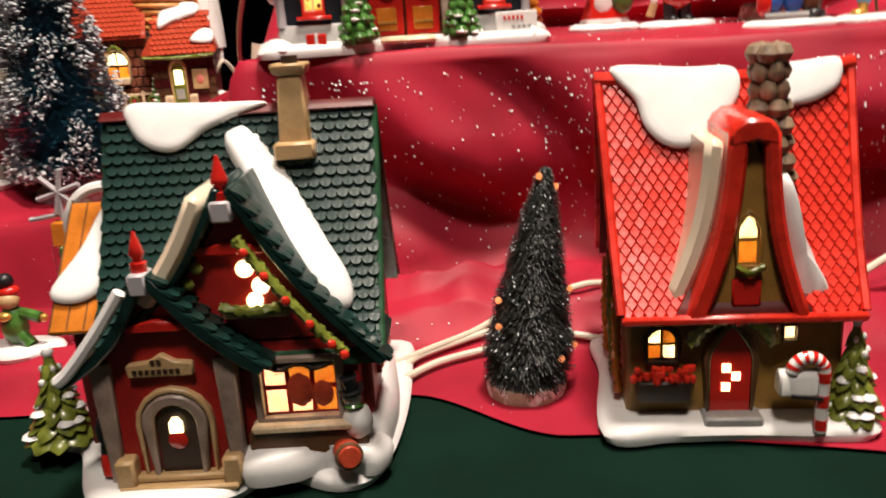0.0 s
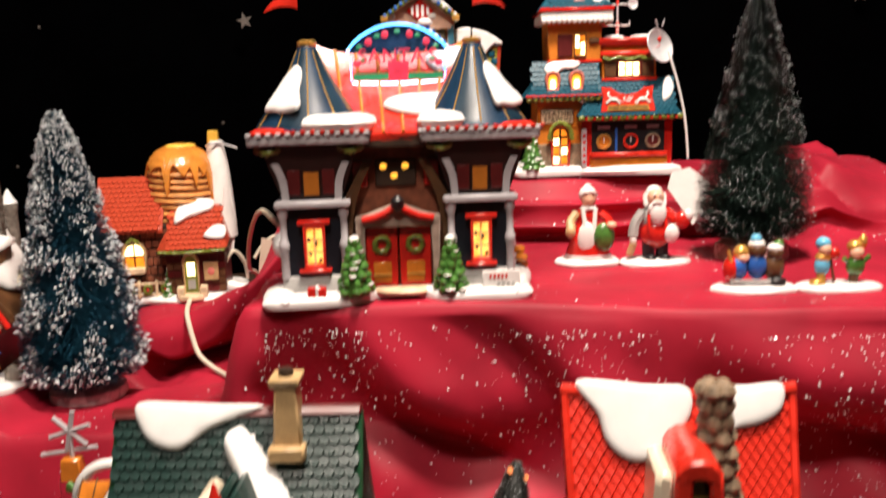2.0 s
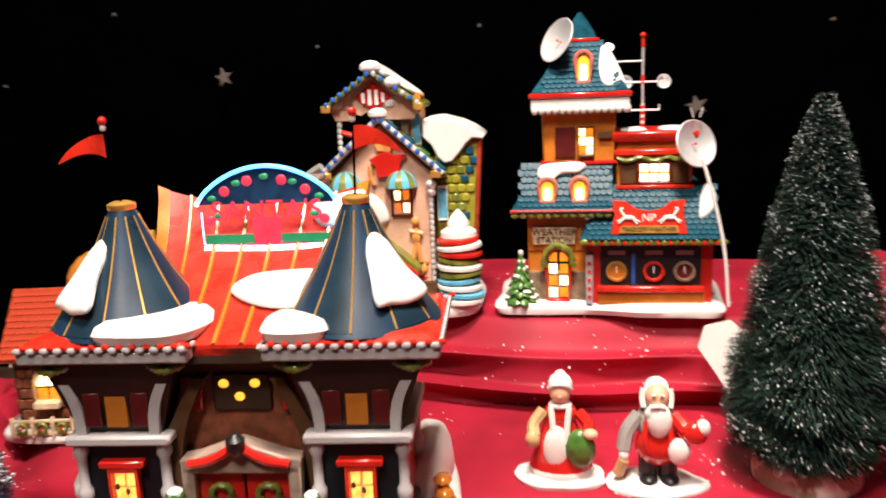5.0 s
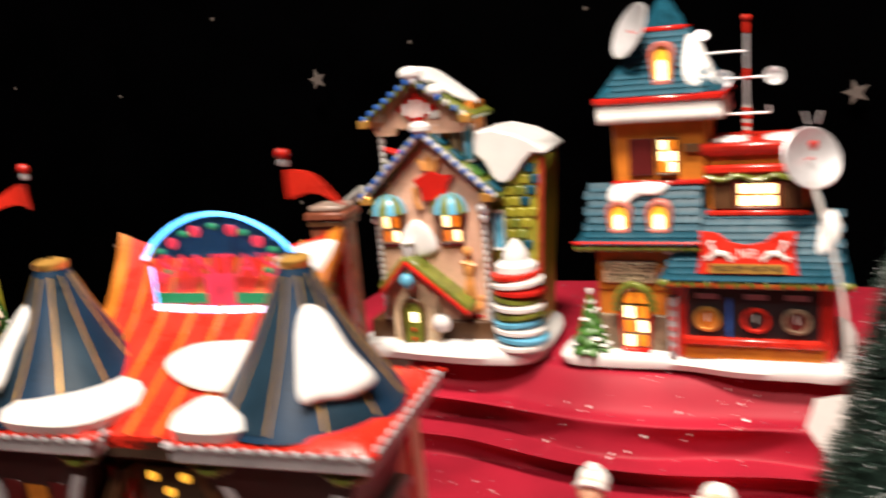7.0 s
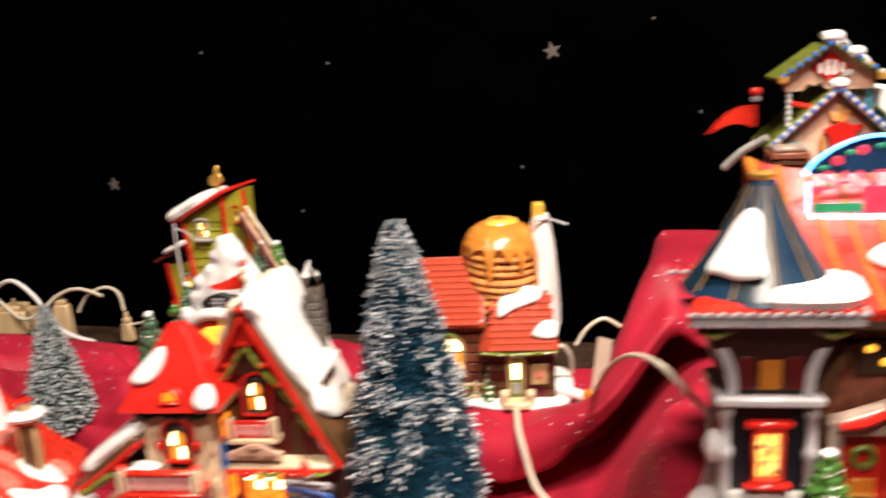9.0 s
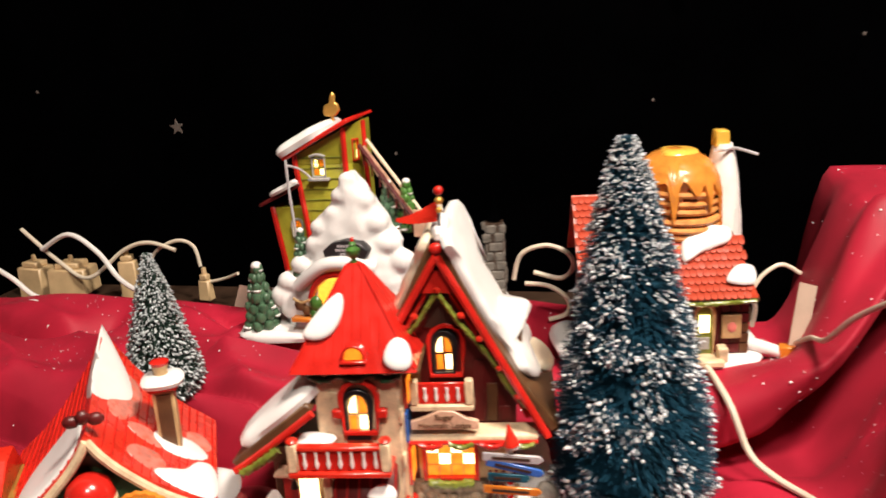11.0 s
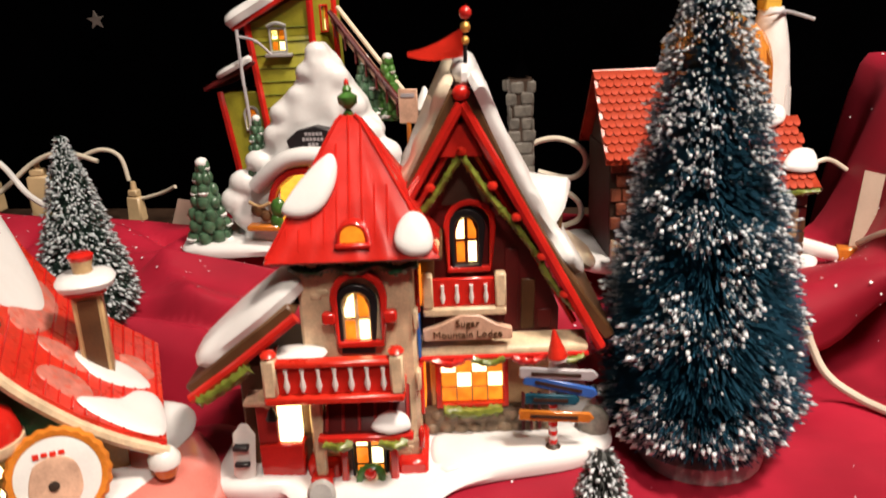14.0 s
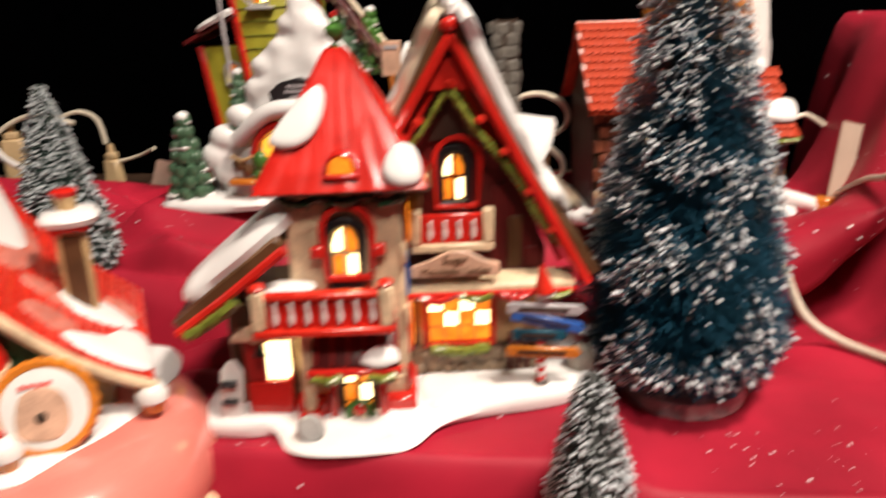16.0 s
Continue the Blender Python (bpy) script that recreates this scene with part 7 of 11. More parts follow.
    # snow slab on the wing with a broad tongue hanging over its front
    bm = prism_y(B(), [(0.038, 0.1345), (0.050, 0.1355), (0.066, 0.1315), (0.0760, 0.1270), (0.0840, 0.1215), (0.0835, 0.1195), (0.0755, 0.1205), (0.0705, 0.1165), (0.066, 0.1110), (0.060, 0.1050), (0.0540, 0.1035), (0.0490, 0.1080), (0.044, 0.1170), (0.038, 0.122)], 0.001, 0.062)
    part("side_snow", bm, M_SNOW, h, bevel=0.0022)
    # open belfry above
    b = new("belfry")
    b.parent = h
    b.matrix_local = Matrix.Translation((0.0025, 0.008, -0.004))
    for x in (-0.0275, 0.012):
        for i in range(9):
            part("silver_bead", ball(B(), (x, -0.006, 0.112 + i * 0.0040), (0.0023, 0.0023, 0.0023), 8), M_SILVER, b)
        part("column_cap", box(B(), x - 0.0036, x + 0.0036, -0.010, -0.002, 0.1475, 0.1525), M_WHITE, b, bevel=0.001)
    part("front_panel", prism_y(B(), [(-0.030, 0.139), (-0.018, 0.139), (-0.015, 0.144), (-0.010, 0.142), (-0.006, 0.145), (-0.002, 0.140), (0.014, 0.139), (0.030, 0.139), (0.034, 0.148), (0.0, 0.170), (-0.034, 0.148)], -0.008, -0.002), M_ROSEWALL, b)
    part("belfry_back", box(B(), 0.006, 0.034, 0.002, 0.030, 0.100, 0.156), M_AMBERPAINT, b, bevel=0.001)
    for x in (0.010, 0.022):
        part("belfry_pillar", box(B(), x - 0.003, x + 0.003, -0.003, 0.003, 0.112, 0.150), M_CANVAS, b, bevel=0.0008)
        part("pillar_cap", ball(B(), (x, -0.002, 0.148), (0.0045, 0.004, 0.0035), 10), M_SILVER, b)
    part("blue_window", box(B(), 0.0275, 0.0335, -0.001, 0.003, 0.122, 0.142), M_SKYBLUE, b, bevel=0.0006)
    part("window_frame", band(B(), [(0.0275, 0.122), (0.0335, 0.122), (0.0335, 0.142), (0.0275, 0.142)], 0.0012, -0.002, 0.002), M_WHITE, b)
    part("rail", tube(B(), [(-0.026, -0.006, 0.1310), (-0.016, -0.006, 0.1285), (-0.004, -0.006, 0.1265)], 0.0020, 8), M_RED, b)
    part("gable_diamond", prism_y(B(), [(-0.014, 0.1545), (0.0, 0.144), (0.014, 0.1545), (0.0, 0.165)], -0.0100, -0.0078), M_RED, b, bevel=0.0006)
    for i in range(4):
        x = -0.0085 + i * 0.0050
        part("gable_stripe", box(B(), x, x + 0.0026, -0.0112, -0.0098, 0.1515 - 0.003 * (1 - abs(x + 0.0013) / 0.01), 0.1565 + 0.004 * (1 - abs(x + 0.0013) / 0.01)), M_WHITE, b)
    for s in (-1, 1):
        bm = B()
        gable_sheet(bm, (0.0, 0.1685), (s * 0.0365, 0.1455), -0.016, 0.036, 0.0035)
        part("belfry_roof", bm, M_OLIVE, b, bevel=0.0006)
        for i in range(7):
            f = (i + 0.5) / 7
            part("blue_bead", ball(B(), (s * 0.0365 * f, -0.0175, 0.1715 - 0.0230 * f), 0.0021, 8), M_BLUE if s < 0 or i % 2 else M_SILVER, b)
        part("gold_tip", box(B(), s * 0.0345 - 0.0035, s * 0.0345 + 0.0035, -0.0190, -0.010, 0.1450, 0.1500), M_GOLD, b, bevel=0.0006)
    part("roof_snow", lump(B(), [(-0.010, -0.016), (0.002, -0.018), (0.010, -0.008), (0.026, -0.004), (0.032, 0.014), (0.012, 0.024), (-0.008, 0.022)], 0.0030, m=plane_at((0.006, 0.004, 0.1705), (0.846, 0, -0.533), (0.533, 0, 0.846))), M_SNOW, b)
    part("peak_snow", ball(B(), (0, -0.014, 0.1745), (0.0085, 0.006, 0.0045), 10), M_SNOW, b)
    part("edge_snow", ball(B(), (0.016, -0.015, 0.1640), (0.0065, 0.004, 0.0040), 10), M_SNOW, b)
    # bow, awninged windows, gingerbread
    bow = [(-0.014, 0.002), (-0.005, 0.006), (0.000, 0.0075), (0.006, 0.005), (0.016, 0.005), (0.010, -0.001), (0.010, -0.008), (0.0, -0.010), (-0.008, -0.011), (-0.009, -0.003)]
    part("bow", hull(B(), [[(x + 0.0115, -0.0080, 0.1065 + z) for x, z in bow], [(x * 0.9 + 0.0115, -0.0040, 0.1065 + z * 0.9) for x, z in bow]]), M_RED, h, bevel=0.0006)
    part("ginger_crown", hull(B(), [[(0.0095 + x, y, 0.116 + z) for x, z in ((-0.008, 0.006), (-0.003, 0.003), (0.0, 0.009), (0.004, 0.004), (0.008, 0.006), (0.005, -0.003), (-0.005, -0.002))] for y in (-0.0075, -0.0040)]), M_PANCAKE, h, bevel=0.0005)
    part("ginger_arm", tube(B(), [(-0.002, -0.006, 0.104), (-0.0015, -0.006, 0.096), (0.001, -0.006, 0.091)], 0.0018, 8), M_PANCAKE, h)
    for x in (-0.0215, 0.0210):
        window(h, x, -0.0045, 0.0700, 0.0135, 0.0175, "square", 2, 2, M_MAROON, hot=((0, 1), (1, 0)), border=0.0022, gap=0.15)
        aw = new("awning")
        aw.parent = h
        aw.matrix_local = Matrix.Translation((x, -0.005, 0.0890))
        for i in range(7):
            a0, a1 = math.pi * i / 7, math.pi * (i + 1) / 7
            bm = B()
            rings = []
            for k in range(5):
                t = k / 4 * math.pi / 2
                r_ = 0.0125 * math.cos(t)
                rings.append([(-r_ * math.cos(a0), -r_ * math.sin(a0), 0.012 * math.sin(t)), (-r_ * math.cos(a1), -r_ * math.sin(a1), 0.012 * math.sin(t)), (-r_ * 0.8 * math.cos(a1), -r_ * 0.8 * math.sin(a1), 0.008 * math.sin(t)), (-r_ * 0.8 * math.cos(a0), -r_ * 0.8 * math.sin(a0), 0.008 * math.sin(t))])
            part("awning_strip", hull(bm, rings), M_OLIVE if i % 2 else M_SKYBLUE, aw)
    part("ginger_man", ball(ball(tube(tube(B(), [(0.026, -0.006, 0.058), (0.036, -0.006, 0.056)], 0.0018, 6, per=1), [(0.028, -0.006, 0.036), (0.031, -0.006, 0.050), (0.034, -0.006, 0.036)], 0.0020, 6), (0.031, -0.006, 0.054), (0.0035, 0.002, 0.007), 8), (0.031, -0.007, 0.065), (0.0036, 0.002, 0.0036), 8), M_PANCAKE, h, "small gingerbread relief on the wall")
    part("wall_snow", lump(B(), [(-0.010, 0.0), (0.0, 0.010), (0.010, 0.004), (0.014, -0.008), (0.0, -0.012), (-0.010, -0.008)], 0.004, m=Matrix.Translation((-0.004, -0.004, 0.074)) @ pose(0, 0, 0, 90, 0, 0)), M_SNOW, h)
    # porch
    p = new("porch")
    p.parent = h
    p.matrix_local = Matrix.Translation((-0.008, -0.006, 0.0))
    part("porch_wall", prism_y(B(), [(-0.015, 0.008), (0.017, 0.008), (0.017, 0.048), (0.0, 0.062), (-0.015, 0.048)], -0.006, 0.004), M_CREAM, p)
    for s, fx, fz in ((-1, -0.018, 0.044), (1, 0.041, 0.031)):
        bm = B()
        gable_sheet(bm, (0.0, 0.062), (fx, fz), -0.014, 0.004, 0.0035)
        part("porch_roof", bm, M_OLIVE, p, bevel=0.0006)
        part("porch_trim", tube(B(), [(0, -0.0145, 0.0615), (fx, -0.0145, fz - 0.001)], 0.0016, 8, per=1), M_RED, p)
    part("porch_pot", lathe(B(), [(0.0035, 0), (0.0042, 0.003), (0.003, 0.007), (0.0045, 0.009)], 12, (0, -0.006, 0.063)), M_SILVER, p)
    part("porch_ball", ball(B(), (0.0, -0.013, 0.050), 0.0050, 12), M_SKYBLUE, p)
    part("porch_door", prism_y(B(), arch(0.0125, 0.035, "round"), -0.0085, -0.004), M_OLIVE, p, bevel=0.0005)
    part("door_ring", band(B(), arch(0.0130, 0.0355, "round"), 0.0028, -0.0095, -0.004), M_BROWN, p, bevel=0.0005)
    part("door_pane", box(B(), -0.0015, 0.0035, -0.0095, -0.0083, 0.023, 0.029), L_HOT, p)
    for i in range(2):
        part("door_button", ball(B(), (0.0, -0.0088, 0.012 + i * 0.006), 0.0016, 8), M_RED, p)
    part("porch_snow", ball(B(), (0.020, -0.008, 0.0225), (0.007, 0.006, 0.006), 10), M_SNOW, p)
    part("door_bow", ball(B(), (0.042, 0.004, 0.024), (0.007, 0.003, 0.003), 8), M_RED, p)
    part("plush_relief", ball(ball(ball(ball(B(), (0.042, 0.002, 0.031), (0.0050, 0.003, 0.0048), 10), (0.038, 0.002, 0.0355), 0.0020, 8), (0.046, 0.002, 0.0355), 0.0020, 8), (0.042, -0.001, 0.030), (0.002, 0.0015, 0.0016), 8), M_PANCAKE, p)
    # tower of candy rings
    t = new("candy_tower")
    t.parent = h
    t.matrix_local = Matrix.Translation((0.0635, -0.008, 0.007))
    for i, (mat, r_) in enumerate(((M_WHITE, 0.0180), (M_SKYBLUE, 0.0175), (M_WHITE, 0.0172), (M_SKYBLUE, 0.0165), (M_OLIVE, 0.0165), (M_WHITE, 0.0172), (M_OLIVE, 0.0160), (M_RED, 0.0170), (M_WHITE, 0.0172), (M_BRIGHTRED, 0.0160))):
        ob = part("ring", lathe(B(), [(r_ * 0.8, 0), (r_, 0.0018), (r_, 0.0040), (r_ * 0.8, 0.0058)], 22, (0, 0, 0)), mat, t)
        ob.matrix_local = Matrix.Translation((0.0008 * math.sin(i * 1.9), 0, i * 0.0047)) @ pose(0, 0, 0, 0, 5 * math.sin(i * 1.3), 0)
    part("icing", lathe(B(), [(0.014, 0), (0.0135, 0.004), (0.0085, 0.007), (0.0085, 0.010), (0.0050, 0.015), (0.001, 0.019)], 18, (0, 0, 0.047)), M_SNOW, t)
    # brick chimney
    c = new("brick_chimney")
    c.parent = h
    c.matrix_local = Matrix.Translation((-0.037, -0.056, 0.010)) @ Matrix.Diagonal((0.72, 0.8, 0.98, 1.0))
    part("shaft", box(B(), -0.014, 0.014, -0.012, 0.012, 0, 0.088), M_BRICK, c, bevel=0.001)
    for i in range(12):
        for j in range(3):
            part("brick", box(B(), -0.0145 + j * 0.0098 + 0.0002, -0.0145 + j * 0.0098 + 0.0090, -0.0130, -0.0115, 0.004 + i * 0.0066, 0.0098 + i * 0.0066), M_BRICK if (i + j) % 3 else M_ROOFORANGE, c)
    part("coping", box(B(), -0.0165, 0.0165, -0.0145, 0.0145, 0.084, 0.088), M_BROWN, c, bevel=0.001)
    part("coping", box(B(), -0.0180, 0.0180, -0.0160, 0.0160, 0.088, 0.0925), M_BRICK, c, bevel=0.001)
    part("coping", box(B(), -0.0150, 0.0150, -0.0130, 0.0130, 0.0925, 0.0960), M_TAUPE, c, bevel=0.0012)
    part("left_eave_rail", tube(B(), [(-0.040, -0.002, 0.104), (-0.056, 0.004, 0.095), (-0.070, 0.010, 0.082)], 0.003, 8), M_GREY, h)
    return h


toy_shop()


# ---- pancake house on the rear tier ----
def pancake_house():
    z = on_cloth(-0.262, 0.778) - 0.001
    h = thing("pancake_house", pose(-0.2690, 0.789, z, 0, 0, 10) @ Matrix.Diagonal((0.87, 1.13, 1.0, 1.0)), "ceramic cottage with a syrup-topped pancake stack and red tiled roofs", "ceramic house", "lit village houses")
    part("snow_base", lump(B(), [(-0.075, -0.008), (-0.03, -0.012), (0.0, -0.022), (0.03, -0.026), (0.06, -0.022), (0.076, 0.0), (0.072, 0.05), (0.0, 0.062), (-0.09, 0.06), (-0.095, 0.01)], 0.008), M_SNOW, h)
    part("left_wall", box(B(), -0.074, 0.0, 0.0, 0.055, 0.006, 0.076), M_DARKBROWN, h, bevel=0.001)
    for i in range(7):
        for j in range(9):
            part("brick", box(B(), -0.0735 + j * 0.0082 + 0.004 * (i % 2), -0.0660 + j * 0.0082 + 0.004 * (i % 2), -0.0022, 0.0, 0.009 + i * 0.009, 0.0168 + i * 0.009), M_BRICK, h, bevel=0.0005)
    prof = [(-0.010, 0.074), (0.006, 0.094), (0.026, 0.122)]
    rf = part("left_roof", prism_x(B(), roof_profile(prof, 0.004), -0.080, -0.006), M_ROOFORANGE, h)
    tile = scale_mesh("red_shingle", 0.0058, 0.0078, 0.0009, M_ROOFORANGE)
    shingles(rf, tile, -0.080, -0.008, prof, 11, 13)
    part("left_roof_back", prism_x(B(), roof_profile([(0.026, 0.122), (0.046, 0.094), (0.062, 0.074)], 0.004), -0.080, -0.006), M_ROOFORANGE, h)
    part("side_gable", prism_x(B(), [(0.0, 0.07), (0.055, 0.07), (0.026, 0.116)], -0.073, -0.010), M_DARKBROWN, h)
    # pancakes with syrup
    stack = new("pancake_stack")
    stack.parent = h
    stack.matrix_local = Matrix.Translation((0.0105, 0.034, 0.0435))
    def girth(z):
        """The stack's radius: narrow at its foot, swelling to a rounded crown."""
        return along(z, (0.0, 0.03, 0.06, 0.078, 0.088, 0.096, 0.1015, 0.106, 0.109, 0.1105), (0.0385, 0.0390, 0.0392, 0.0388, 0.0366, 0.0325, 0.0270, 0.0190, 0.0100, 0.0015))

    rnd = random.Random(14)
    for i in range(14):
        r_ = girth(i * 0.0064 + 0.003) - 0.0006 + rnd.uniform(-0.0007, 0.0007)
        tilt = pose(rnd.uniform(-0.0006, 0.0006), rnd.uniform(-0.0006, 0.0006), i * 0.0064, rnd.uniform(-1.2, 1.2), 3.0 + rnd.uniform(-1, 1), 0)
        part("pancake", lathe(B(), [(r_ * 0.84, 0), (r_ * 0.97, 0.0008), (r_, 0.0028), (r_ * 0.98, 0.0050), (r_ * 0.84, 0.0060)], 30, sy=0.9, m=tilt), M_PANCAKE, stack)
    # syrup: one coat over the crown that runs down in tongues
    tongues = ((-170, 9, 0.016), (-138, 7, 0.006), (-104, 5, 0.034), (-76, 8, 0.010), (-56, 5, 0.024), (-40, 6, 0.014), (-22, 9, 0.040), (10, 16, 0.030), (60, 18, 0.022), (120, 16, 0.030))
    rings = []
    for j in range(15):
        q = j / 14
        ring = []
        for k in range(96):
            a = -180 + 360 * k / 96
            low = 0.0885 - max(l * math.exp(-((a - c + 180) % 360 - 180) ** 2 / w ** 2) for c, w, l in tongues) + 0.0015 * math.sin(a * 0.11)
            zz = 0.1105 - (0.1105 - low) * q ** 1.1
            r_ = girth(zz) + 0.0013 - 0.0022 * max(0.0, (q - 0.93) / 0.07)
            ring.append((r_ * math.cos(math.radians(a)), r_ * 0.9 * math.sin(math.radians(a)), zz))
        rings.append(ring)
    part("syrup_coat", hull(B(), rings), M_SYRUP, stack, "glossy amber syrup running down in tongues")
    part("butter", lump(B(), [(-0.012, -0.012), (0.004, -0.015), (0.018, -0.006), (0.014, 0.010), (-0.008, 0.012)], 0.0050, z0=0.1045), M_BUTTER, stack)
    # porch wing
    part("right_wall", box(B(), -0.004, 0.060, -0.014, 0.040, 0.006, 0.058), M_MAROON, h, bevel=0.001)
    rnd = random.Random(2)
    for i in range(6):
        for j in range(8):
            if abs(-0.002 + j * 0.008 - 0.022) > 0.009:
                part("brick", box(B(), -0.0035 + j * 0.008, 0.0035 + j * 0.008, -0.0153, -0.0138, 0.010 + i * 0.0078, 0.0165 + i * 0.0078), M_MAROON if rnd.random() < 0.6 else M_BROWN, h)
    prof = [(-0.024, 0.056), (-0.008, 0.070), (0.010, 0.094)]
    rf2 = part("porch_roof", hull(B(), [[(-0.012, -0.024, 0.054), (0.064, -0.024, 0.054), (0.064, 0.045, 0.058), (-0.012, 0.045, 0.058)], [(-0.004, -0.012, 0.068), (0.060, -0.012, 0.068), (0.060, 0.040, 0.070), (-0.004, 0.040, 0.070)], [(0.016, 0.006, 0.092), (0.054, 0.006, 0.092), (0.054, 0.03, 0.092), (0.016, 0.03, 0.092)]]), M_ROOFORANGE, h, bevel=0.0008)
    shingles(rf2, tile, -0.002, 0.060, [(-0.023, 0.0555), (-0.012, 0.0685), (0.0055, 0.092)], 8, 11)
    part("porch_eave", box(B(), -0.0125, 0.0645, -0.0235, 0.046, 0.0515, 0.0545), M_DARKBROWN, h, bevel=0.0006)
    part("eave_garland", garland(B(), [(-0.010, -0.0235, 0.0525), (0.02, -0.025, 0.0515), (0.062, -0.0235, 0.0525)], 0.0016, 2), M_OLIVE, h)
    part("porch_snow", lump(B(), [(-0.014, -0.010), (-0.010, 0.010), (0.010, 0.016), (0.026, 0.014), (0.024, 0.004), (0.004, -0.002)], 0.005, m=plane_at((0.022, 0.0, 0.0845), (1, 0, 0), (0, -0.8, 0.6))), M_SNOW, h)
    part("porch_snow", lump(B(), [(-0.010, -0.004), (0.0, 0.007), (0.012, 0.006), (0.010, -0.006)], 0.004, m=plane_at((0.050, -0.014, 0.0675), (1, 0, 0), (0, -0.76, 0.64))), M_SNOW, h)
    door = new("door")
    door.parent = h
    door.matrix_local = Matrix.Translation((0.0225, -0.0155, 0.009))
    part("leaf", prism_y(B(), arch(0.0135, 0.038, "round"), -0.001, 0.002), M_OLIVE, door)
    part("casing", band(B(), arch(0.0135, 0.038, "round"), 0.0030, -0.003, 0.001), M_TAN, door, bevel=0.0006)
    part("lit_pane", box(B(), -0.0042, 0.0042, -0.0022, -0.0009, 0.018, 0.031), L_HOT, door)
    part("lower_panel", box(B(), -0.0042, 0.0042, -0.0022, -0.0009, 0.005, 0.014), M_GREY, door)
    part("poster", box(B(), 0.0365, 0.0525, -0.0185, -0.0150, 0.022, 0.040), M_TAN, h, bevel=0.0005)
    part("poster_mark", ball(B(), (0.0445, -0.0187, 0.031), (0.004, 0.0006, 0.004), 10), M_PINK, h)
    part("step", box(B(), 0.010, 0.036, -0.030, -0.012, 0.005, 0.010), M_CREAM, h, bevel=0.001)
    for x in (0.011, 0.036):
        part("pier", box(B(), x - 0.004, x + 0.004, -0.026, -0.017, 0.006, 0.018), M_CREAM, h, bevel=0.001)
    # left window, greens, fence with wreaths
    window(h, -0.040, -0.0055, 0.034, 0.022, 0.026, "round", 2, 2, M_TAN, hot=((0, 1), (1, 1)), border=0.0025)
    part("window_box", box(B(), -0.052, -0.028, -0.012, -0.004, 0.030, 0.036), M_CREAM, h, bevel=0.0008)
    part("window_garland", garland(B(), [(-0.046, -0.008, 0.060), (-0.040, -0.009, 0.064), (-0.034, -0.008, 0.060)], 0.002), M_OLIVE, h)
    fence = new("fence")
    fence.parent = h
    part("rail", box(B(), -0.074, 0.004, -0.0125, -0.0105, 0.019, 0.0215), M_CREAM, fence, bevel=0.0005)
    part("rail", box(B(), -0.074, 0.004, -0.0125, -0.0105, 0.008, 0.0105), M_CREAM, fence, bevel=0.0005)
    for i in range(5):
        part("post", box(B(), -0.0755 + i * 0.0190, -0.0725 + i * 0.0190, -0.0135, -0.0095, 0.006, 0.0235), M_CREAM, fence, bevel=0.0006)
    for i in range(4):
        part("fence_wreath", wreath(B(), -0.0645 + i * 0.019, -0.0132, 0.0145, 0.0040, 0.0014), M_OLIVE, fence)
        part("wreath_bow", ball(B(), (-0.0645 + i * 0.019, -0.0145, 0.0145), 0.0015, 8), M_RED, fence)
    fir(h, -0.004, -0.012, 0.006, 0.030, 0.008, M_GREEN, 4, seed=31)
    # marshmallow-white chimney with tan pot, tag tied to it
    part("white_chimney", lathe(B(), [(0.0185, 0), (0.0180, 0.02), (0.0160, 0.05), (0.0135, 0.075), (0.0105, 0.090), (0.0080, 0.099)], 20, (0.0520, 0.036, 0.056)), M_WHITE, h)
    part("chimney_pot", box(B(), 0.0435, 0.0565, 0.030, 0.042, 0.153, 0.165, top=(-0.0012, -0.0012, 0.0008, 0.0008)), M_BUTTER, h, bevel=0.0008)
    part("tie", tube(B(), [(0.042, 0.028, 0.150), (0.050, 0.023, 0.1520), (0.060, 0.028, 0.152), (0.078, 0.026, 0.147)], 0.0011, 6), M_SILVER, h)
    part("side_knot", ball(B(), (0.055, 0.018, 0.090), (0.0016, 0.0016, 0.002), 8), M_INK, h)
    return h


pancake_house()


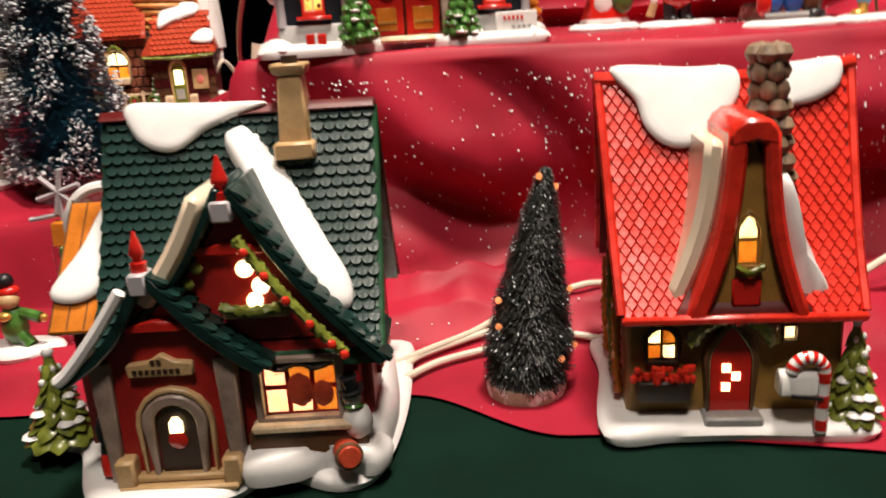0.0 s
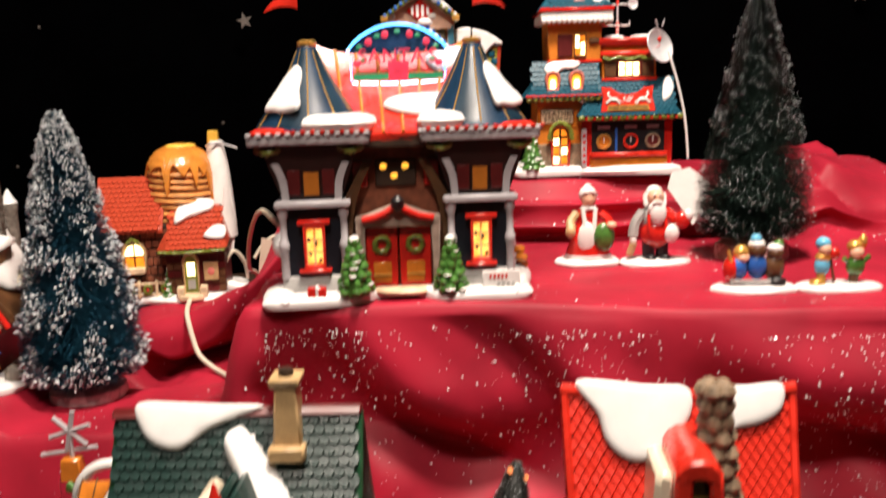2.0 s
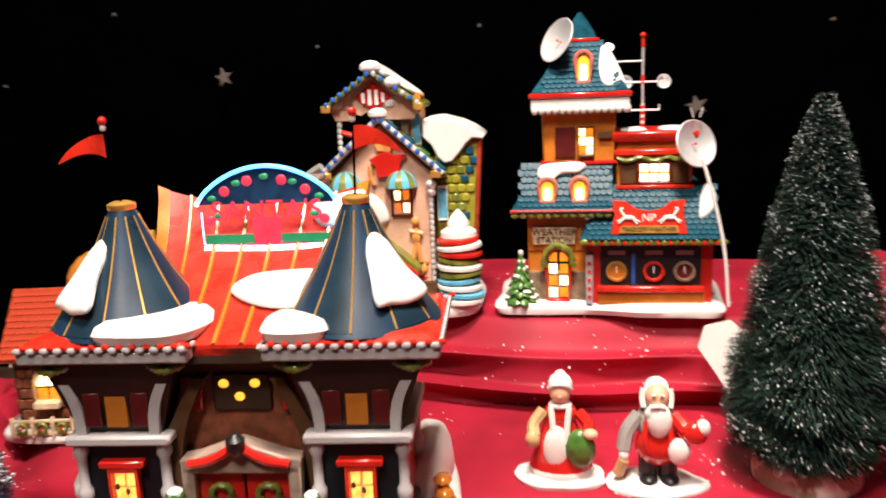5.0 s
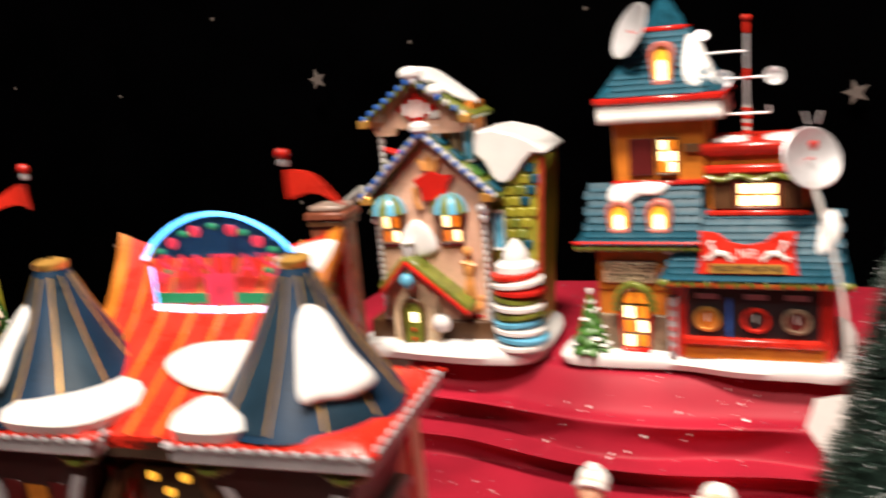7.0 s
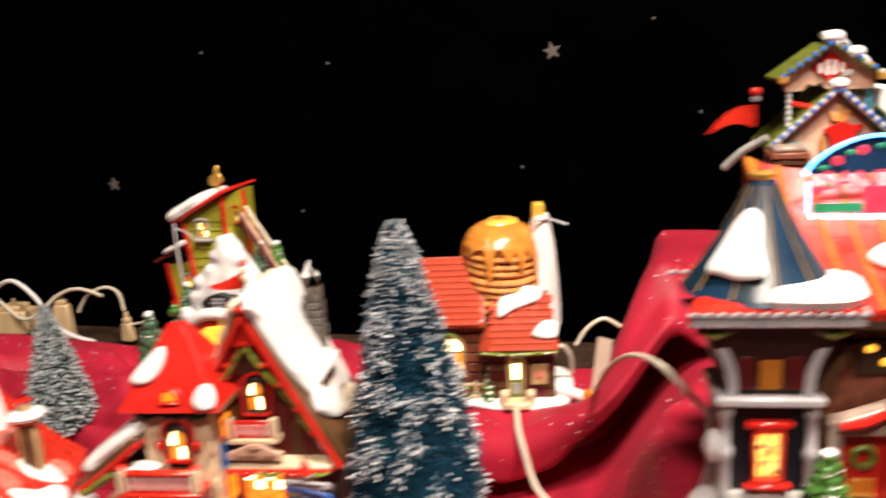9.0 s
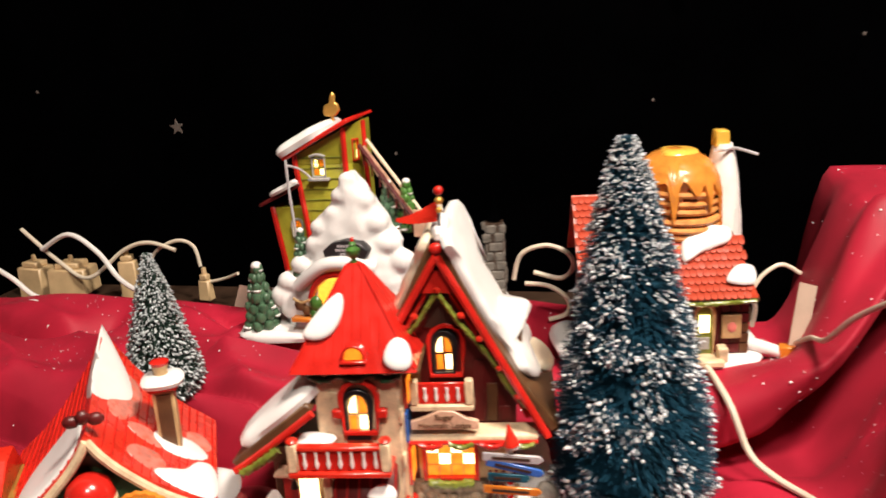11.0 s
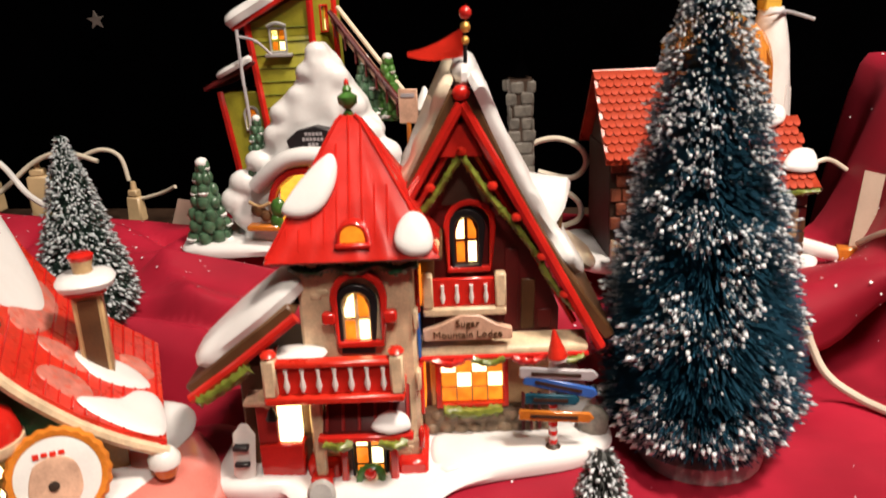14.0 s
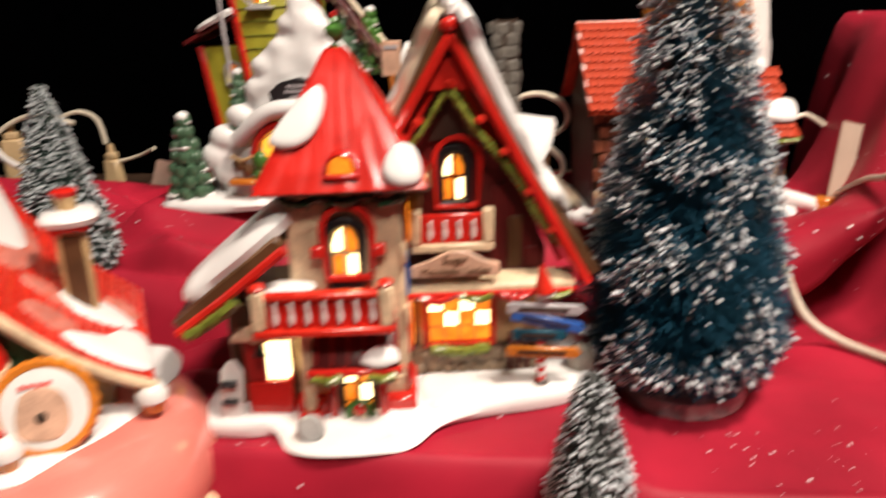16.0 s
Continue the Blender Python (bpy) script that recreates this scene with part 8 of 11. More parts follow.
# ---- mountain lodge on the front tier ----
def lodge():
    z = 0.0770
    h = thing("mountain_lodge", pose(-0.4063, 0.6175, z, 0, 0, 8) @ Matrix.Scale(0.938, 4), "red and cream ceramic lodge with a pyramid-roofed tower and snowy gable", "ceramic house", "lit village houses")
    bm = lump(B(), [(-0.118, -0.026), (-0.114, -0.040), (-0.096, -0.044), (-0.082, -0.044), (-0.074, -0.058), (-0.060, -0.064), (-0.036, -0.064), (-0.020, -0.060), (-0.008, -0.044), (0.012, -0.036), (0.050, -0.028), (0.068, -0.016), (0.072, 0.004), (0.068, 0.05), (0.05, 0.09), (-0.09, 0.09), (-0.112, 0.03)], 0.0085)
    for v_ in bm.verts:
        v_.co.z *= 1 - 0.55 * smooth(-0.030, -0.050, v_.co.y) * smooth(-0.088, -0.074, v_.co.x)
    part("snow_base", bm, M_SNOW, h)
    # gabled wing
    part("gable_wall", prism_y(B(), [(-0.044, 0.006), (0.045, 0.006), (0.047, 0.072), (0.004, 0.172), (-0.004, 0.172), (-0.046, 0.072)], 0.0, 0.085), M_MAROON, h)
    part("lower_paint", box(B(), -0.016, 0.044, -0.0016, 0.0, 0.022, 0.056), M_TAN, h, bevel=0.0006)
    part("stone_skirt", box(B(), -0.020, 0.046, -0.0045, 0.0, 0.006, 0.022), M_TANSTONE, h, bevel=0.001)
    rnd = random.Random(4)
    for i in range(2):
        for j in range(9):
            part("stone", ball(B(), (-0.016 + j * 0.0072 + 0.003 * i, -0.0045, 0.0105 + i * 0.0068), (0.0037, 0.0016, 0.0031), 8), M_TANSTONE, h)
    for s in (-1, 1):
        bm = B()
        gable_sheet(bm, (0.0, 0.176), (s * 0.068, 0.058), -0.010, 0.088, 0.006, sag=0.005)
        part("roof_slope", bm, M_BROWN, h, bevel=0.001)
        part("red_verge", tube(B(), [(0, -0.0105, 0.173), (s * 0.030, -0.0105, 0.120), (s * 0.066, -0.0105, 0.0555)], 0.0026, 8), M_RED, h)
    part("peak_knob", ball(B(), (0.0, -0.0105, 0.1775), (0.0042, 0.003, 0.0036), 12), M_RED, h)
    # thick uneven snow over the ridge and down the long slope
    def roof_snow(s, outline, hgt, mat):
        u, n_ = Vector((s * 0.499, 0, -0.866)), Vector((s * 0.866, 0, 0.499))
        bm_ = lump(B(), outline, hgt, edge=0.5)
        for v_ in bm_.verts:
            a, y_, c_ = v_.co.x, v_.co.y, v_.co.z
            sag = 0.005 * math.sin(math.pi * min(1, max(0, a / 0.130)))
            c_ += 0.006 - sag + 0.0018 * noise.noise(Vector((a * 90, y_ * 70, s))) * (1 if c_ > hgt * 0.5 else 0)
            v_.co = Vector((0, y_, 0.176)) + u * a + n_ * c_
        part("slope_snow", bm_, mat, h)

    roof_snow(1, [(-0.005, -0.009), (0.012, -0.010), (0.030, -0.008), (0.048, -0.004), (0.066, 0.000), (0.082, 0.006), (0.094, 0.000), (0.104, 0.008), (0.112, 0.024), (0.108, 0.040), (0.098, 0.050), (0.104, 0.066), (0.090, 0.082), (0.04, 0.087), (-0.005, 0.086)], 0.0055, M_SNOW)
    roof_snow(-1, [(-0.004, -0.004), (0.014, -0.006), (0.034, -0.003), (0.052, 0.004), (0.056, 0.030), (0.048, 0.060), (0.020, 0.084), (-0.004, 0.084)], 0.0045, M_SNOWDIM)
    part("peak_snow", ball(B(), (0.0015, 0.012, 0.184), (0.0062, 0.022, 0.0085), 14), M_SNOW, h)
    for i in range(11):
        x = -0.040 + i * 0.0080
        top_z = 0.150 - abs(x) * 1.95
        part("wall_board", box(B(), x - 0.0033, x + 0.0033, -0.0012, 0.0, 0.062 if abs(x - 0.004) > 0.012 else 0.124, max(0.068, top_z)), M_MAROON if i % 3 else M_BROWN, h, bevel=0.0004)
    for s in (-1, 1):
        part("inner_trim", tube(B(), [(s * 0.003, -0.004, 0.156), (s * 0.026, -0.004, 0.116), (s * 0.054, -0.004, 0.066)], 0.0017, 6), M_RED, h)
    part("bargeboard", prism_y(B(), [(-0.010, 0.149), (0.010, 0.149), (0.002, 0.164), (-0.002, 0.164)], -0.008, -0.001), M_RED, h, bevel=0.0005)
    part("gable_shadow_panel", prism_y(B(), [(-0.009, 0.126), (0.009, 0.126), (0.004, 0.146), (-0.004, 0.146)], -0.003, 0.0), M_DARKBROWN, h)
    for s in (-1, 1):
        bm = garland(B(), [(0.0, -0.009, 0.150), (s * 0.012, -0.009, 0.132), (s * 0.021, -0.009, 0.121), (s * 0.033, -0.009, 0.105), (s * 0.043, -0.009, 0.087), (s * 0.056, -0.009, 0.072)], 0.0017, 3 + s)
        part("garland", bm, M_OLIVE, h)
        for x, zz in ((0.0, 0.152), (0.014, 0.136), (0.025, 0.121), (0.037, 0.102), (0.048, 0.083), (0.058, 0.069)):
            part("garland_bow", ball(B(), (s * x, -0.011, zz), (0.0026, 0.0020, 0.0022), 8), M_BRIGHTRED, h)
    # flag on the peak
    part("flag_pole", tube(B(), [(0.002, -0.004, 0.176), (0.002, -0.004, 0.200)], 0.0009, 8, per=1), M_INK, h)
    for i, zz in enumerate((0.199, 0.2045, 0.2105)):
        part("pole_bead", ball(B(), (0.002, -0.004, zz), 0.0019 + 0.0005 * i, 10), M_GOLD if i < 2 else M_RED, h)
    rings = []
    for i in range(9):
        q = i / 8
        x = 0.001 - 0.024 * q
        zc, hh, y = 0.1985 - 0.004 * q - 0.002 * math.sin(q * 3), 0.0062 * (1 - q * 0.85), 0.0018 * math.sin(q * 5) - 0.004
        rings.append([(x, y - 0.0005, zc - hh), (x, y + 0.0005, zc - hh), (x, y + 0.0005, zc + hh), (x, y - 0.0005, zc + hh)])
    part("pennant", hull(B(), rings), M_BRIGHTRED, h)
    # openings of the gable
    window(h, 0.004, -0.001, 0.0965, 0.0110, 0.0235, "round", 2, 2, M_INK, hot=((0, 1), (1, 0)), border=0.0036, out=0.0025, gap=0.15)
    part("window_hood", band(B(), [(x + 0.004, zz + 0.0955) for x, zz in arch(0.0185, 0.0300, "round")], 0.0030, -0.0040, 0.0), M_RED, h, bevel=0.0008)
    bal = new("small_balcony")
    bal.parent = h
    part("floor_slab", box(B(), -0.0175, 0.0215, -0.013, 0.0, 0.0745, 0.0785), M_CREAM, bal, bevel=0.0008)
    part("rail_panel", box(B(), -0.0130, 0.0170, -0.0105, -0.0085, 0.0785, 0.0925), M_RED, bal, bevel=0.0005)
    for i in range(4):
        part("baluster", lathe(B(), [(0.0006, 0), (0.0013, 0.003), (0.0007, 0.006), (0.0010, 0.009)], 8, (-0.0080 + i * 0.0067, -0.0110, 0.0805)), M_WHITE, bal)
    for x in (-0.0150, 0.0190):
        part("newel", box(B(), x - 0.0026, x + 0.0026, -0.0130, -0.0075, 0.0785, 0.0950), M_CREAM, bal, bevel=0.0008)
    sign = new("name_board")
    sign.parent = h
    sign.matrix_local = Matrix.Translation((0.003, -0.0135, 0.0625))
    part("board", prism_y(B(), [(-0.021, 0.0), (0.021, 0.0), (0.021, 0.0055), (0.014, 0.0075), (0.006, 0.0125), (-0.003, 0.0130), (-0.012, 0.0085), (-0.021, 0.0055)], 0.0, 0.004), M_PINKISH, sign, bevel=0.0006)
    words("Sugar", 0.0052, face_on(0.000, -0.0003, 0.0085), M_BROWN, sign)
    words("Mountain Lodge", 0.0050, face_on(0.000, -0.0003, 0.0030), M_BROWN, sign)
    part("awning", prism_x(B(), [(-0.012, 0.0535), (-0.012, 0.0570), (0.0, 0.0610), (0.0, 0.0550)], -0.020, 0.060), M_CREAM, h, bevel=0.001)
    part("awning_line", tube(B(), [(-0.020, -0.0120, 0.0530), (0.060, -0.0120, 0.0530)], 0.0014, 8, per=1), M_RED, h)
    for i in range(4):
        part("awning_garland", garland(B(), [(-0.014 + i * 0.019, -0.0130, 0.0525), (-0.006 + i * 0.019, -0.0140, 0.0505), (0.001 + i * 0.019, -0.0130, 0.0525)], 0.0017, i), M_OLIVE if i % 2 else M_RED, h)
    window(h, 0.0045, -0.0025, 0.0245, 0.0305, 0.0235, "square", 4, 3, M_BRIGHTRED, hot=((0, 2), (2, 2), (1, 1), (3, 1)), border=0.0032, out=0.003, gap=0.05)
    part("window_garland", garland(B(), [(-0.010, -0.007, 0.0225), (0.004, -0.008, 0.0210), (0.019, -0.007, 0.0225)], 0.0028, 6), M_OLIVE, h)
    # tower
    t = new("tower")
    t.parent = h
    t.matrix_local = Matrix.Translation((-0.0470, -0.0310, -0.0010))
    part("shaft", box(B(), -0.0245, 0.0265, 0.0, 0.050, 0.006, 0.112), M_CREAM, t, bevel=0.0015)
    rnd = random.Random(9)
    for k in range(40):
        x, zz = rnd.uniform(-0.023, 0.025), rnd.uniform(0.01, 0.108)
        if abs(x - 0.0005) > 0.013 and not (0.05 < zz < 0.075):
            part("wall_stone", box(B(), x - 0.0024, x + 0.0024, -0.0005, 0.0004, zz - 0.0013, zz + 0.0013), M_CREAM, t, bevel=0.0004)
    part("red_foot", box(B(), -0.0265, -0.0110, -0.006, 0.052, 0.001, 0.0150), M_RED, t, bevel=0.0015)
    part("red_foot", box(B(), 0.0155, 0.0295, -0.007, 0.052, 0.000, 0.0145), M_RED, t, bevel=0.0015)
    for i in range(3):
        part("quoin", box(B(), 0.0255, 0.0280, -0.0022, 0.0035, 0.018 + 0.03 * i, 0.028 + 0.03 * i), M_CREAM if i else M_RED, t, bevel=0.0008)
    part("eave_garland", garland(B(), [(-0.026, -0.003, 0.110), (-0.016, -0.004, 0.1075), (-0.008, -0.003, 0.110), (0.002, -0.004, 0.1075), (0.011, -0.003, 0.110), (0.020, -0.004, 0.1075), (0.029, -0.003, 0.110)], 0.0021, 2), M_DARKGREEN, t)
    part("eave_board", box(B(), -0.0335, 0.0400, -0.0085, 0.0585, 0.1125, 0.1155), M_BROWN, t, bevel=0.0008)
    x0, x1, y0, y1 = -0.0345, 0.0375, -0.0090, 0.0590
    cx, cy = 0.001, 0.025
    levels = ((1.03, 0.1140), (1.0, 0.1160), (0.82, 0.1265), (0.56, 0.1430), (0.29, 0.1595), (0.15, 0.1680), (0.08, 0.1705))
    rings = []
    k = 9
    for s, zz in levels:
        ring = []
        for a, b in (((x0, y0), (x1, y0)), ((x1, y0), (x1, y1)), ((x1, y1), (x0, y1)), ((x0, y1), (x0, y0))):
            for i in range(k * 2):
                f_ = i / (k * 2)
                px_, py_ = a[0] + (b[0] - a[0]) * f_, a[1] + (b[1] - a[1]) * f_
                w = 0.0011 * abs(math.sin(math.pi * f_ * 6.5)) * (1 if s > 0.9 else 0.25 if s > 0.5 else 0)
                d = Vector((px_ - cx, py_ - cy)).normalized()
                ring.append((cx + (px_ - cx) * s + d.x * w * s, cy + (py_ - cy) * s + d.y * w * s, zz + w * 0.5))
        rings.append(ring)
    part("pyramid_roof", hull(B(), rings), M_RED, t)
    for i in range(-6, 7):
        x = cx + i * 0.0054
        pts = []
        for s, zz in levels:
            if (x0 - cx) * s < x - cx < (x1 - cx) * s:
                pts.append((x, cy + (y0 - cy) * s, zz))
        if len(pts) > 1:
            part("board_seam", tube(B(), pts, 0.00055, 6), M_RED, t)
    for i in range(-5, 6):
        y = cy + i * 0.0058
        pts = [(cx + (x1 - cx) * s, y, zz) for s, zz in levels if (y0 - cy) * s < y - cy < (y1 - cy) * s]
        if len(pts) > 1:
            part("board_seam", tube(B(), pts, 0.00055, 6), M_RED, t)
    for ex, ey in ((x1, y0), (x0, y0)):
        part("hip_seam", tube(B(), [(cx + (ex - cx) * s, cy + (ey - cy) * s, zz + 0.0002) for s, zz in levels[1:]], 0.0008, 6), M_RED, t)
    part("roof_finial", lathe(B(), [(0.002, 0), (0.0022, 0.002), (0.0010, 0.003), (0.0042, 0.006), (0.0044, 0.009), (0.0018, 0.011), (0.0022, 0.012), (0.0010, 0.014)], 12, (cx, cy, 0.1695)), M_GREEN, t)
    part("finial_tip", ball(B(), (cx, cy, 0.1840), (0.0012, 0.0012, 0.0022), 8), M_RED, t)
    def pyramid_front(x, zz):
        """Depth of the front slope at a height."""
        for (s0, z0), (s1, z1) in zip(levels[1:], levels[2:]):
            if zz <= z1:
                s_ = s0 + (s1 - s0) * (zz - z0) / (z1 - z0)
                return cy + (y0 - cy) * s_
        return cy

    for outline in ([(-0.0270, 0.1330), (-0.019, 0.1310), (-0.011, 0.1340), (-0.0055, 0.1420), (-0.0040, 0.1500), (-0.0060, 0.1545), (-0.0100, 0.1530), (-0.017, 0.1470), (-0.0240, 0.1390)], [(0.0205, 0.1195), (0.026, 0.1155), (0.034, 0.1160), (0.0360, 0.1215), (0.033, 0.1290), (0.027, 0.1310), (0.0220, 0.1265)]):
        bm = lump(B(), outline, 0.0042, edge=0.35)
        for v_ in bm.verts:
            v_.co = Vector((v_.co.x, pyramid_front(v_.co.x, v_.co.y) - v_.co.z * 0.75, v_.co.y + v_.co.z * 0.55))
        part("roof_snow", bm, M_SNOW, t)
    dm = new("eyebrow_window")
    dm.parent = t
    dm.matrix_local = Matrix.Translation((0.0025, -0.0065, 0.1215))
    part("hood", band(B(), arch(0.0105, 0.0075, "round"), 0.0018, -0.002, 0.006), M_RED, dm, bevel=0.0005)
    part("pane", prism_y(B(), arch(0.0105, 0.0075, "round"), -0.0005, 0.004), L_AMBER, dm)
    part("sill", box(B(), -0.0075, 0.0075, -0.0035, 0.002, -0.0020, 0.0), M_RED, dm, bevel=0.0005)
    window(t, 0.0010, -0.0012, 0.0715, 0.0125, 0.0260, "round", 2, 2, M_INK, hot=((0, 1), (1, 0)), border=0.0034, out=0.002, gap=0.15)
    part("window_hood", band(B(), [(x + 0.0025, zz + 0.0745) for x, zz in arch(0.0185, 0.0300, "round")][2:] + [(x + 0.0025, zz + 0.0745) for x, zz in arch(0.0185, 0.0300, "round")][:2], 0.0034, -0.0042, 0.0), M_RED, t, bevel=0.0008)
    for x in (-0.0110, 0.0160):
        part("hood_foot", box(B(), x - 0.003, x + 0.003, -0.0050, 0.0, 0.083, 0.0885), M_RED, t, bevel=0.0008)
    big = new("balcony")
    big.parent = t
    part("floor_slab", box(B(), -0.0395, 0.0215, -0.020, 0.002, 0.0525, 0.0560), M_BRIGHTRED, big, bevel=0.0008)
    part("rail_panel", box(B(), -0.0335, 0.0160, -0.0165, -0.0140, 0.0560, 0.0700), M_RED, big, bevel=0.0005)
    part("top_rail", box(B(), -0.0350, 0.0170, -0.0185, -0.0125, 0.0690, 0.0720), M_BRIGHTRED, big, bevel=0.0008)
    for i in range(7):
        part("baluster", lathe(B(), [(0.0006, 0), (0.0015, 0.003), (0.0007, 0.007), (0.0012, 0.011)], 8, (-0.0295 + i * 0.0070, -0.0172, 0.0575)), M_WHITE, big)
    for x in (-0.0365, 0.0185):
        part("newel", box(B(), x - 0.0030, x + 0.0030, -0.0195, -0.0120, 0.0558, 0.0740), M_CREAM, big, bevel=0.001)
        part("newel_cap", ball(B(), (x, -0.0158, 0.0750), (0.0038, 0.0042, 0.0022), 8), M_BRIGHTRED, big)
    part("side_rail", box(B(), -0.0375, -0.0350, -0.0140, 0.002, 0.0560, 0.0715), M_RED, big, bevel=0.0005)
    part("balcony_snow", lump(B(), [(-0.034, -0.010), (-0.020, -0.011), (-0.014, -0.002), (-0.022, 0.003), (-0.034, 0.002)], 0.005, z0=0.067), M_SNOW, big)
    # red canopy and wreathed door
    part("canopy", prism_x(B(), [(-0.014, 0.033), (-0.014, 0.0355), (-0.002, 0.0515), (0.0, 0.0515), (0.0, 0.033)], -0.0165, 0.0225), M_MAROON, t, bevel=0.0006)
    for i in range(6):
        part("canopy_board", tube(B(), [(-0.0145 + i * 0.0072, -0.0143, 0.0362), (-0.0145 + i * 0.0072, -0.0022, 0.0520)], 0.0008, 6, per=1), M_REDMAT, t)
    part("canopy_edge", box(B(), -0.0185, 0.0240, -0.0170, -0.0120, 0.0315, 0.0345), M_RED, t, bevel=0.0006)
    part("canopy_snow", lump(B(), [(0.006, -0.004), (0.012, 0.002), (0.020, 0.001), (0.022, -0.005), (0.013, -0.007)], 0.003, m=plane_at((0.0, -0.0115, 0.0405), (1, 0, 0), (0, -0.78, 0.62))), M_SNOW, t)
    window(t, 0.0025, -0.0045, 0.0030, 0.0140, 0.0275, "square", 2, 3, M_INK, hot=((0, 2), (1, 1)), name="glazed_door", border=0.0025, out=0.001, gap=0.14)
    part("door_case", box(box(B(), -0.0105, -0.0070, -0.0095, 0.0, 0.001, 0.0330), 0.0120, 0.0160, -0.0095, 0.0, 0.001, 0.0330), M_RED, t, bevel=0.0008)
    part("door_wreath", wreath(B(), 0.003, -0.0090, 0.0085, 0.0052, 0.0020, 14), M_GREEN, t)
    part("wreath_bow", ball(B(), (0.003, -0.0110, 0.0115), (0.003, 0.002, 0.003), 8), M_RED, t)
    for x in (-0.0095, 0.0150):
        part("door_garland", garland(B(), [(x - 0.006, -0.0165, 0.0310), (x, -0.0180, 0.0300), (x + 0.006, -0.0165, 0.0310)], 0.0021, 8), M_OLIVE, t)
    part("canopy_post", box(B(), -0.0215, -0.0165, -0.0120, -0.0070, 0.006, 0.0530), M_CREAM, t, bevel=0.0008)
    part("post_foot", box(B(), -0.0240, -0.0140, -0.0150, -0.0045, 0.002, 0.0125), M_RED, t, bevel=0.0012)
    part("door_step", box(B(), -0.0105, 0.0180, -0.0260, -0.0060, 0.0000, 0.0050), M_STONE, t, bevel=0.0015)
    part("round_stone", lathe(B(), [(0.0062, 0), (0.0066, 0.002), (0.005, 0.004)], 16, m=Matrix.Translation((-0.0180, -0.0210, 0.0090)) @ pose(0, 0, 0, 68, 0, 0)), M_GREY, t)
    for zz, hh in ((0.090, 0.015), (0.040, 0.020)):
        part("side_frame", box(B(), 0.0262, 0.0285, 0.014, 0.034, zz - hh / 2 - 0.003, zz + hh / 2 + 0.003), M_RED, t, bevel=0.0006)
        part("side_pane", box(B(), 0.0280, 0.0290, 0.016, 0.032, zz - hh / 2, zz + hh / 2), L_AMBER, t)
    part("blue_poster", box(B(), 0.0268, 0.0280, 0.012, 0.036, 0.058, 0.077), M_BLUE, t)
    # left lean-to with snow-laden roof and ski kiosk
    part("leanto_wall", box(B(), -0.056, -0.024, 0.004, 0.050, 0.006, 0.062), M_BROWN, t, bevel=0.001)
    bm = B()
    slab(bm, (-0.073, -0.010, 0.0535), (-0.024, -0.010, 0.0910), (-0.024, 0.056, 0.0910), (-0.073, 0.056, 0.0535), 0.006)
    part("leanto_roof", bm, M_BROWN, t, bevel=0.001)
    f = plane_at((-0.047, 0.014, 0.0795), (0.80, 0, 0.60), (-0.60, 0, 0.80))
    part("leanto_snow", lump(B(), [(-0.024, -0.020), (-0.008, -0.022), (0.018, -0.022), (0.032, -0.014), (0.032, 0.020), (-0.004, 0.024), (-0.028, 0.006)], 0.0095, m=f), M_SNOW, t)
    part("leanto_verge", tube(B(), [(-0.074, -0.0110, 0.0530), (-0.05, -0.0110, 0.0700), (-0.024, -0.0110, 0.0900)], 0.0024, 8), M_RED, t)
    part("leanto_garland", garland(B(), [(-0.070, -0.0130, 0.0525), (-0.058, -0.0135, 0.0595), (-0.046, -0.0130, 0.0680)], 0.0026, 5), M_OLIVE, t)
    kiosk = new("kiosk")
    kiosk.parent = t
    part("counter", box(B(), -0.0480, -0.0275, -0.0055, 0.004, 0.0080, 0.0250), M_RED, kiosk, bevel=0.0008)
    part("red_shutter", box(B(), -0.0480, -0.0385, -0.0050, 0.003, 0.0255, 0.0465), M_REDMAT, kiosk, bevel=0.0006)
    part("lit_opening", box(B(), -0.0383, -0.0285, -0.0035, 0.003, 0.0255, 0.0465), L_HOT, kiosk)
    part("hood", box(B(), -0.0520, -0.0255, -0.0100, 0.003, 0.0470, 0.0495), M_PINKISH, kiosk, bevel=0.0008)
    part("hood_badge", lathe(B(), [(0.0050, 0), (0.0052, 0.0015), (0.003, 0.002)], 14, m=Matrix.Translation((-0.0400, -0.0070, 0.0505)) @ pose(0, 0, 0, 80, 0, 0)), M_CREAM, kiosk)
    part("hook_lamp", lathe(B(), [(0.0030, 0), (0.0018, 0.0035), (0.0005, 0.006)], 10, (-0.0395, -0.0090, 0.0405)), M_INK, kiosk)
    part("snowboard", lathe(B(), [(0.0016, 0), (0.0052, 0.004), (0.0052, 0.024), (0.0016, 0.029)], 14, m=Matrix.Translation((-0.0555, -0.0085, 0.0075)) @ pose(0, 0, 0, -8, 3, 0), sy=0.25), M_WHITE, kiosk)
    for zz in (0.0165, 0.0250):
        part("binding", box(B(), -0.0590, -0.0520, -0.0105, -0.0060, zz, zz + 0.0022), M_INK, kiosk, bevel=0.0005)
    # signpost with coloured arms
    sp = new("signpost")
    sp.parent = h
    sp.matrix_local = Matrix.Translation((0.0420, -0.0215, 0.008))
    part("pole", tube(B(), [(0, 0, 0), (0, 0, 0.046)], 0.0020, 10, per=1), M_WHITE, sp)
    for i in range(6):
        part("pole_stripe", lathe(B(), [(0.00215, 0), (0.0023, 0.0012), (0.00215, 0.0024)], 10, (0, 0, 0.003 + i * 0.0048)), M_RED, sp)
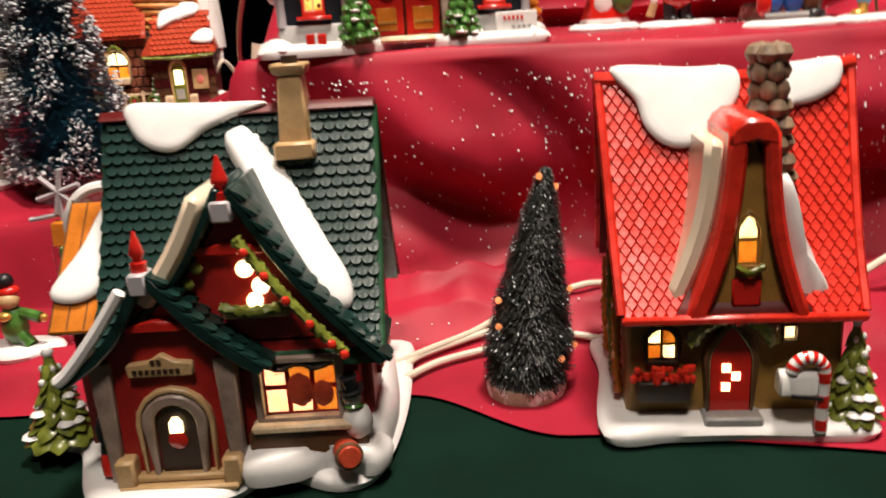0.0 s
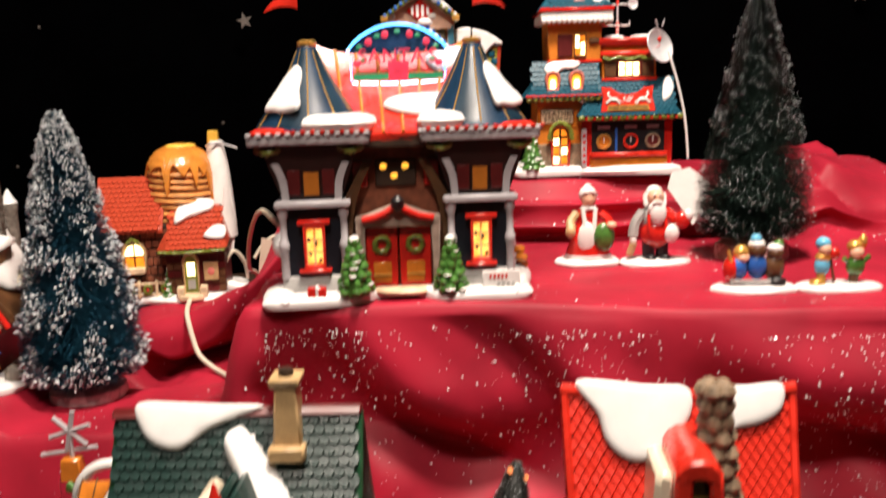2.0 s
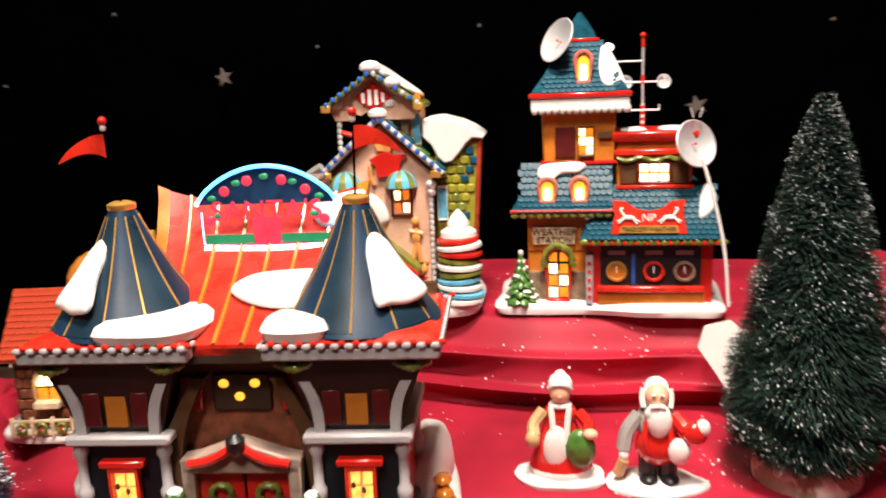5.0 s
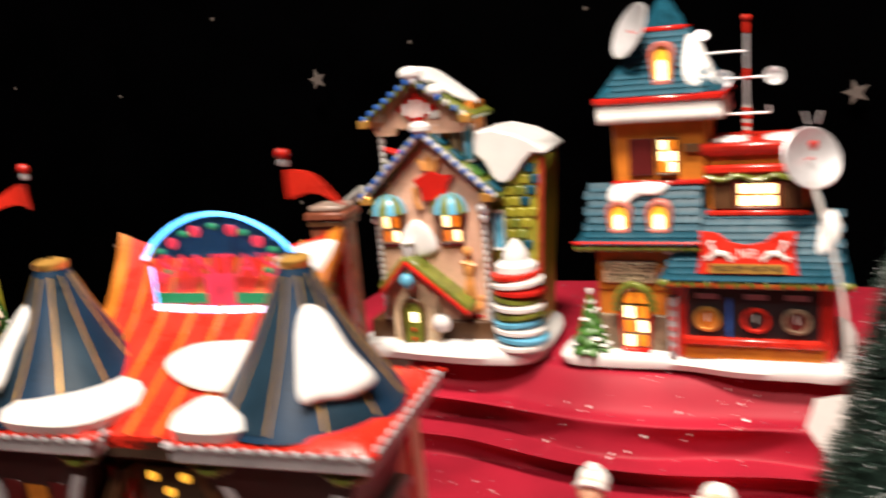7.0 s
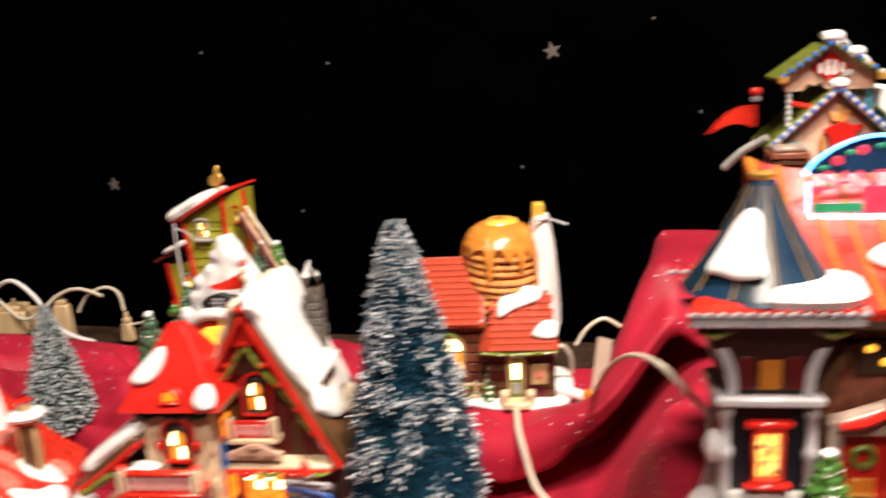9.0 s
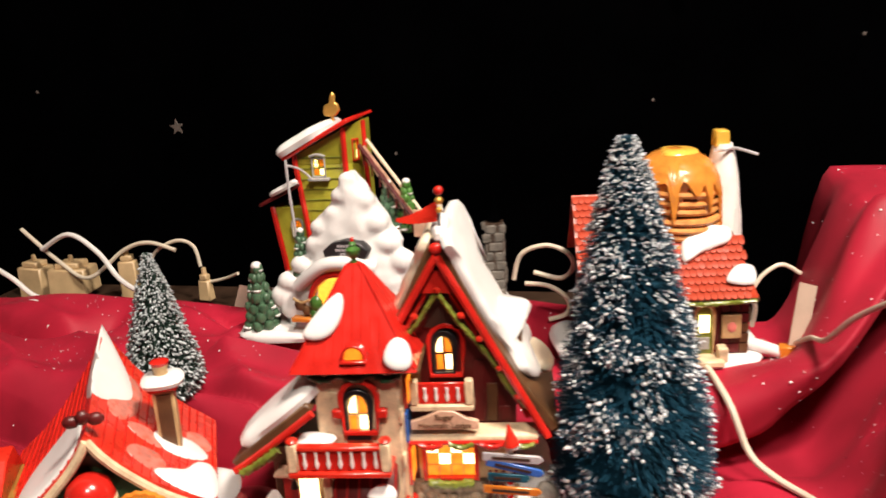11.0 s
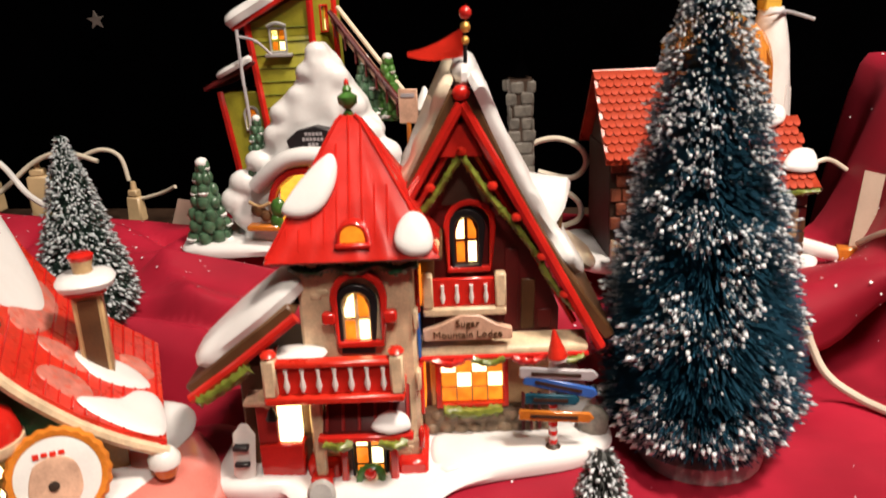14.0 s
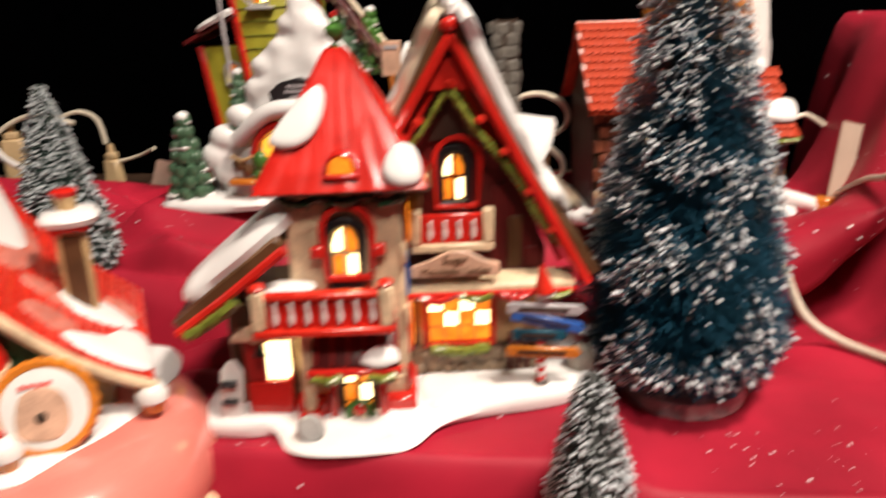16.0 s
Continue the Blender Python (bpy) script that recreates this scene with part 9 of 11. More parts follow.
    part("foot", ball(B(), (0, 0, 0.001), (0.004, 0.004, 0.002), 8), M_DARKBROWN, sp)
    for mat, x_, zz, l, tilt in ((M_LILAC, 0.0025, 0.0405, 0.0185, 5), (M_BLUE, 0.0035, 0.0340, 0.0180, 15), (M_TEAL, -0.0005, 0.0275, 0.0130, 4), (M_ORANGE, 0.0015, 0.0185, 0.0180, 5)):
        ob = part("arm", prism_y(B(), [(-l, -0.0028), (l * 0.85, -0.0028), (l, 0.0), (l * 0.85, 0.0028), (-l, 0.0028)], -0.0032, -0.0014), mat, sp, bevel=0.0006)
        ob.matrix_local = Matrix.Translation((x_, 0, zz)) @ pose(0, 0, 0, 0, tilt, 0)
        bar = part("arm_writing", box(B(), -l * 0.7, l * 0.55, -0.0036, -0.0031, -0.0008, 0.0008), M_DARKBROWN, ob)
    part("gnome_hat", lathe(B(), [(0.0048, 0), (0.004, 0.003), (0.0022, 0.0085), (0.0006, 0.0135)], 12, m=Matrix.Translation((0.002, -0.001, 0.0490)) @ pose(0, 0, 0, 0, -8, 0)), M_BRIGHTRED, sp)
    part("hat_brim", ball(B(), (0.002, -0.001, 0.0480), (0.0048, 0.0042, 0.0024), 10), M_WHITE, sp)
    part("garden_gate", box(box(box(B(), 0.0285, 0.0300, -0.007, -0.005, 0.010, 0.030), 0.0325, 0.0340, -0.007, -0.005, 0.010, 0.030), 0.0365, 0.0380, -0.007, -0.005, 0.010, 0.030), M_MAROON, h)
    part("cream_path", lump(B(), [(-0.012, -0.036), (0.01, -0.030), (0.052, -0.020), (0.060, -0.006), (0.02, -0.004), (-0.014, -0.004)], 0.0035, z0=0.0052), M_SNOW, h)
    part("corner_rock", ball(B(), (0.064, -0.006, 0.012), (0.008, 0.007, 0.010), 10), M_STONE, h)
    # rear eave turned up, with its chimney pot and the tall stone stack
    part("rear_eave", lump(B(), [(-0.004, -0.020), (0.008, -0.016), (0.012, 0.0), (0.008, 0.016), (-0.006, 0.018)], 0.006, m=plane_at((0.060, 0.050, 0.083), (0.8, 0, -0.6), (0.6, 0, 0.8))), M_SNOWDIM, h)
    part("dormer_wall", hull(B(), [[(x, y, z_) for x, z_ in ((0.018, 0.120), (0.026, 0.122), (0.051, 0.118), (0.050, 0.092), (0.040, 0.090))] for y in (0.022, 0.052)]), M_BROWN, h, bevel=0.001)
    part("dormer_snow", hull(B(), [[(x, y, z_) for x, z_ in out_] for y, out_ in ((0.012, ((0.022, 0.130), (0.034, 0.119), (0.044, 0.108), (0.040, 0.098), (0.026, 0.118))), (0.020, ((0.018, 0.142), (0.034, 0.126), (0.052, 0.121), (0.051, 0.114), (0.020, 0.122))), (0.040, ((0.016, 0.146), (0.034, 0.130), (0.057, 0.126), (0.056, 0.118), (0.018, 0.124))), (0.058, ((0.018, 0.142), (0.034, 0.127), (0.054, 0.122), (0.052, 0.116), (0.020, 0.124))))]), M_SNOW, h, bevel=0.002)
    st = new("stone_stack")
    st.parent = h
    st.matrix_local = Matrix.Translation((0.036, 0.066, 0.09))
    rnd = random.Random(12)
    part("core", box(B(), -0.0058, 0.0058, -0.0056, 0.0056, 0.0, 0.084), M_DARKBROWN, st)
    for i in range(13):
        for s_ in range(4):
            for k in range(2):
                off = rnd.uniform(-0.0012, 0.0012)
                a0, a1 = (-0.0062, off - 0.0003) if k == 0 else (off + 0.0003, 0.0062)
                zz = 0.0005 + i * 0.0064 + rnd.uniform(-0.0005, 0.0005)
                sm = part("stone", box(B(), a0, a1, -0.0063 - rnd.uniform(0, 0.0003), -0.0050, zz, zz + rnd.uniform(0.0056, 0.0062)), M_DARKSTONE, st, bevel=0.0012)
                sm.matrix_local = pose(0, 0, 0, 0, rnd.uniform(-2, 2), 90 * s_)
    part("spark_guard", lathe(B(), [(0.005, 0), (0.0036, 0.004), (0.0022, 0.008), (0.0026, 0.010), (0.0012, 0.020)], 12, (0, 0, 0.085)), M_BLACK, st)
    # the whole gable leans a little towards its long slope
    for ob in h.children:
        if ob.type == "MESH":
            for v_ in ob.data.vertices:
                v_.co.x += 0.0036 * max(0.0, v_.co.z - 0.06) / 0.115
    return h


lodge()


# ---- pink cupcake bakery ----
def bakery():
    h = thing("cupcake_bakery", pose(-0.585, 0.545, 0.002, 0, 0, 28), "ceramic bakery with red tiled roof on a pink iced cupcake", "ceramic house", "lit village houses")
    part("cake_case", lathe(B(), [(0.056, 0), (0.060, 0.004), (0.077, 0.050), (0.079, 0.055)], 40, (0.0, -0.004, 0.0)), M_TAN, h)
    part("cream_rim", lathe(B(), [(0.080, 0.050), (0.0845, 0.053), (0.0850, 0.057), (0.081, 0.060)], 40, (0.0, -0.004, 0.0)), M_CREAM, h)
    part("pink_icing", lathe(B(), [(0.0805, 0.057), (0.0835, 0.064), (0.0830, 0.074), (0.0790, 0.085), (0.070, 0.093), (0.055, 0.096)], 48, (0.0, -0.004, 0.0)), M_PINK, h)
    ring = []
    for i in range(22):
        a = 2 * math.pi * i / 22
        r_ = 0.066 + 0.0045 * math.sin(a * 4 + 1) + 0.003 * math.sin(a * 7)
        ring.append((r_ * math.cos(a), 0.012 + r_ * math.sin(a)))
    part("snow_ledge", lump(B(), ring, 0.006, z0=0.0915, edge=0.8), M_SNOW, h)
    part("house_wall", prism_y(B(), [(-0.044, 0.094), (0.044, 0.094), (0.044, 0.116), (0.0, 0.158), (-0.044, 0.116)], -0.016, 0.062), M_OCHRE, h)
    part("front_dark", prism_y(B(), [(-0.030, 0.118), (0.030, 0.118), (0.0, 0.152)], -0.0185, -0.016), M_DARKGREEN, h)
    # upswept roof: the ridge climbs towards the back
    for s in (-1, 1):
        rings = []
        for j in range(7):
            f_ = j / 6
            y = -0.028 + 0.104 * f_
            zr = 0.166 + 0.0215 * f_ ** 1.2
            pts_t, pts_b = [], []
            for i in range(9):
                q = i / 8
                x = s * 0.060 * q
                zz = zr - (zr - 0.1125) * (q ** 0.80) - 0.004 * math.sin(math.pi * q) + (0.0006 if i % 2 else 0)
                pts_t.append((x, y, zz))
                pts_b.append((x, y, zz - 0.005))
            rings.append(pts_t + pts_b[::-1])
        part("roof_slope", hull(B(), rings), M_BRIGHTRED, h)
        for i in range(14):
            q0 = (i + 0.5) / 14
            pts = []
            for j in range(5):
                f_ = j / 4
                zr = 0.166 + 0.0215 * f_ ** 1.2
                pts.append((s * 0.060 * q0, -0.027 + 0.102 * f_, zr - (zr - 0.1125) * (q0 ** 0.80) - 0.004 * math.sin(math.pi * q0) + 0.0004))
            part("roof_rib", tube(B(), pts, 0.0006, 6, per=2), M_RED, h)
        pts = [(s * 0.060 * q, -0.029, 0.166 - 0.0535 * q ** 0.80 - 0.004 * math.sin(math.pi * q) - 0.0045) for q in (0.0, 0.1, 0.25, 0.5, 0.75, 1.0)]
        part("cream_verge", tube(B(), pts, 0.0026, 8), M_CREAM, h)
    def roof_z(x, y):
        f_ = min(1.0, max(0.0, (y + 0.028) / 0.104))
        q = min(1.0, abs(x) / 0.060)
        zr = 0.166 + 0.0215 * f_ ** 1.2
        return zr - (zr - 0.1125) * (q ** 0.80) - 0.004 * math.sin(math.pi * q)

    part("tip_snow", drift(B(), [(0.0, 0.077), (0.008, 0.068), (0.014, 0.052), (0.015, 0.036), (0.008, 0.022), (0.002, 0.012), (-0.002, 0.012), (-0.006, 0.03), (-0.005, 0.06)], 0.0042, roof_z), M_SNOW, h)
    part("left_snow", drift(B(), [(-0.006, -0.020), (-0.014, -0.025), (-0.034, -0.024), (-0.044, -0.016), (-0.040, 0.012), (-0.024, 0.022), (-0.008, 0.010)], 0.0030, roof_z), M_SNOW, h)
    part("eave_snow", drift(B(), [(0.030, -0.019), (0.042, -0.025), (0.058, -0.025), (0.0595, -0.004), (0.057, 0.009), (0.050, 0.007), (0.044, -0.005), (0.036, -0.011)], 0.0034, roof_z), M_SNOW, h)
    part("chimney_snow", drift(B(), [(0.028, 0.014), (0.038, 0.008), (0.052, 0.014), (0.054, 0.022), (0.046, 0.030), (0.032, 0.026)], 0.0032, roof_z), M_SNOW, h)
    for outline in ([(0.017, -0.014), (0.027, -0.018), (0.034, -0.010), (0.030, 0.000), (0.020, -0.003)], [(0.015, 0.012), (0.021, 0.006), (0.031, 0.008), (0.034, 0.014), (0.024, 0.020)], [(0.046, 0.030), (0.053, 0.024), (0.057, 0.034), (0.052, 0.044), (0.044, 0.040)], [(0.006, 0.014), (0.012, 0.010), (0.019, 0.030), (0.020, 0.052), (0.014, 0.060), (0.010, 0.044)]):
        part("scuffed_snow", drift(B(), outline, 0.0022, roof_z), M_ICINGROSE, h)
    part("scroll_ornament", ball(ball(ball(B(), (-0.006, -0.026, 0.1725), (0.0045, 0.003, 0.0036), 10), (0.006, -0.026, 0.1725), (0.0045, 0.003, 0.0036), 10), (0.0, -0.027, 0.1745), (0.0038, 0.003, 0.0042), 10), M_MAROON, h)
    c = new("chimney")
    c.parent = h
    c.matrix_local = Matrix.Translation((0.036, 0.022, 0.126))
    part("chimney_shaft", box(B(), -0.0062, 0.0062, -0.006, 0.006, 0, 0.038), M_TAN, c, bevel=0.001)
    part("front_board", box(B(), -0.0040, 0.0040, -0.0068, -0.0058, 0.002, 0.036), M_BROWN, c)
    part("cap", box(B(), -0.0085, 0.0085, -0.0080, 0.0080, 0.0375, 0.0425), M_RED, c, bevel=0.0015)
    part("cap_snow", lump(B(), [(-0.009, -0.009), (0.009, -0.009), (0.010, 0.008), (-0.008, 0.009)], 0.0055, z0=0.041), M_SNOW, c)
    part("pot", lathe(B(), [(0.0045, 0), (0.0040, 0.004), (0.0050, 0.008)], 12, (0, 0, 0.045)), M_TAN, c)
    part("pot_rim", lathe(B(), [(0.0050, 0), (0.0056, 0.002), (0.004, 0.003)], 12, (0, 0, 0.0525)), M_RED, c)
    # round painted plaque with a crimped biscuit rim
    pl = new("round_plaque")
    pl.parent = h
    pl.matrix_local = Matrix.Translation((0.0205, -0.0375, 0.1125)) @ pose(0, 0, 0, 72, 0, 0)
    part("plate", lathe(B(), [(0.0155, 0), (0.0158, 0.003), (0.012, 0.0036)], 32), M_WHITE, pl)
    rings = []
    for rr_, zz in ((0.0152, 0.0), (0.0182, -0.0005), (0.0190, 0.0018), (0.0176, 0.0040), (0.0154, 0.0034)):
        rings.append([(q * math.cos(a), q * math.sin(a), zz) for a, q in ((2 * math.pi * i / 96, rr_ * (1 + (0.022 * math.cos(2 * math.pi * i / 96 * 24) if rr_ > 0.016 else 0))) for i in range(96))])
    part("biscuit_rim", hull(B(), rings, cap=False), M_AMBERPAINT, pl)
    part("plain_patch", lump(B(), [(-0.010, -0.009), (0.002, -0.012), (0.008, -0.006), (0.007, 0.004), (0.001, 0.008), (-0.008, 0.005)], 0.0006, z0=0.0034), M_PINKISH, pl)
    part("dark_spot", lathe(B(), [(0.0020, 0.0040), (0.0020, 0.0046), (0.0008, 0.0048)], 12, (-0.0015, -0.003, 0.0)), M_DARKBROWN, pl)
    for i in range(4):
        part("red_stroke", box(B(), -0.0075 + i * 0.0030, -0.0054 + i * 0.0030, 0.0080 + 0.0005 * (i % 2), 0.0100, 0.0034, 0.0042), M_BRIGHTRED, pl)
    # cherry-capped lamp, lit spots, greens, tiny cupcakes
    part("red_dome", lathe(B(), [(0.0130, 0), (0.0128, 0.004), (0.0105, 0.010), (0.005, 0.014), (0.001, 0.015)], 20, (-0.003, -0.028, 0.128)), M_RED, h)
    part("dome_rim", lathe(B(), [(0.0128, -0.004), (0.0138, -0.002), (0.0136, 0.0005), (0.012, 0.001)], 20, (-0.003, -0.028, 0.128)), M_CREAM, h)
    for x, zz in ((-0.002, 0.1135), (-0.0075, 0.1045), (0.0, 0.1035)):
        part("lit_spot", ball(B(), (x, -0.0275, zz), (0.0026, 0.0016, 0.0030), 8), L_HOT, h)
    part("front_garland", garland(B(), [(-0.040, -0.024, 0.104), (-0.028, -0.026, 0.114), (-0.014, -0.026, 0.112), (-0.008, -0.027, 0.100)], 0.0034, 2), M_DARKGREEN, h)
    part("cream_bar", tube(B(), [(-0.034, -0.027, 0.104), (-0.010, -0.029, 0.106)], 0.0014, 8, per=1), M_CREAM, h)
    for x, y in ((0.058, -0.028), (0.006, -0.050)):
        cup = new("tiny_cupcake")
        cup.parent = h
        cup.matrix_local = Matrix.Translation((x, y, 0.0975))
        part("paper_cup", lathe(B(), [(0.0042, 0), (0.0060, 0.006)], 14), M_ORANGE, cup)
        part("icing", lathe(B(), [(0.0064, 0.005), (0.0066, 0.008), (0.004, 0.0115), (0.001, 0.013)], 14), M_WHITE, cup)
        part("cherry", ball(B(), (0, 0, 0.0135), 0.0018, 8), M_RED, cup)
    part("left_annex_roof", hull(B(), [[(-0.090, -0.010, 0.118), (-0.052, -0.020, 0.118), (-0.052, 0.050, 0.118), (-0.090, 0.050, 0.118)], [(-0.080, 0.012, 0.140), (-0.050, 0.012, 0.140), (-0.050, 0.030, 0.140), (-0.080, 0.030, 0.140)]]), M_BRIGHTRED, h, bevel=0.001)
    part("left_annex", box(B(), -0.080, -0.040, -0.004, 0.044, 0.094, 0.120), M_OCHRE, h)
    fir(h, 0.090, -0.030, 0.002, 0.034, 0.013, M_DARKGREEN, 4, seed=44)
    return h


bakery()


# ---- crooked ski tower with its snow slope ----
def ski_tower():
    zb = on_cloth(-0.54, 0.815) - 0.002
    h = thing("ski_tower_house", pose(-0.5550, 0.805, zb, 0, 0, 0) @ Matrix.Scale(0.917, 4), "tall crooked yellow-green ceramic tower behind a white snow slope", "ceramic house", "lit village houses")
    part("snow_base", lump(B(), [(-0.068, -0.020), (-0.046, -0.040), (0.01, -0.032), (0.07, -0.016), (0.108, 0.0), (0.104, 0.05), (0.0, 0.06), (-0.06, 0.05)], 0.009), M_SNOW, h)

    def footprint(xl, xr, z):
        return [(xl, 0.010, z), (xr, 0.010, z), (xr + 0.010, 0.036, z), (xr + 0.008, 0.060, z), (xl, 0.060, z)]

    part("tower_wall", hull(B(), [footprint(0.004, 0.040, 0.006), footprint(-0.003, 0.037, 0.066), footprint(-0.0125, 0.0345, 0.152)]), M_YELLOWGREEN, h, bevel=0.0008)
    part("tower_head", hull(B(), [footprint(-0.0125, 0.0345, 0.1518), [(-0.0125, 0.010, 0.160), (0.0345, 0.010, 0.183), (0.0445, 0.036, 0.188), (0.0425, 0.060, 0.187), (-0.0125, 0.060, 0.160)]]), M_YELLOWGREEN, h)
    part("left_wing", hull(B(), [[(xl, 0.016, z), (xr, 0.016, z), (xr, 0.050, z), (xl, 0.050, z)] for xl, xr, z in ((-0.030, 0.004, 0.006), (-0.0345, -0.003, 0.060), (-0.0420, -0.0085, 0.112))]), M_YELLOWGREEN, h, bevel=0.0008)
    # board joints, corner posts
    for i in range(10):
        z = 0.072 + i * 0.0095
        f_ = (z - 0.066) / 0.086
        part("board_line", tube(B(), [(-0.003 - 0.0095 * f_, 0.0095, z), (0.037 - 0.0025 * f_, 0.0095, z + 0.0008)], 0.0004, 5, per=1), M_OLIVE, h)
    for pts in (((0.004, 0.009, 0.006), (-0.003, 0.009, 0.066), (-0.0125, 0.009, 0.152), (-0.0130, 0.009, 0.161)), ((0.037, 0.009, 0.066), (0.0345, 0.009, 0.152), (0.0345, 0.009, 0.184)), ((0.0475, 0.035, 0.066), (0.0445, 0.035, 0.152), (0.0445, 0.035, 0.187)), ((-0.030, 0.015, 0.006), (-0.0345, 0.015, 0.060), (-0.0420, 0.015, 0.113))):
        part("red_post", tube(B(), list(pts), 0.0027, 6, per=1), M_RED, h)
    roof = slab(B(), (-0.021, 0.001, 0.1560), (0.0425, 0.001, 0.1890), (0.0450, 0.066, 0.1900), (-0.021, 0.066, 0.1560), 0.004)
    part("tower_roof", roof, M_RED, h, bevel=0.001)
    part("wing_roof", slab(B(), (-0.0505, 0.006, 0.1135), (-0.0085, 0.006, 0.1330), (-0.0085, 0.058, 0.1330), (-0.0505, 0.058, 0.1135), 0.0035), M_MAROON, h, bevel=0.001)
    part("roof_snow", lump(B(), [(-0.025, -0.030), (-0.004, -0.032), (0.016, -0.028), (0.024, 0.0), (0.018, 0.026), (-0.016, 0.030), (-0.027, 0.0)], 0.0105, m=plane_at((-0.0005, 0.032, 0.1705), (0.885, 0, 0.466), (-0.466, 0, 0.885))), M_SNOW, h)
    part("wing_snow", lump(B(), [(-0.014, -0.022), (0.016, -0.024), (0.016, 0.020), (-0.012, 0.020)], 0.005, m=plane_at((-0.026, 0.030, 0.1285), (0.906, 0, 0.421), (-0.421, 0, 0.906))), M_SNOW, h)
    vane = new("weather_vane")
    vane.parent = h
    vane.matrix_local = Matrix.Translation((0.0185, 0.030, 0.179))
    part("vane_rod", tube(B(), [(0, 0, 0), (0, 0, 0.016)], 0.0014, 8, per=1), M_GOLD, vane)
    part("cockerel", prism_y(B(), [(-0.0075, 0.013), (-0.003, 0.0125), (0.004, 0.0130), (0.0075, 0.018), (0.0060, 0.024), (0.0035, 0.0245), (0.0040, 0.031), (0.0015, 0.0345), (-0.0010, 0.0300), (-0.0020, 0.0245), (-0.0070, 0.0225), (-0.0085, 0.017)], -0.0014, 0.0014), M_GOLD, vane, "gold bird-shaped vane", bevel=0.0008)
    window(h, 0.0090, 0.0095, 0.1415, 0.0105, 0.0150, "square", 2, 2, M_GREY, hot=((0, 1), (1, 0)), border=0.0020, gap=0.13)
    part("window_sill", box(B(), -0.0005, 0.0190, 0.004, 0.0105, 0.1375, 0.1400), M_GREY, h, bevel=0.0005)
    part("window_head", tube(B(), [(0.0020, 0.0075, 0.1590), (0.0090, 0.0065, 0.1610), (0.0160, 0.0075, 0.1590)], 0.0014, 6), M_GREY, h)
    window(h, 0.0396, 0.0225, 0.1540, 0.0065, 0.0170, "square", 1, 2, M_RED, hot=((0, 0),), border=0.0014, m=pose(0, 0, 0, 0, 0, 63))
    window(h, -0.0195, 0.0155, 0.0850, 0.0085, 0.0150, "round", 1, 2, M_GREY, hot=((0, 0),), border=0.0018)
    part("icicle_cord", tube(B(), [(-0.0175, -0.001, 0.158), (-0.0165, -0.002, 0.128), (-0.0145, -0.002, 0.09), (-0.0160, -0.001, 0.06)], 0.0013, 8), M_LILAC, h)
    part("icicle_cord", tube(B(), [(-0.0165, -0.001, 0.153), (-0.004, -0.003, 0.150), (0.006, 0.000, 0.140)], 0.0010, 8), M_LILAC, h)
    # snow mountain: a ragged column that spreads into a long slope
    m_ = new("snow_slope")
    m_.parent = h
    rnd = random.Random(7)
    zs, ls, rs = (0.004, 0.030, 0.050, 0.084, 0.104, 0.122, 0.134, 0.148), (-0.030, -0.026, -0.018, -0.003, 0.008, 0.025, 0.031, 0.039), (0.106, 0.104, 0.100, 0.086, 0.076, 0.066, 0.058, 0.047)
    bm = B()
    rings = []
    for i in range(34):
        z = 0.004 + 0.144 * i / 33
        left, right = along(z, zs, ls), along(z, zs, rs)
        cx_, rx_ = (left + right) / 2, (right - left) / 2
        ry_ = 0.012 + 0.012 * (1 - i / 33) ** 0.7
        ring = []
        for k in range(40):
            a = 2 * math.pi * k / 40
            wv = 1 + 0.16 * noise.noise(Vector((math.cos(a) * 2.0, math.sin(a) * 2.0, i * 0.28))) + 0.08 * noise.noise(Vector((math.cos(a) * 5, math.sin(a) * 5, i * 0.6)))
            ring.append((cx_ + rx_ * math.cos(a) * wv, -0.006 + ry_ * math.sin(a) * wv, z))
        rings.append(ring)
    hull(bm, rings)
    for x_, z_, r_ in ((0.043, 0.142, 0.009), (0.037, 0.128, 0.011), (0.054, 0.124, 0.012), (0.030, 0.112, 0.012), (0.046, 0.108, 0.014), (0.064, 0.104, 0.013), (0.016, 0.100, 0.012), (0.010, 0.084, 0.012), (0.074, 0.086, 0.014), (0.086, 0.070, 0.014), (0.096, 0.054, 0.013), (-0.006, 0.066, 0.012), (-0.020, 0.050, 0.012), (-0.028, 0.036, 0.012), (-0.018, 0.024, 0.014)):
        ball(bm, (x_, -0.013, z_), (r_, r_ * 0.75, r_ * rnd.uniform(0.7, 1.0)), 14)
    mass = part("snow_mass", bm, M_SNOW, m_)
    melt = mass.modifiers.new("melt", "REMESH")
    melt.mode, melt.voxel_size, melt.use_smooth_shade = "VOXEL", 0.0016, True
    soft = mass.modifiers.new("soft", "SMOOTH")
    soft.factor, soft.iterations = 0.5, 14
    # arched name board under a ledge, and the lit cave below
    board = [(0.024, 0.077), (0.060, 0.077), (0.063, 0.084), (0.056, 0.0905), (0.043, 0.0935), (0.030, 0.0905), (0.022, 0.084)]
    part("arched_board", prism_y(B(), board, -0.0335, -0.020), M_INK, m_, bevel=0.0008)
    for i, (x0, x1) in enumerate(((0.036, 0.050), (0.034, 0.052), (0.038, 0.048))):
        z = 0.0885 - i * 0.0036
        for k in range(int((x1 - x0) / 0.0026)):
            part("board_mark", box(B(), x0 + k * 0.0026, x0 + k * 0.0026 + 0.0018, -0.0342, -0.0334, z - 0.0011, z + 0.0011), M_LILAC, m_)
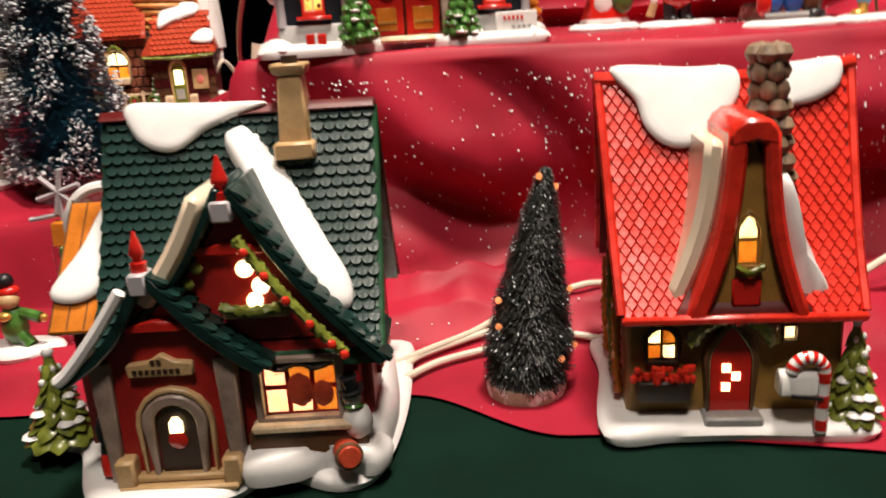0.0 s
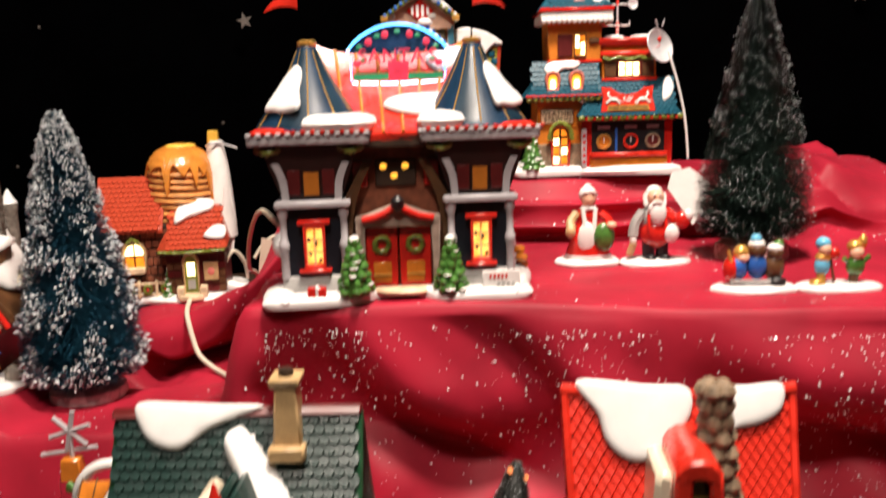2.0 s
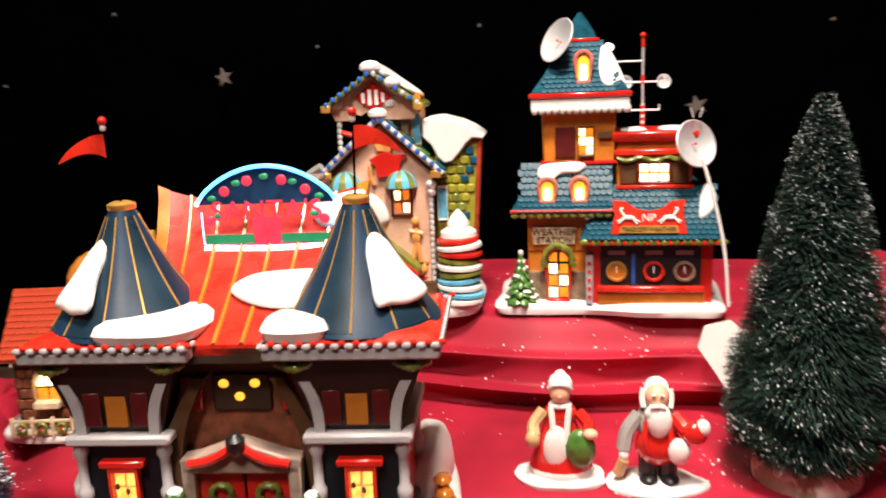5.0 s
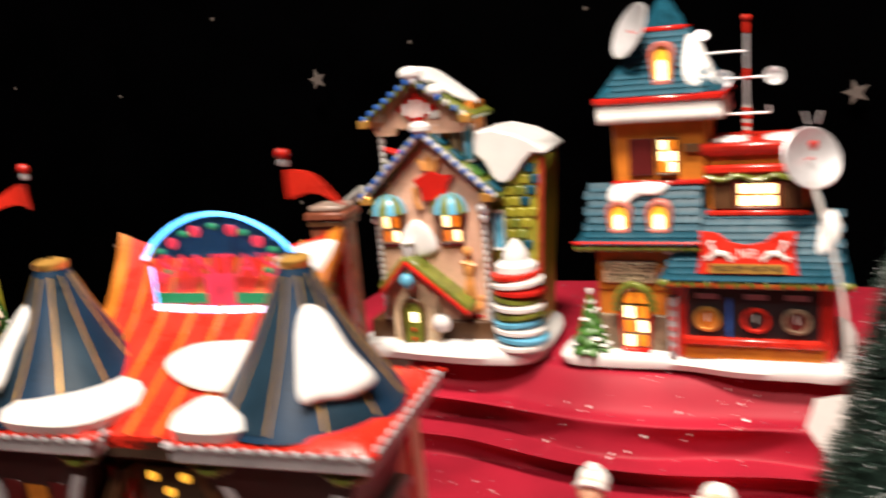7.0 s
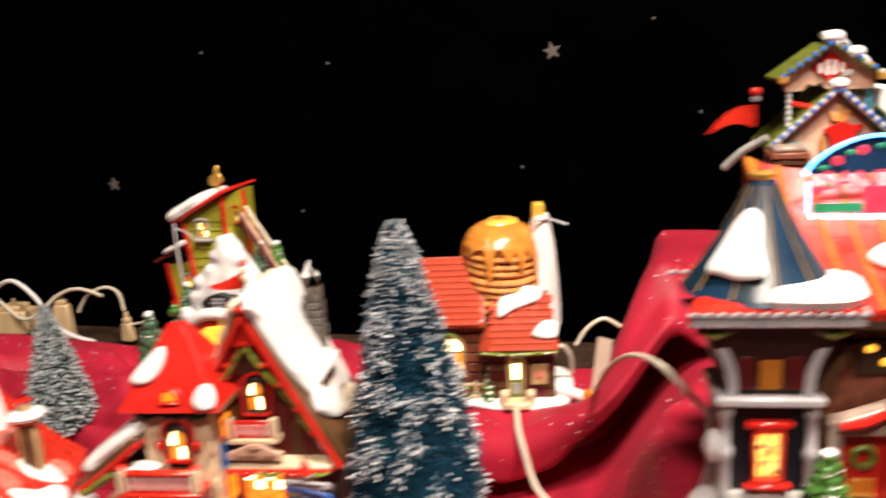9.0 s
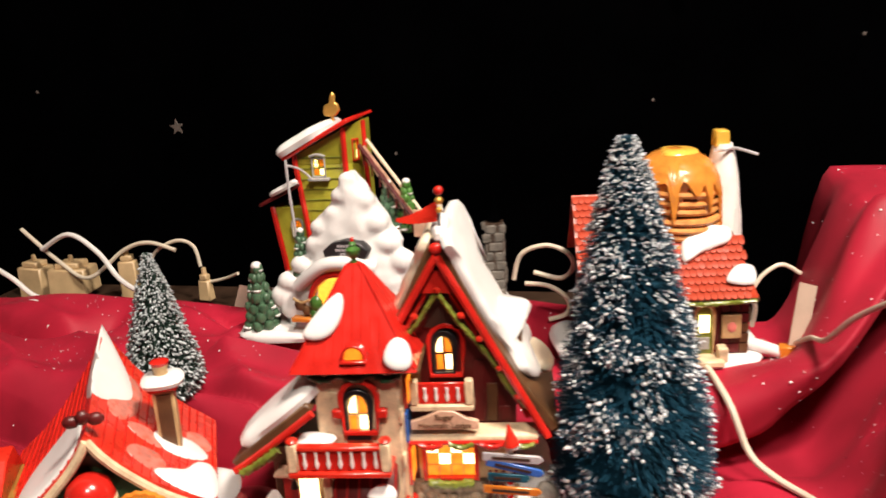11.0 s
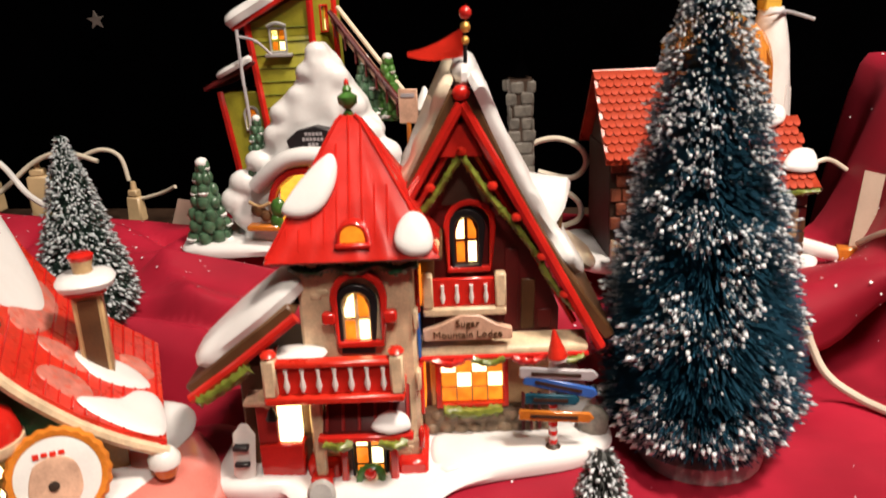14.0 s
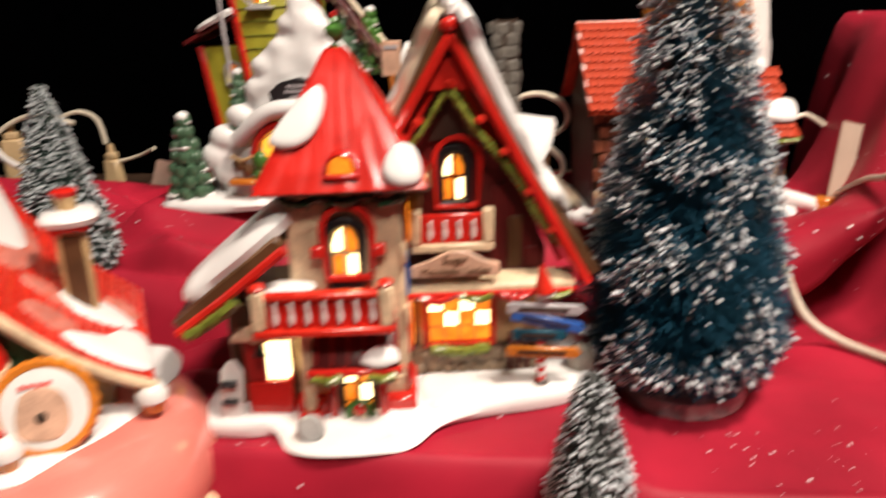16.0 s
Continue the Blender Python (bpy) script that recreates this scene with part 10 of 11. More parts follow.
    part("cave_lip", tube(B(), [(-0.006, -0.026, 0.050), (0.008, -0.031, 0.062), (0.024, -0.034, 0.072), (0.046, -0.034, 0.0735), (0.066, -0.028, 0.068)], 0.0062, 10), M_SNOW, m_)
    part("cave_arch", tube(B(), [(0.006, -0.030, 0.040), (0.011, -0.031, 0.052), (0.022, -0.032, 0.061), (0.036, -0.032, 0.063)], 0.0030, 8), M_RED, m_)
    part("cave_glow", prism_y(B(), [(0.010, 0.020), (0.040, 0.020), (0.040, 0.058), (0.024, 0.058), (0.013, 0.050)], -0.0285, -0.022), L_YELLOW, m_, "lit yellow cave mouth")
    part("green_sack", ball(ball(B(), (0.0120, -0.034, 0.036), (0.0060, 0.004, 0.0080), 10), (0.0100, -0.034, 0.026), (0.0050, 0.004, 0.0070), 10), M_GREEN, m_)
    part("bundle", ball(ball(B(), (-0.004, -0.032, 0.034), (0.0060, 0.004, 0.0052), 8), (0.002, -0.033, 0.030), (0.0045, 0.004, 0.0045), 8), M_BROWN, h)
    part("log_rail", tube(B(), [(-0.010, -0.032, 0.040), (-0.002, -0.034, 0.037), (0.006, -0.034, 0.040)], 0.0013, 6), M_TAN, h)
    part("toboggan", box(B(), -0.012, 0.012, -0.038, -0.028, 0.0195, 0.0240), M_ORANGE, h, bevel=0.001)
    # walled slide down the far side
    path = [(0.047, 0.020, 0.166), (0.062, 0.014, 0.148), (0.080, 0.008, 0.126), (0.100, 0.0, 0.103)]
    slide = part("slide_bed", hull(B(), [[(x, y - 0.006, z - 0.006), (x, y + 0.008, z - 0.004), (x, y + 0.008, z), (x, y - 0.006, z - 0.002)] for x, y, z in path]), M_PINKISH, h, bevel=0.0005)
    part("slide_rail", tube(B(), [(x, y - 0.007, z + 0.0015) for x, y, z in path], 0.0020, 8), M_MAROON, h)
    part("slide_rail", tube(B(), [(x + 0.002, y + 0.009, z + 0.0040) for x, y, z in path], 0.0017, 8), M_SNOWDIM, h)
    for i in range(7):
        p = Vector(path[0]).lerp(Vector(path[-1]), (i + 0.5) / 7)
        part("slide_post", tube(B(), [(p.x, p.y - 0.0072, p.z - 0.012), (p.x, p.y - 0.0072, p.z + 0.002)], 0.0009, 6, per=1), M_MAROON, h)
    part("sign_card", box(B(), 0.0985, 0.1120, -0.0125, -0.0105, 0.0910, 0.1150), M_PINKISH, h, bevel=0.0006)
    part("card_mark", box(B(), 0.1005, 0.1100, -0.0131, -0.0124, 0.1095, 0.1120), M_LILAC, h)
    part("sign_stake", tube(B(), [(0.104, -0.0115, 0.03), (0.105, -0.0115, 0.092)], 0.0018, 6, per=1), M_ORANGE, h)
    turret = new("stone_turret")
    turret.parent = h
    turret.matrix_local = Matrix.Translation((0.1085, 0.040, 0.006))
    part("turret_wall", lathe(B(), [(0.0085, 0), (0.0085, 0.078), (0.0095, 0.080), (0.0095, 0.088)], 12), M_STONE, turret)
    part("turret_cap", lathe(B(), [(0.0100, 0.088), (0.0060, 0.094), (0.0012, 0.104)], 12), M_SNOW, turret)
    clump_fir(h, -0.0470, -0.022, 0.006, 0.064, 0.0165, M_FIRGREY, 51)
    clump_fir(h, -0.0075, -0.008, 0.052, 0.046, 0.0110, M_FIRGREY, 52)
    clump_fir(h, 0.071, 0.010, 0.093, 0.044, 0.0130, M_FIRGREY, 53)
    clump_fir(h, 0.0870, 0.014, 0.090, 0.047, 0.0125, M_GREEN, 54)
    return h


ski_tower()

# ---- tall brush trees ----
brush_tree("brush_tree", pose(-0.296, 0.640, on_cloth(-0.298, 0.640) - 0.001), 0.235, 0.0555, M_BLUEBRISTLE, M_FROST, "tall blue-green bottle-brush tree with heavy white frosted tips", M_GREYDISC, rows=70, per=520, frost_share=0.21, droop=0.10, base_r=0.56, base_h=0.05, frost_size=0.00100, seed=2, taper=0.65, clump=0.95, lean=-0.018)
brush_tree("brush_tree", pose(-0.6467, 0.7095, on_cloth(-0.6467, 0.7095) - 0.001), 0.118, 0.034, M_DARKBRISTLE, M_FROSTGREY, "small frosted bottle-brush tree, mostly white", M_WOODDISC, rows=46, per=260, frost_share=0.38, droop=0.3, base_r=0.5, frost_size=0.0010, seed=3, taper=0.78)
brush_tree("brush_tree", pose(0.2535, 0.652, on_cloth(0.2535, 0.652) - 0.001), 0.212, 0.052, M_DARKBRISTLE, M_FROST, "tall dark green bottle-brush tree, lightly frosted", M_WOODDISC, rows=84, per=520, frost_share=0.13, droop=0.12, base_r=0.56, base_h=0.07, frost_size=0.00042, seed=6, taper=0.68, clump=0.75)


# ---- figurines: each one plain moulded mesh ----
def figure(name, m, pieces, materials, label, group=""):
    """One moulded figurine: pieces are (shape, material index)."""
    bm = B()
    for draw, index in pieces:
        before = set(bm.faces)
        draw(bm)
        for f in bm.faces:
            if f not in before:
                f.material_index = index
    return solo(name, bm, materials, label, "figurine", group, m=m)


def blob(c, r, seg=14):
    return lambda bm: ball(bm, c, r, seg)


def turned(profile, c, sx=1.0, sy=1.0):
    return lambda bm: lathe(bm, profile, 18, c, sx, sy)


def limb(pts, r, taper=None):
    return lambda bm: tube(bm, pts, r, 8, 4, taper)


def snow_pad(rx, ry, h=0.006, seed=0):
    rnd = random.Random(seed)
    pts = [(rx * math.cos(a) * rnd.uniform(0.92, 1.08), ry * math.sin(a) * rnd.uniform(0.92, 1.08)) for a in [2 * math.pi * i / 12 for i in range(12)]]
    return lambda bm: lump(bm, pts, h, edge=0.5)


SET = [M_SNOW, M_RED, M_WHITE, M_SKIN, M_GREEN, M_GREY, M_INK, M_TAN, M_BLUE, M_GOLD, M_SKYBLUE, M_BROWN]
figure("figurine", pose(0.1186, 0.637, on_cloth(0.1186, 0.637) - 0.001), [
    (snow_pad(0.0245, 0.016, 0.006, 1), 0),
    (turned([(0.0175, 0.005), (0.0180, 0.009), (0.0135, 0.022), (0.0085, 0.036), (0.0070, 0.042)], (0, 0, 0), 1, 0.75), 1),
    (turned([(0.0182, 0.0052), (0.0186, 0.0075), (0.0178, 0.0095)], (0, 0, 0), 1, 0.76), 2),
    (blob((-0.002, -0.0085, 0.022), (0.0075, 0.004, 0.014)), 2),
    (blob((0, 0, 0.040), (0.0095, 0.0072, 0.008)), 1),
    (limb([(-0.0050, -0.0062, 0.046), (-0.0040, -0.0085, 0.036), (-0.0035, -0.0100, 0.026)], 0.0018), 2),
    (limb([(0.0050, -0.0062, 0.046), (0.0040, -0.0085, 0.036), (0.0035, -0.0100, 0.026)], 0.0018), 2),
    (blob((0.0, -0.002, 0.0462), (0.0068, 0.0060, 0.0024)), 2),
    (limb([(-0.009, -0.001, 0.042), (-0.0145, -0.005, 0.035), (-0.0140, -0.010, 0.030)], 0.0036), 7),
    (blob((-0.0150, -0.0105, 0.0285), (0.0042, 0.0036, 0.0050)), 7),
    (limb([(0.010, -0.001, 0.041), (0.0155, -0.006, 0.036), (0.0140, -0.011, 0.032)], 0.0035), 1),
    (blob((0.0110, -0.0105, 0.024), (0.0085, 0.0050, 0.0115)), 4),
    (blob((0.0165, -0.0125, 0.0335), (0.0042, 0.0036, 0.0030)), 3),
    (blob((0, -0.0030, 0.0535), (0.0060, 0.0056, 0.0068)), 3),
    (blob((0, 0.0022, 0.0562), (0.0070, 0.0062, 0.0070)), 2),
    (blob((0, -0.0086, 0.0528), (0.0011, 0.0011, 0.0011), 8), 3),
    (limb([(-0.0058, -0.004, 0.0560), (-0.0030, -0.0068, 0.0592), (0.0030, -0.0068, 0.0592), (0.0058, -0.004, 0.0560)], 0.0016), 2),
    (blob((0, 0.002, 0.0622), (0.0034, 0.0032, 0.0026)), 2)], SET, "painted figurine in red dress and white apron with green sack", "shop figurines")
figure("figurine", pose(0.1705, 0.634, on_cloth(0.1705, 0.634) - 0.001), [
    (snow_pad(0.0265, 0.0165, 0.006, 2), 0),
    (limb([(-0.004, 0, 0.005), (-0.0045, 0, 0.020)], 0.0050), 6), (limb([(0.0065, 0, 0.005), (0.0060, 0, 0.020)], 0.0050), 6),
    (blob((-0.004, -0.004, 0.007), (0.0052, 0.0070, 0.0034)), 6), (blob((0.0075, -0.004, 0.007), (0.0052, 0.0070, 0.0034)), 6),
    (blob((0.001, 0, 0.026), (0.0125, 0.0100, 0.0125)), 1),
    (blob((0.0, 0.002, 0.038), (0.0120, 0.0090, 0.0110)), 5),
    (limb([(-0.009, 0, 0.043), (-0.0155, -0.002, 0.034), (-0.0175, -0.004, 0.024)], 0.0042), 5),
    (blob((-0.0175, -0.005, 0.0215), (0.0030, 0.0032, 0.0040)), 2),
    (limb([(-0.0175, -0.006, 0.019), (-0.0205, -0.005, 0.010)], 0.0030), 7),
    (limb([(0.009, 0, 0.043), (0.0155, -0.006, 0.037), (0.0190, -0.010, 0.038)], 0.0042), 1),
    (blob((0.0190, -0.0105, 0.0375), (0.0068, 0.0050, 0.0068)), 1),
    (blob((0.0230, -0.0115, 0.0410), (0.0040, 0.0034, 0.0050)), 2),
    (blob((0.011, -0.011, 0.0270), (0.0060, 0.0040, 0.0075)), 2),
    (blob((0.001, -0.0072, 0.0420), (0.0070, 0.0046, 0.0095)), 2),
    (limb([(-0.0060, -0.0070, 0.0420), (-0.0064, -0.0100, 0.0330), (-0.0050, -0.0104, 0.0260)], 0.0014), 1), (limb([(0.0066, -0.0070, 0.0420), (0.0068, -0.0100, 0.0330), (0.0056, -0.0104, 0.0260)], 0.0014), 1),
    (blob((0.0, -0.0025, 0.0545), (0.0066, 0.0064, 0.0072)), 3),
    (blob((0.0, -0.0095, 0.0530), (0.0013, 0.0013, 0.0012), 8), 3),
    (limb([(-0.0036, -0.0088, 0.0508), (0.0, -0.0098, 0.0518), (0.0036, -0.0088, 0.0508)], 0.0015), 2),
    (limb([(-0.0030, -0.0084, 0.0572), (-0.0012, -0.0090, 0.0578)], 0.0008), 2), (limb([(0.0030, -0.0084, 0.0572), (0.0012, -0.0090, 0.0578)], 0.0008), 2),
    (blob((0.0, -0.0068, 0.0462), (0.0072, 0.0036, 0.0056)), 2),
    (limb([(-0.0066, -0.002, 0.0480), (-0.0072, 0.0, 0.0530), (-0.0066, 0.001, 0.0575)], 0.0022), 2), (limb([(0.0066, -0.002, 0.0480), (0.0072, 0.0, 0.0530), (0.0066, 0.001, 0.0575)], 0.0022), 2),
    (blob((0.0, 0.0034, 0.0570), (0.0070, 0.0060, 0.0066)), 2)], SET, "painted figurine in red trousers and grey shirt, white beard", "shop figurines")
figure("figurine", pose(0.2150, 0.534, on_cloth(0.215, 0.534) - 0.001), [
    (snow_pad(0.0275, 0.013, 0.0055, 3), 0),
    (limb([(-0.018, -0.004, 0.0085), (0.0, -0.006, 0.0085), (0.016, -0.005, 0.0085)], 0.0016), 5),
    (blob((-0.017, 0.0, 0.0165), (0.0050, 0.006, 0.0090)), 1),
    (blob((-0.0115, 0.0, 0.0175), (0.0060, 0.006, 0.0085)), 8), (blob((-0.0100, 0.0, 0.0275), (0.0055, 0.005, 0.0055)), 9), (blob((-0.0095, -0.001, 0.0245), (0.0050, 0.005, 0.0036)), 3),
    (blob((0.0010, 0.001, 0.0180), (0.0068, 0.006, 0.0095)), 8), (blob((0.0010, 0.0, 0.0290), (0.0056, 0.005, 0.0050)), 11), (blob((0.0005, 0.001, 0.0330), (0.0058, 0.0052, 0.0036)), 2), (blob((0.0, 0.001, 0.0362), (0.0040, 0.0038, 0.0038)), 10),
    (blob((0.0125, 0.001, 0.0170), (0.0070, 0.006, 0.0095)), 11), (blob((0.0130, 0.0, 0.0265), (0.0054, 0.005, 0.0045)), 11), (blob((0.0130, 0.001, 0.0300), (0.0058, 0.0052, 0.0034)), 2), (blob((0.0155, 0.002, 0.0325), (0.0035, 0.0035, 0.0030)), 4),
    (blob((0.013, -0.005, 0.0085), (0.0060, 0.004, 0.0030)), 6), (limb([(-0.0165, -0.004, 0.018), (-0.0195, -0.002, 0.030)], 0.0013), 9)], SET, "tiny moulded sledding group in blue and brown on a snow pad", "shop figurines")
figure("figurine", pose(0.2690, 0.531, on_cloth(0.269, 0.531) - 0.001), [
    (snow_pad(0.0285, 0.013, 0.0055, 4), 0),
    (limb([(-0.0120, -0.002, 0.006), (-0.0115, 0, 0.014)], 0.0030), 9), (blob((-0.0150, -0.003, 0.0065), (0.0055, 0.0045, 0.0028)), 9),
    (blob((-0.0110, 0, 0.0175), (0.0052, 0.0046, 0.0070)), 10), (blob((-0.0105, 0, 0.0235), (0.0054, 0.0044, 0.0034)), 9), (blob((-0.0100, -0.001, 0.0290), (0.0042, 0.0042, 0.0042)), 3), (blob((-0.0105, 0.001, 0.0325), (0.0050, 0.0050, 0.0046)), 10),
    (blob((-0.0040, -0.002, 0.0260), (0.0034, 0.003, 0.0042)), 1), (limb([(-0.006, -0.001, 0.022), (-0.0035, -0.002, 0.007)], 0.0009), 11),
    (limb([(0.0100, 0, 0.006), (0.0105, 0, 0.013)], 0.0032), 11), (blob((0.0110, 0, 0.0170), (0.0062, 0.0050, 0.0072)), 4), (blob((0.0110, -0.001, 0.0262), (0.0048, 0.0046, 0.0046)), 3), (blob((0.0105, 0.001, 0.0300), (0.0052, 0.0050, 0.0044)), 9),
    (limb([(0.0070, 0, 0.0190), (0.0025, -0.002, 0.0225)], 0.0017), 4), (limb([(0.0150, 0, 0.0190), (0.0195, -0.002, 0.0240)], 0.0017), 4), (blob((0.0150, 0, 0.0330), (0.0030, 0.003, 0.0050)), 9)], SET, "two tiny moulded skaters in bright colours on a snow pad", "shop figurines")
figure("figurine", pose(-0.268, 0.463, on_cloth(-0.268, 0.463) - 0.001), [
    (snow_pad(0.0260, 0.0150, 0.0065, 5), 0),
    (blob((0.0, 0, 0.0190), (0.0085, 0.007, 0.0135)), 4), (blob((0.0, -0.001, 0.0345), (0.0062, 0.006, 0.0055)), 7), (blob((0.0, 0.001, 0.0400), (0.0066, 0.006, 0.0038)), 1), (blob((-0.001, 0.001, 0.0460), (0.0050, 0.005, 0.0050)), 6),
    (limb([(0.006, 0, 0.026), (0.0130, -0.003, 0.0255), (0.0185, -0.004, 0.0240)], 0.0036), 4), (blob((0.0205, -0.004, 0.0238), (0.0026, 0.0026, 0.0026)), 9),
    (limb([(0.004, -0.002, 0.014), (0.0100, -0.004, 0.007)], 0.0040), 4), (blob((-0.002, -0.006, 0.0260), (0.0045, 0.003, 0.0030)), 9)], SET, "small moulded elf-like figurine in a green coat on snow", "shop figurines")

# snowflake-topped clear sign behind the front house
h = thing("snowflake_sign", pose(-0.231, 0.472, on_cloth(-0.231, 0.472) - 0.001), "frosted snowflake post with a small lantern and greens", "ornament")
part("frosted_panel", box(B(), -0.010, 0.012, -0.0012, 0.0012, 0.0, 0.062), glassy("frosted_acrylic", (0.85, 0.85, 0.88), 0.35), h, bevel=0.0006)
for i in range(3):
    a = math.pi * i / 3 + 0.3
    part("flake_arm", tube(B(), [(0.0135 * math.cos(a), 0, 0.094 + 0.0135 * math.sin(a)), (-0.0135 * math.cos(a), 0, 0.094 - 0.0135 * math.sin(a))], 0.0017, 6, per=1), M_LILAC, h)
part("flake_stem", tube(B(), [(0, 0, 0.055), (0, 0, 0.094)], 0.0015, 6, per=1), M_LILAC, h)
part("flake_bar", tube(B(), [(-0.020, 0.001, 0.078), (0.016, 0.001, 0.083)], 0.0016, 6, per=1), M_LILAC, h)
part("lantern", box(B(), -0.007, 0.007, -0.006, 0.004, 0.062, 0.077, top=(-0.001, -0.001, -0.001, -0.001)), M_ORANGE, h, bevel=0.001)
part("green_sprig", garland(B(), [(-0.002, -0.005, 0.060), (0.006, -0.006, 0.055), (0.010, -0.005, 0.047)], 0.0036, 3), M_GREEN, h)
part("lantern_foot", box(B(), -0.004, 0.010, -0.005, 0.002, 0.042, 0.047), M_ORANGE, h, bevel=0.001)


# ---- cables, plugs and tags ----
def cable(pts, r=0.0019, label="ivory lamp cord lying on the red cloth", mat=None):
    return solo("power_cable", tube(B(), pts, r, 8, 8), mat or M_CABLE, label, "cable", "power cables")


def lay(pts, r=0.0019, lift=0.0, **kw):
    return cable([(x, y, on_cloth(x, y) + r + lift) for x, y in pts], r, **kw)


cable([(-0.250, 0.775, on_cloth(-0.250, 0.775) + 0.002), (-0.244, 0.755, 0.114), (-0.238, 0.728, 0.112), (-0.232, 0.712, 0.104), (-0.222, 0.700, 0.080), (-0.208, 0.690, 0.070), (-0.192, 0.674, on_cloth(-0.192, 0.674) + 0.003), (-0.180, 0.652, on_cloth(-0.180, 0.652) + 0.003), (-0.171, 0.628, on_cloth(-0.171, 0.628) + 0.003), (-0.164, 0.596, on_cloth(-0.164, 0.596) + 0.002), (-0.158, 0.570, on_cloth(-0.158, 0.570) + 0.002)], 0.0023)
cable([(-0.182, 0.785, on_cloth(-0.182, 0.785) + 0.004), (-0.178, 0.755, on_cloth(-0.178, 0.755) + 0.004), (-0.1755, 0.722, max(0.152, on_cloth(-0.1755, 0.722) + 0.002)), (-0.166, 0.690, 0.180), (-0.150, 0.650, 0.206), (-0.132, 0.605, 0.219), (-0.1136, 0.5675, 0.2150), (-0.0990, 0.5560, 0.2030)], 0.0019)
lay([(-0.036, 0.400), (-0.026, 0.420), (0.000, 0.436), (0.020, 0.442), (0.050, 0.452), (0.075, 0.458), (0.100, 0.462)], 0.0020, 0.002)
lay([(-0.034, 0.392), (-0.015, 0.412), (0.010, 0.424), (0.030, 0.430), (0.055, 0.432), (0.080, 0.424)], 0.0020, 0.002)
lay([(-0.040, 0.408), (-0.020, 0.425), (0.008, 0.441), (0.030, 0.450)], 0.0018, 0.004)
lay([(0.200, 0.425), (0.225, 0.440), (0.255, 0.448), (0.300, 0.446)], 0.0022, 0.002)
cable([(-0.183, 0.388, 0.060), (-0.182, 0.382, 0.085), (-0.184, 0.380, 0.103), (-0.176, 0.380, 0.116), (-0.164, 0.382, 0.119), (-0.156, 0.386, 0.112), (-0.154, 0.392, 0.09), (-0.157, 0.40, 0.05)], 0.0028, label="white cord loop standing behind the green-roofed house", mat=M_WHITE)
lay([(0.232, 0.770), (0.250, 0.765), (0.275, 0.760), (0.305, 0.752)], 0.0019, 0.002)
# cord and switch of the weather station
cable([(0.206, 0.742, 0.334), (0.214, 0.738, 0.305), (0.220, 0.735, 0.275), (0.223, 0.733, 0.240)], 0.0011, label="white cord hanging down beside the weather station", mat=M_WHITE)
tag = solo("paper_tag", prism_y(B(), [(-0.010, 0.0), (0.002, -0.018), (0.012, -0.034), (0.022, -0.020), (0.028, 0.004), (0.010, 0.018), (-0.006, 0.014)], -0.0006, 0.0006), M_CARD, "white paper tag hanging on a cord", "tag", "paper tags", m=pose(0.214, 0.728, 0.214, -8, 0, 0))
# rear tangle beyond the tier
cable([(-0.395, 0.846, 0.150), (-0.388, 0.846, 0.172), (-0.368, 0.846, 0.180), (-0.350, 0.846, 0.174), (-0.345, 0.846, 0.162), (-0.355, 0.846, 0.152), (-0.378, 0.848, 0.156)], 0.0020, label="coiled ivory lamp cord behind the lodge")
cable([(-0.385, 0.842, 0.148), (-0.365, 0.842, 0.146), (-0.350, 0.840, 0.136), (-0.350, 0.838, 0.124), (-0.365, 0.838, 0.118)], 0.0020, label="coiled ivory lamp cord behind the lodge")
cable([(-0.92, 0.93, 0.150), (-0.88, 0.925, 0.168), (-0.845, 0.92, 0.150), (-0.81, 0.90, 0.128), (-0.775, 0.885, 0.118), (-0.74, 0.88, 0.112)], 0.0026, label="white lamp cord looping over the rear edge of the cloth", mat=M_WHITE)
cable([(-0.95, 0.94, 0.17), (-0.90, 0.93, 0.135), (-0.86, 0.92, 0.122), (-0.82, 0.93, 0.150), (-0.79, 0.93, 0.158), (-0.76, 0.93, 0.150)], 0.0022)
cable([(-0.80, 0.935, 0.128), (-0.785, 0.935, 0.148), (-0.76, 0.935, 0.159), (-0.742, 0.935, 0.153), (-0.735, 0.932, 0.132)], 0.0019)
cable([(-0.735, 0.925, 0.118), (-0.722, 0.925, 0.118), (-0.70, 0.92, 0.124), (-0.682, 0.91, 0.132)], 0.0016)
cable([(-0.97, 0.90, 0.145), (-0.93, 0.89, 0.130), (-0.90, 0.885, 0.112), (-0.86, 0.88, 0.110), (-0.83, 0.87, 0.104)], 0.0026, label="white lamp cord lying on the rear tier", mat=M_WHITE)
cable([(-0.90, 0.86, 0.112), (-0.87, 0.85, 0.118), (-0.85, 0.835, 0.108), (-0.835, 0.82, 0.105)], 0.0030, label="white lamp cord lying on the rear tier", mat=M_WHITE)
cable([(-0.205, 0.86, 0.135), (-0.195, 0.865, 0.150), (-0.18, 0.87, 0.158), (-0.165, 0.872, 0.15)], 0.0018)


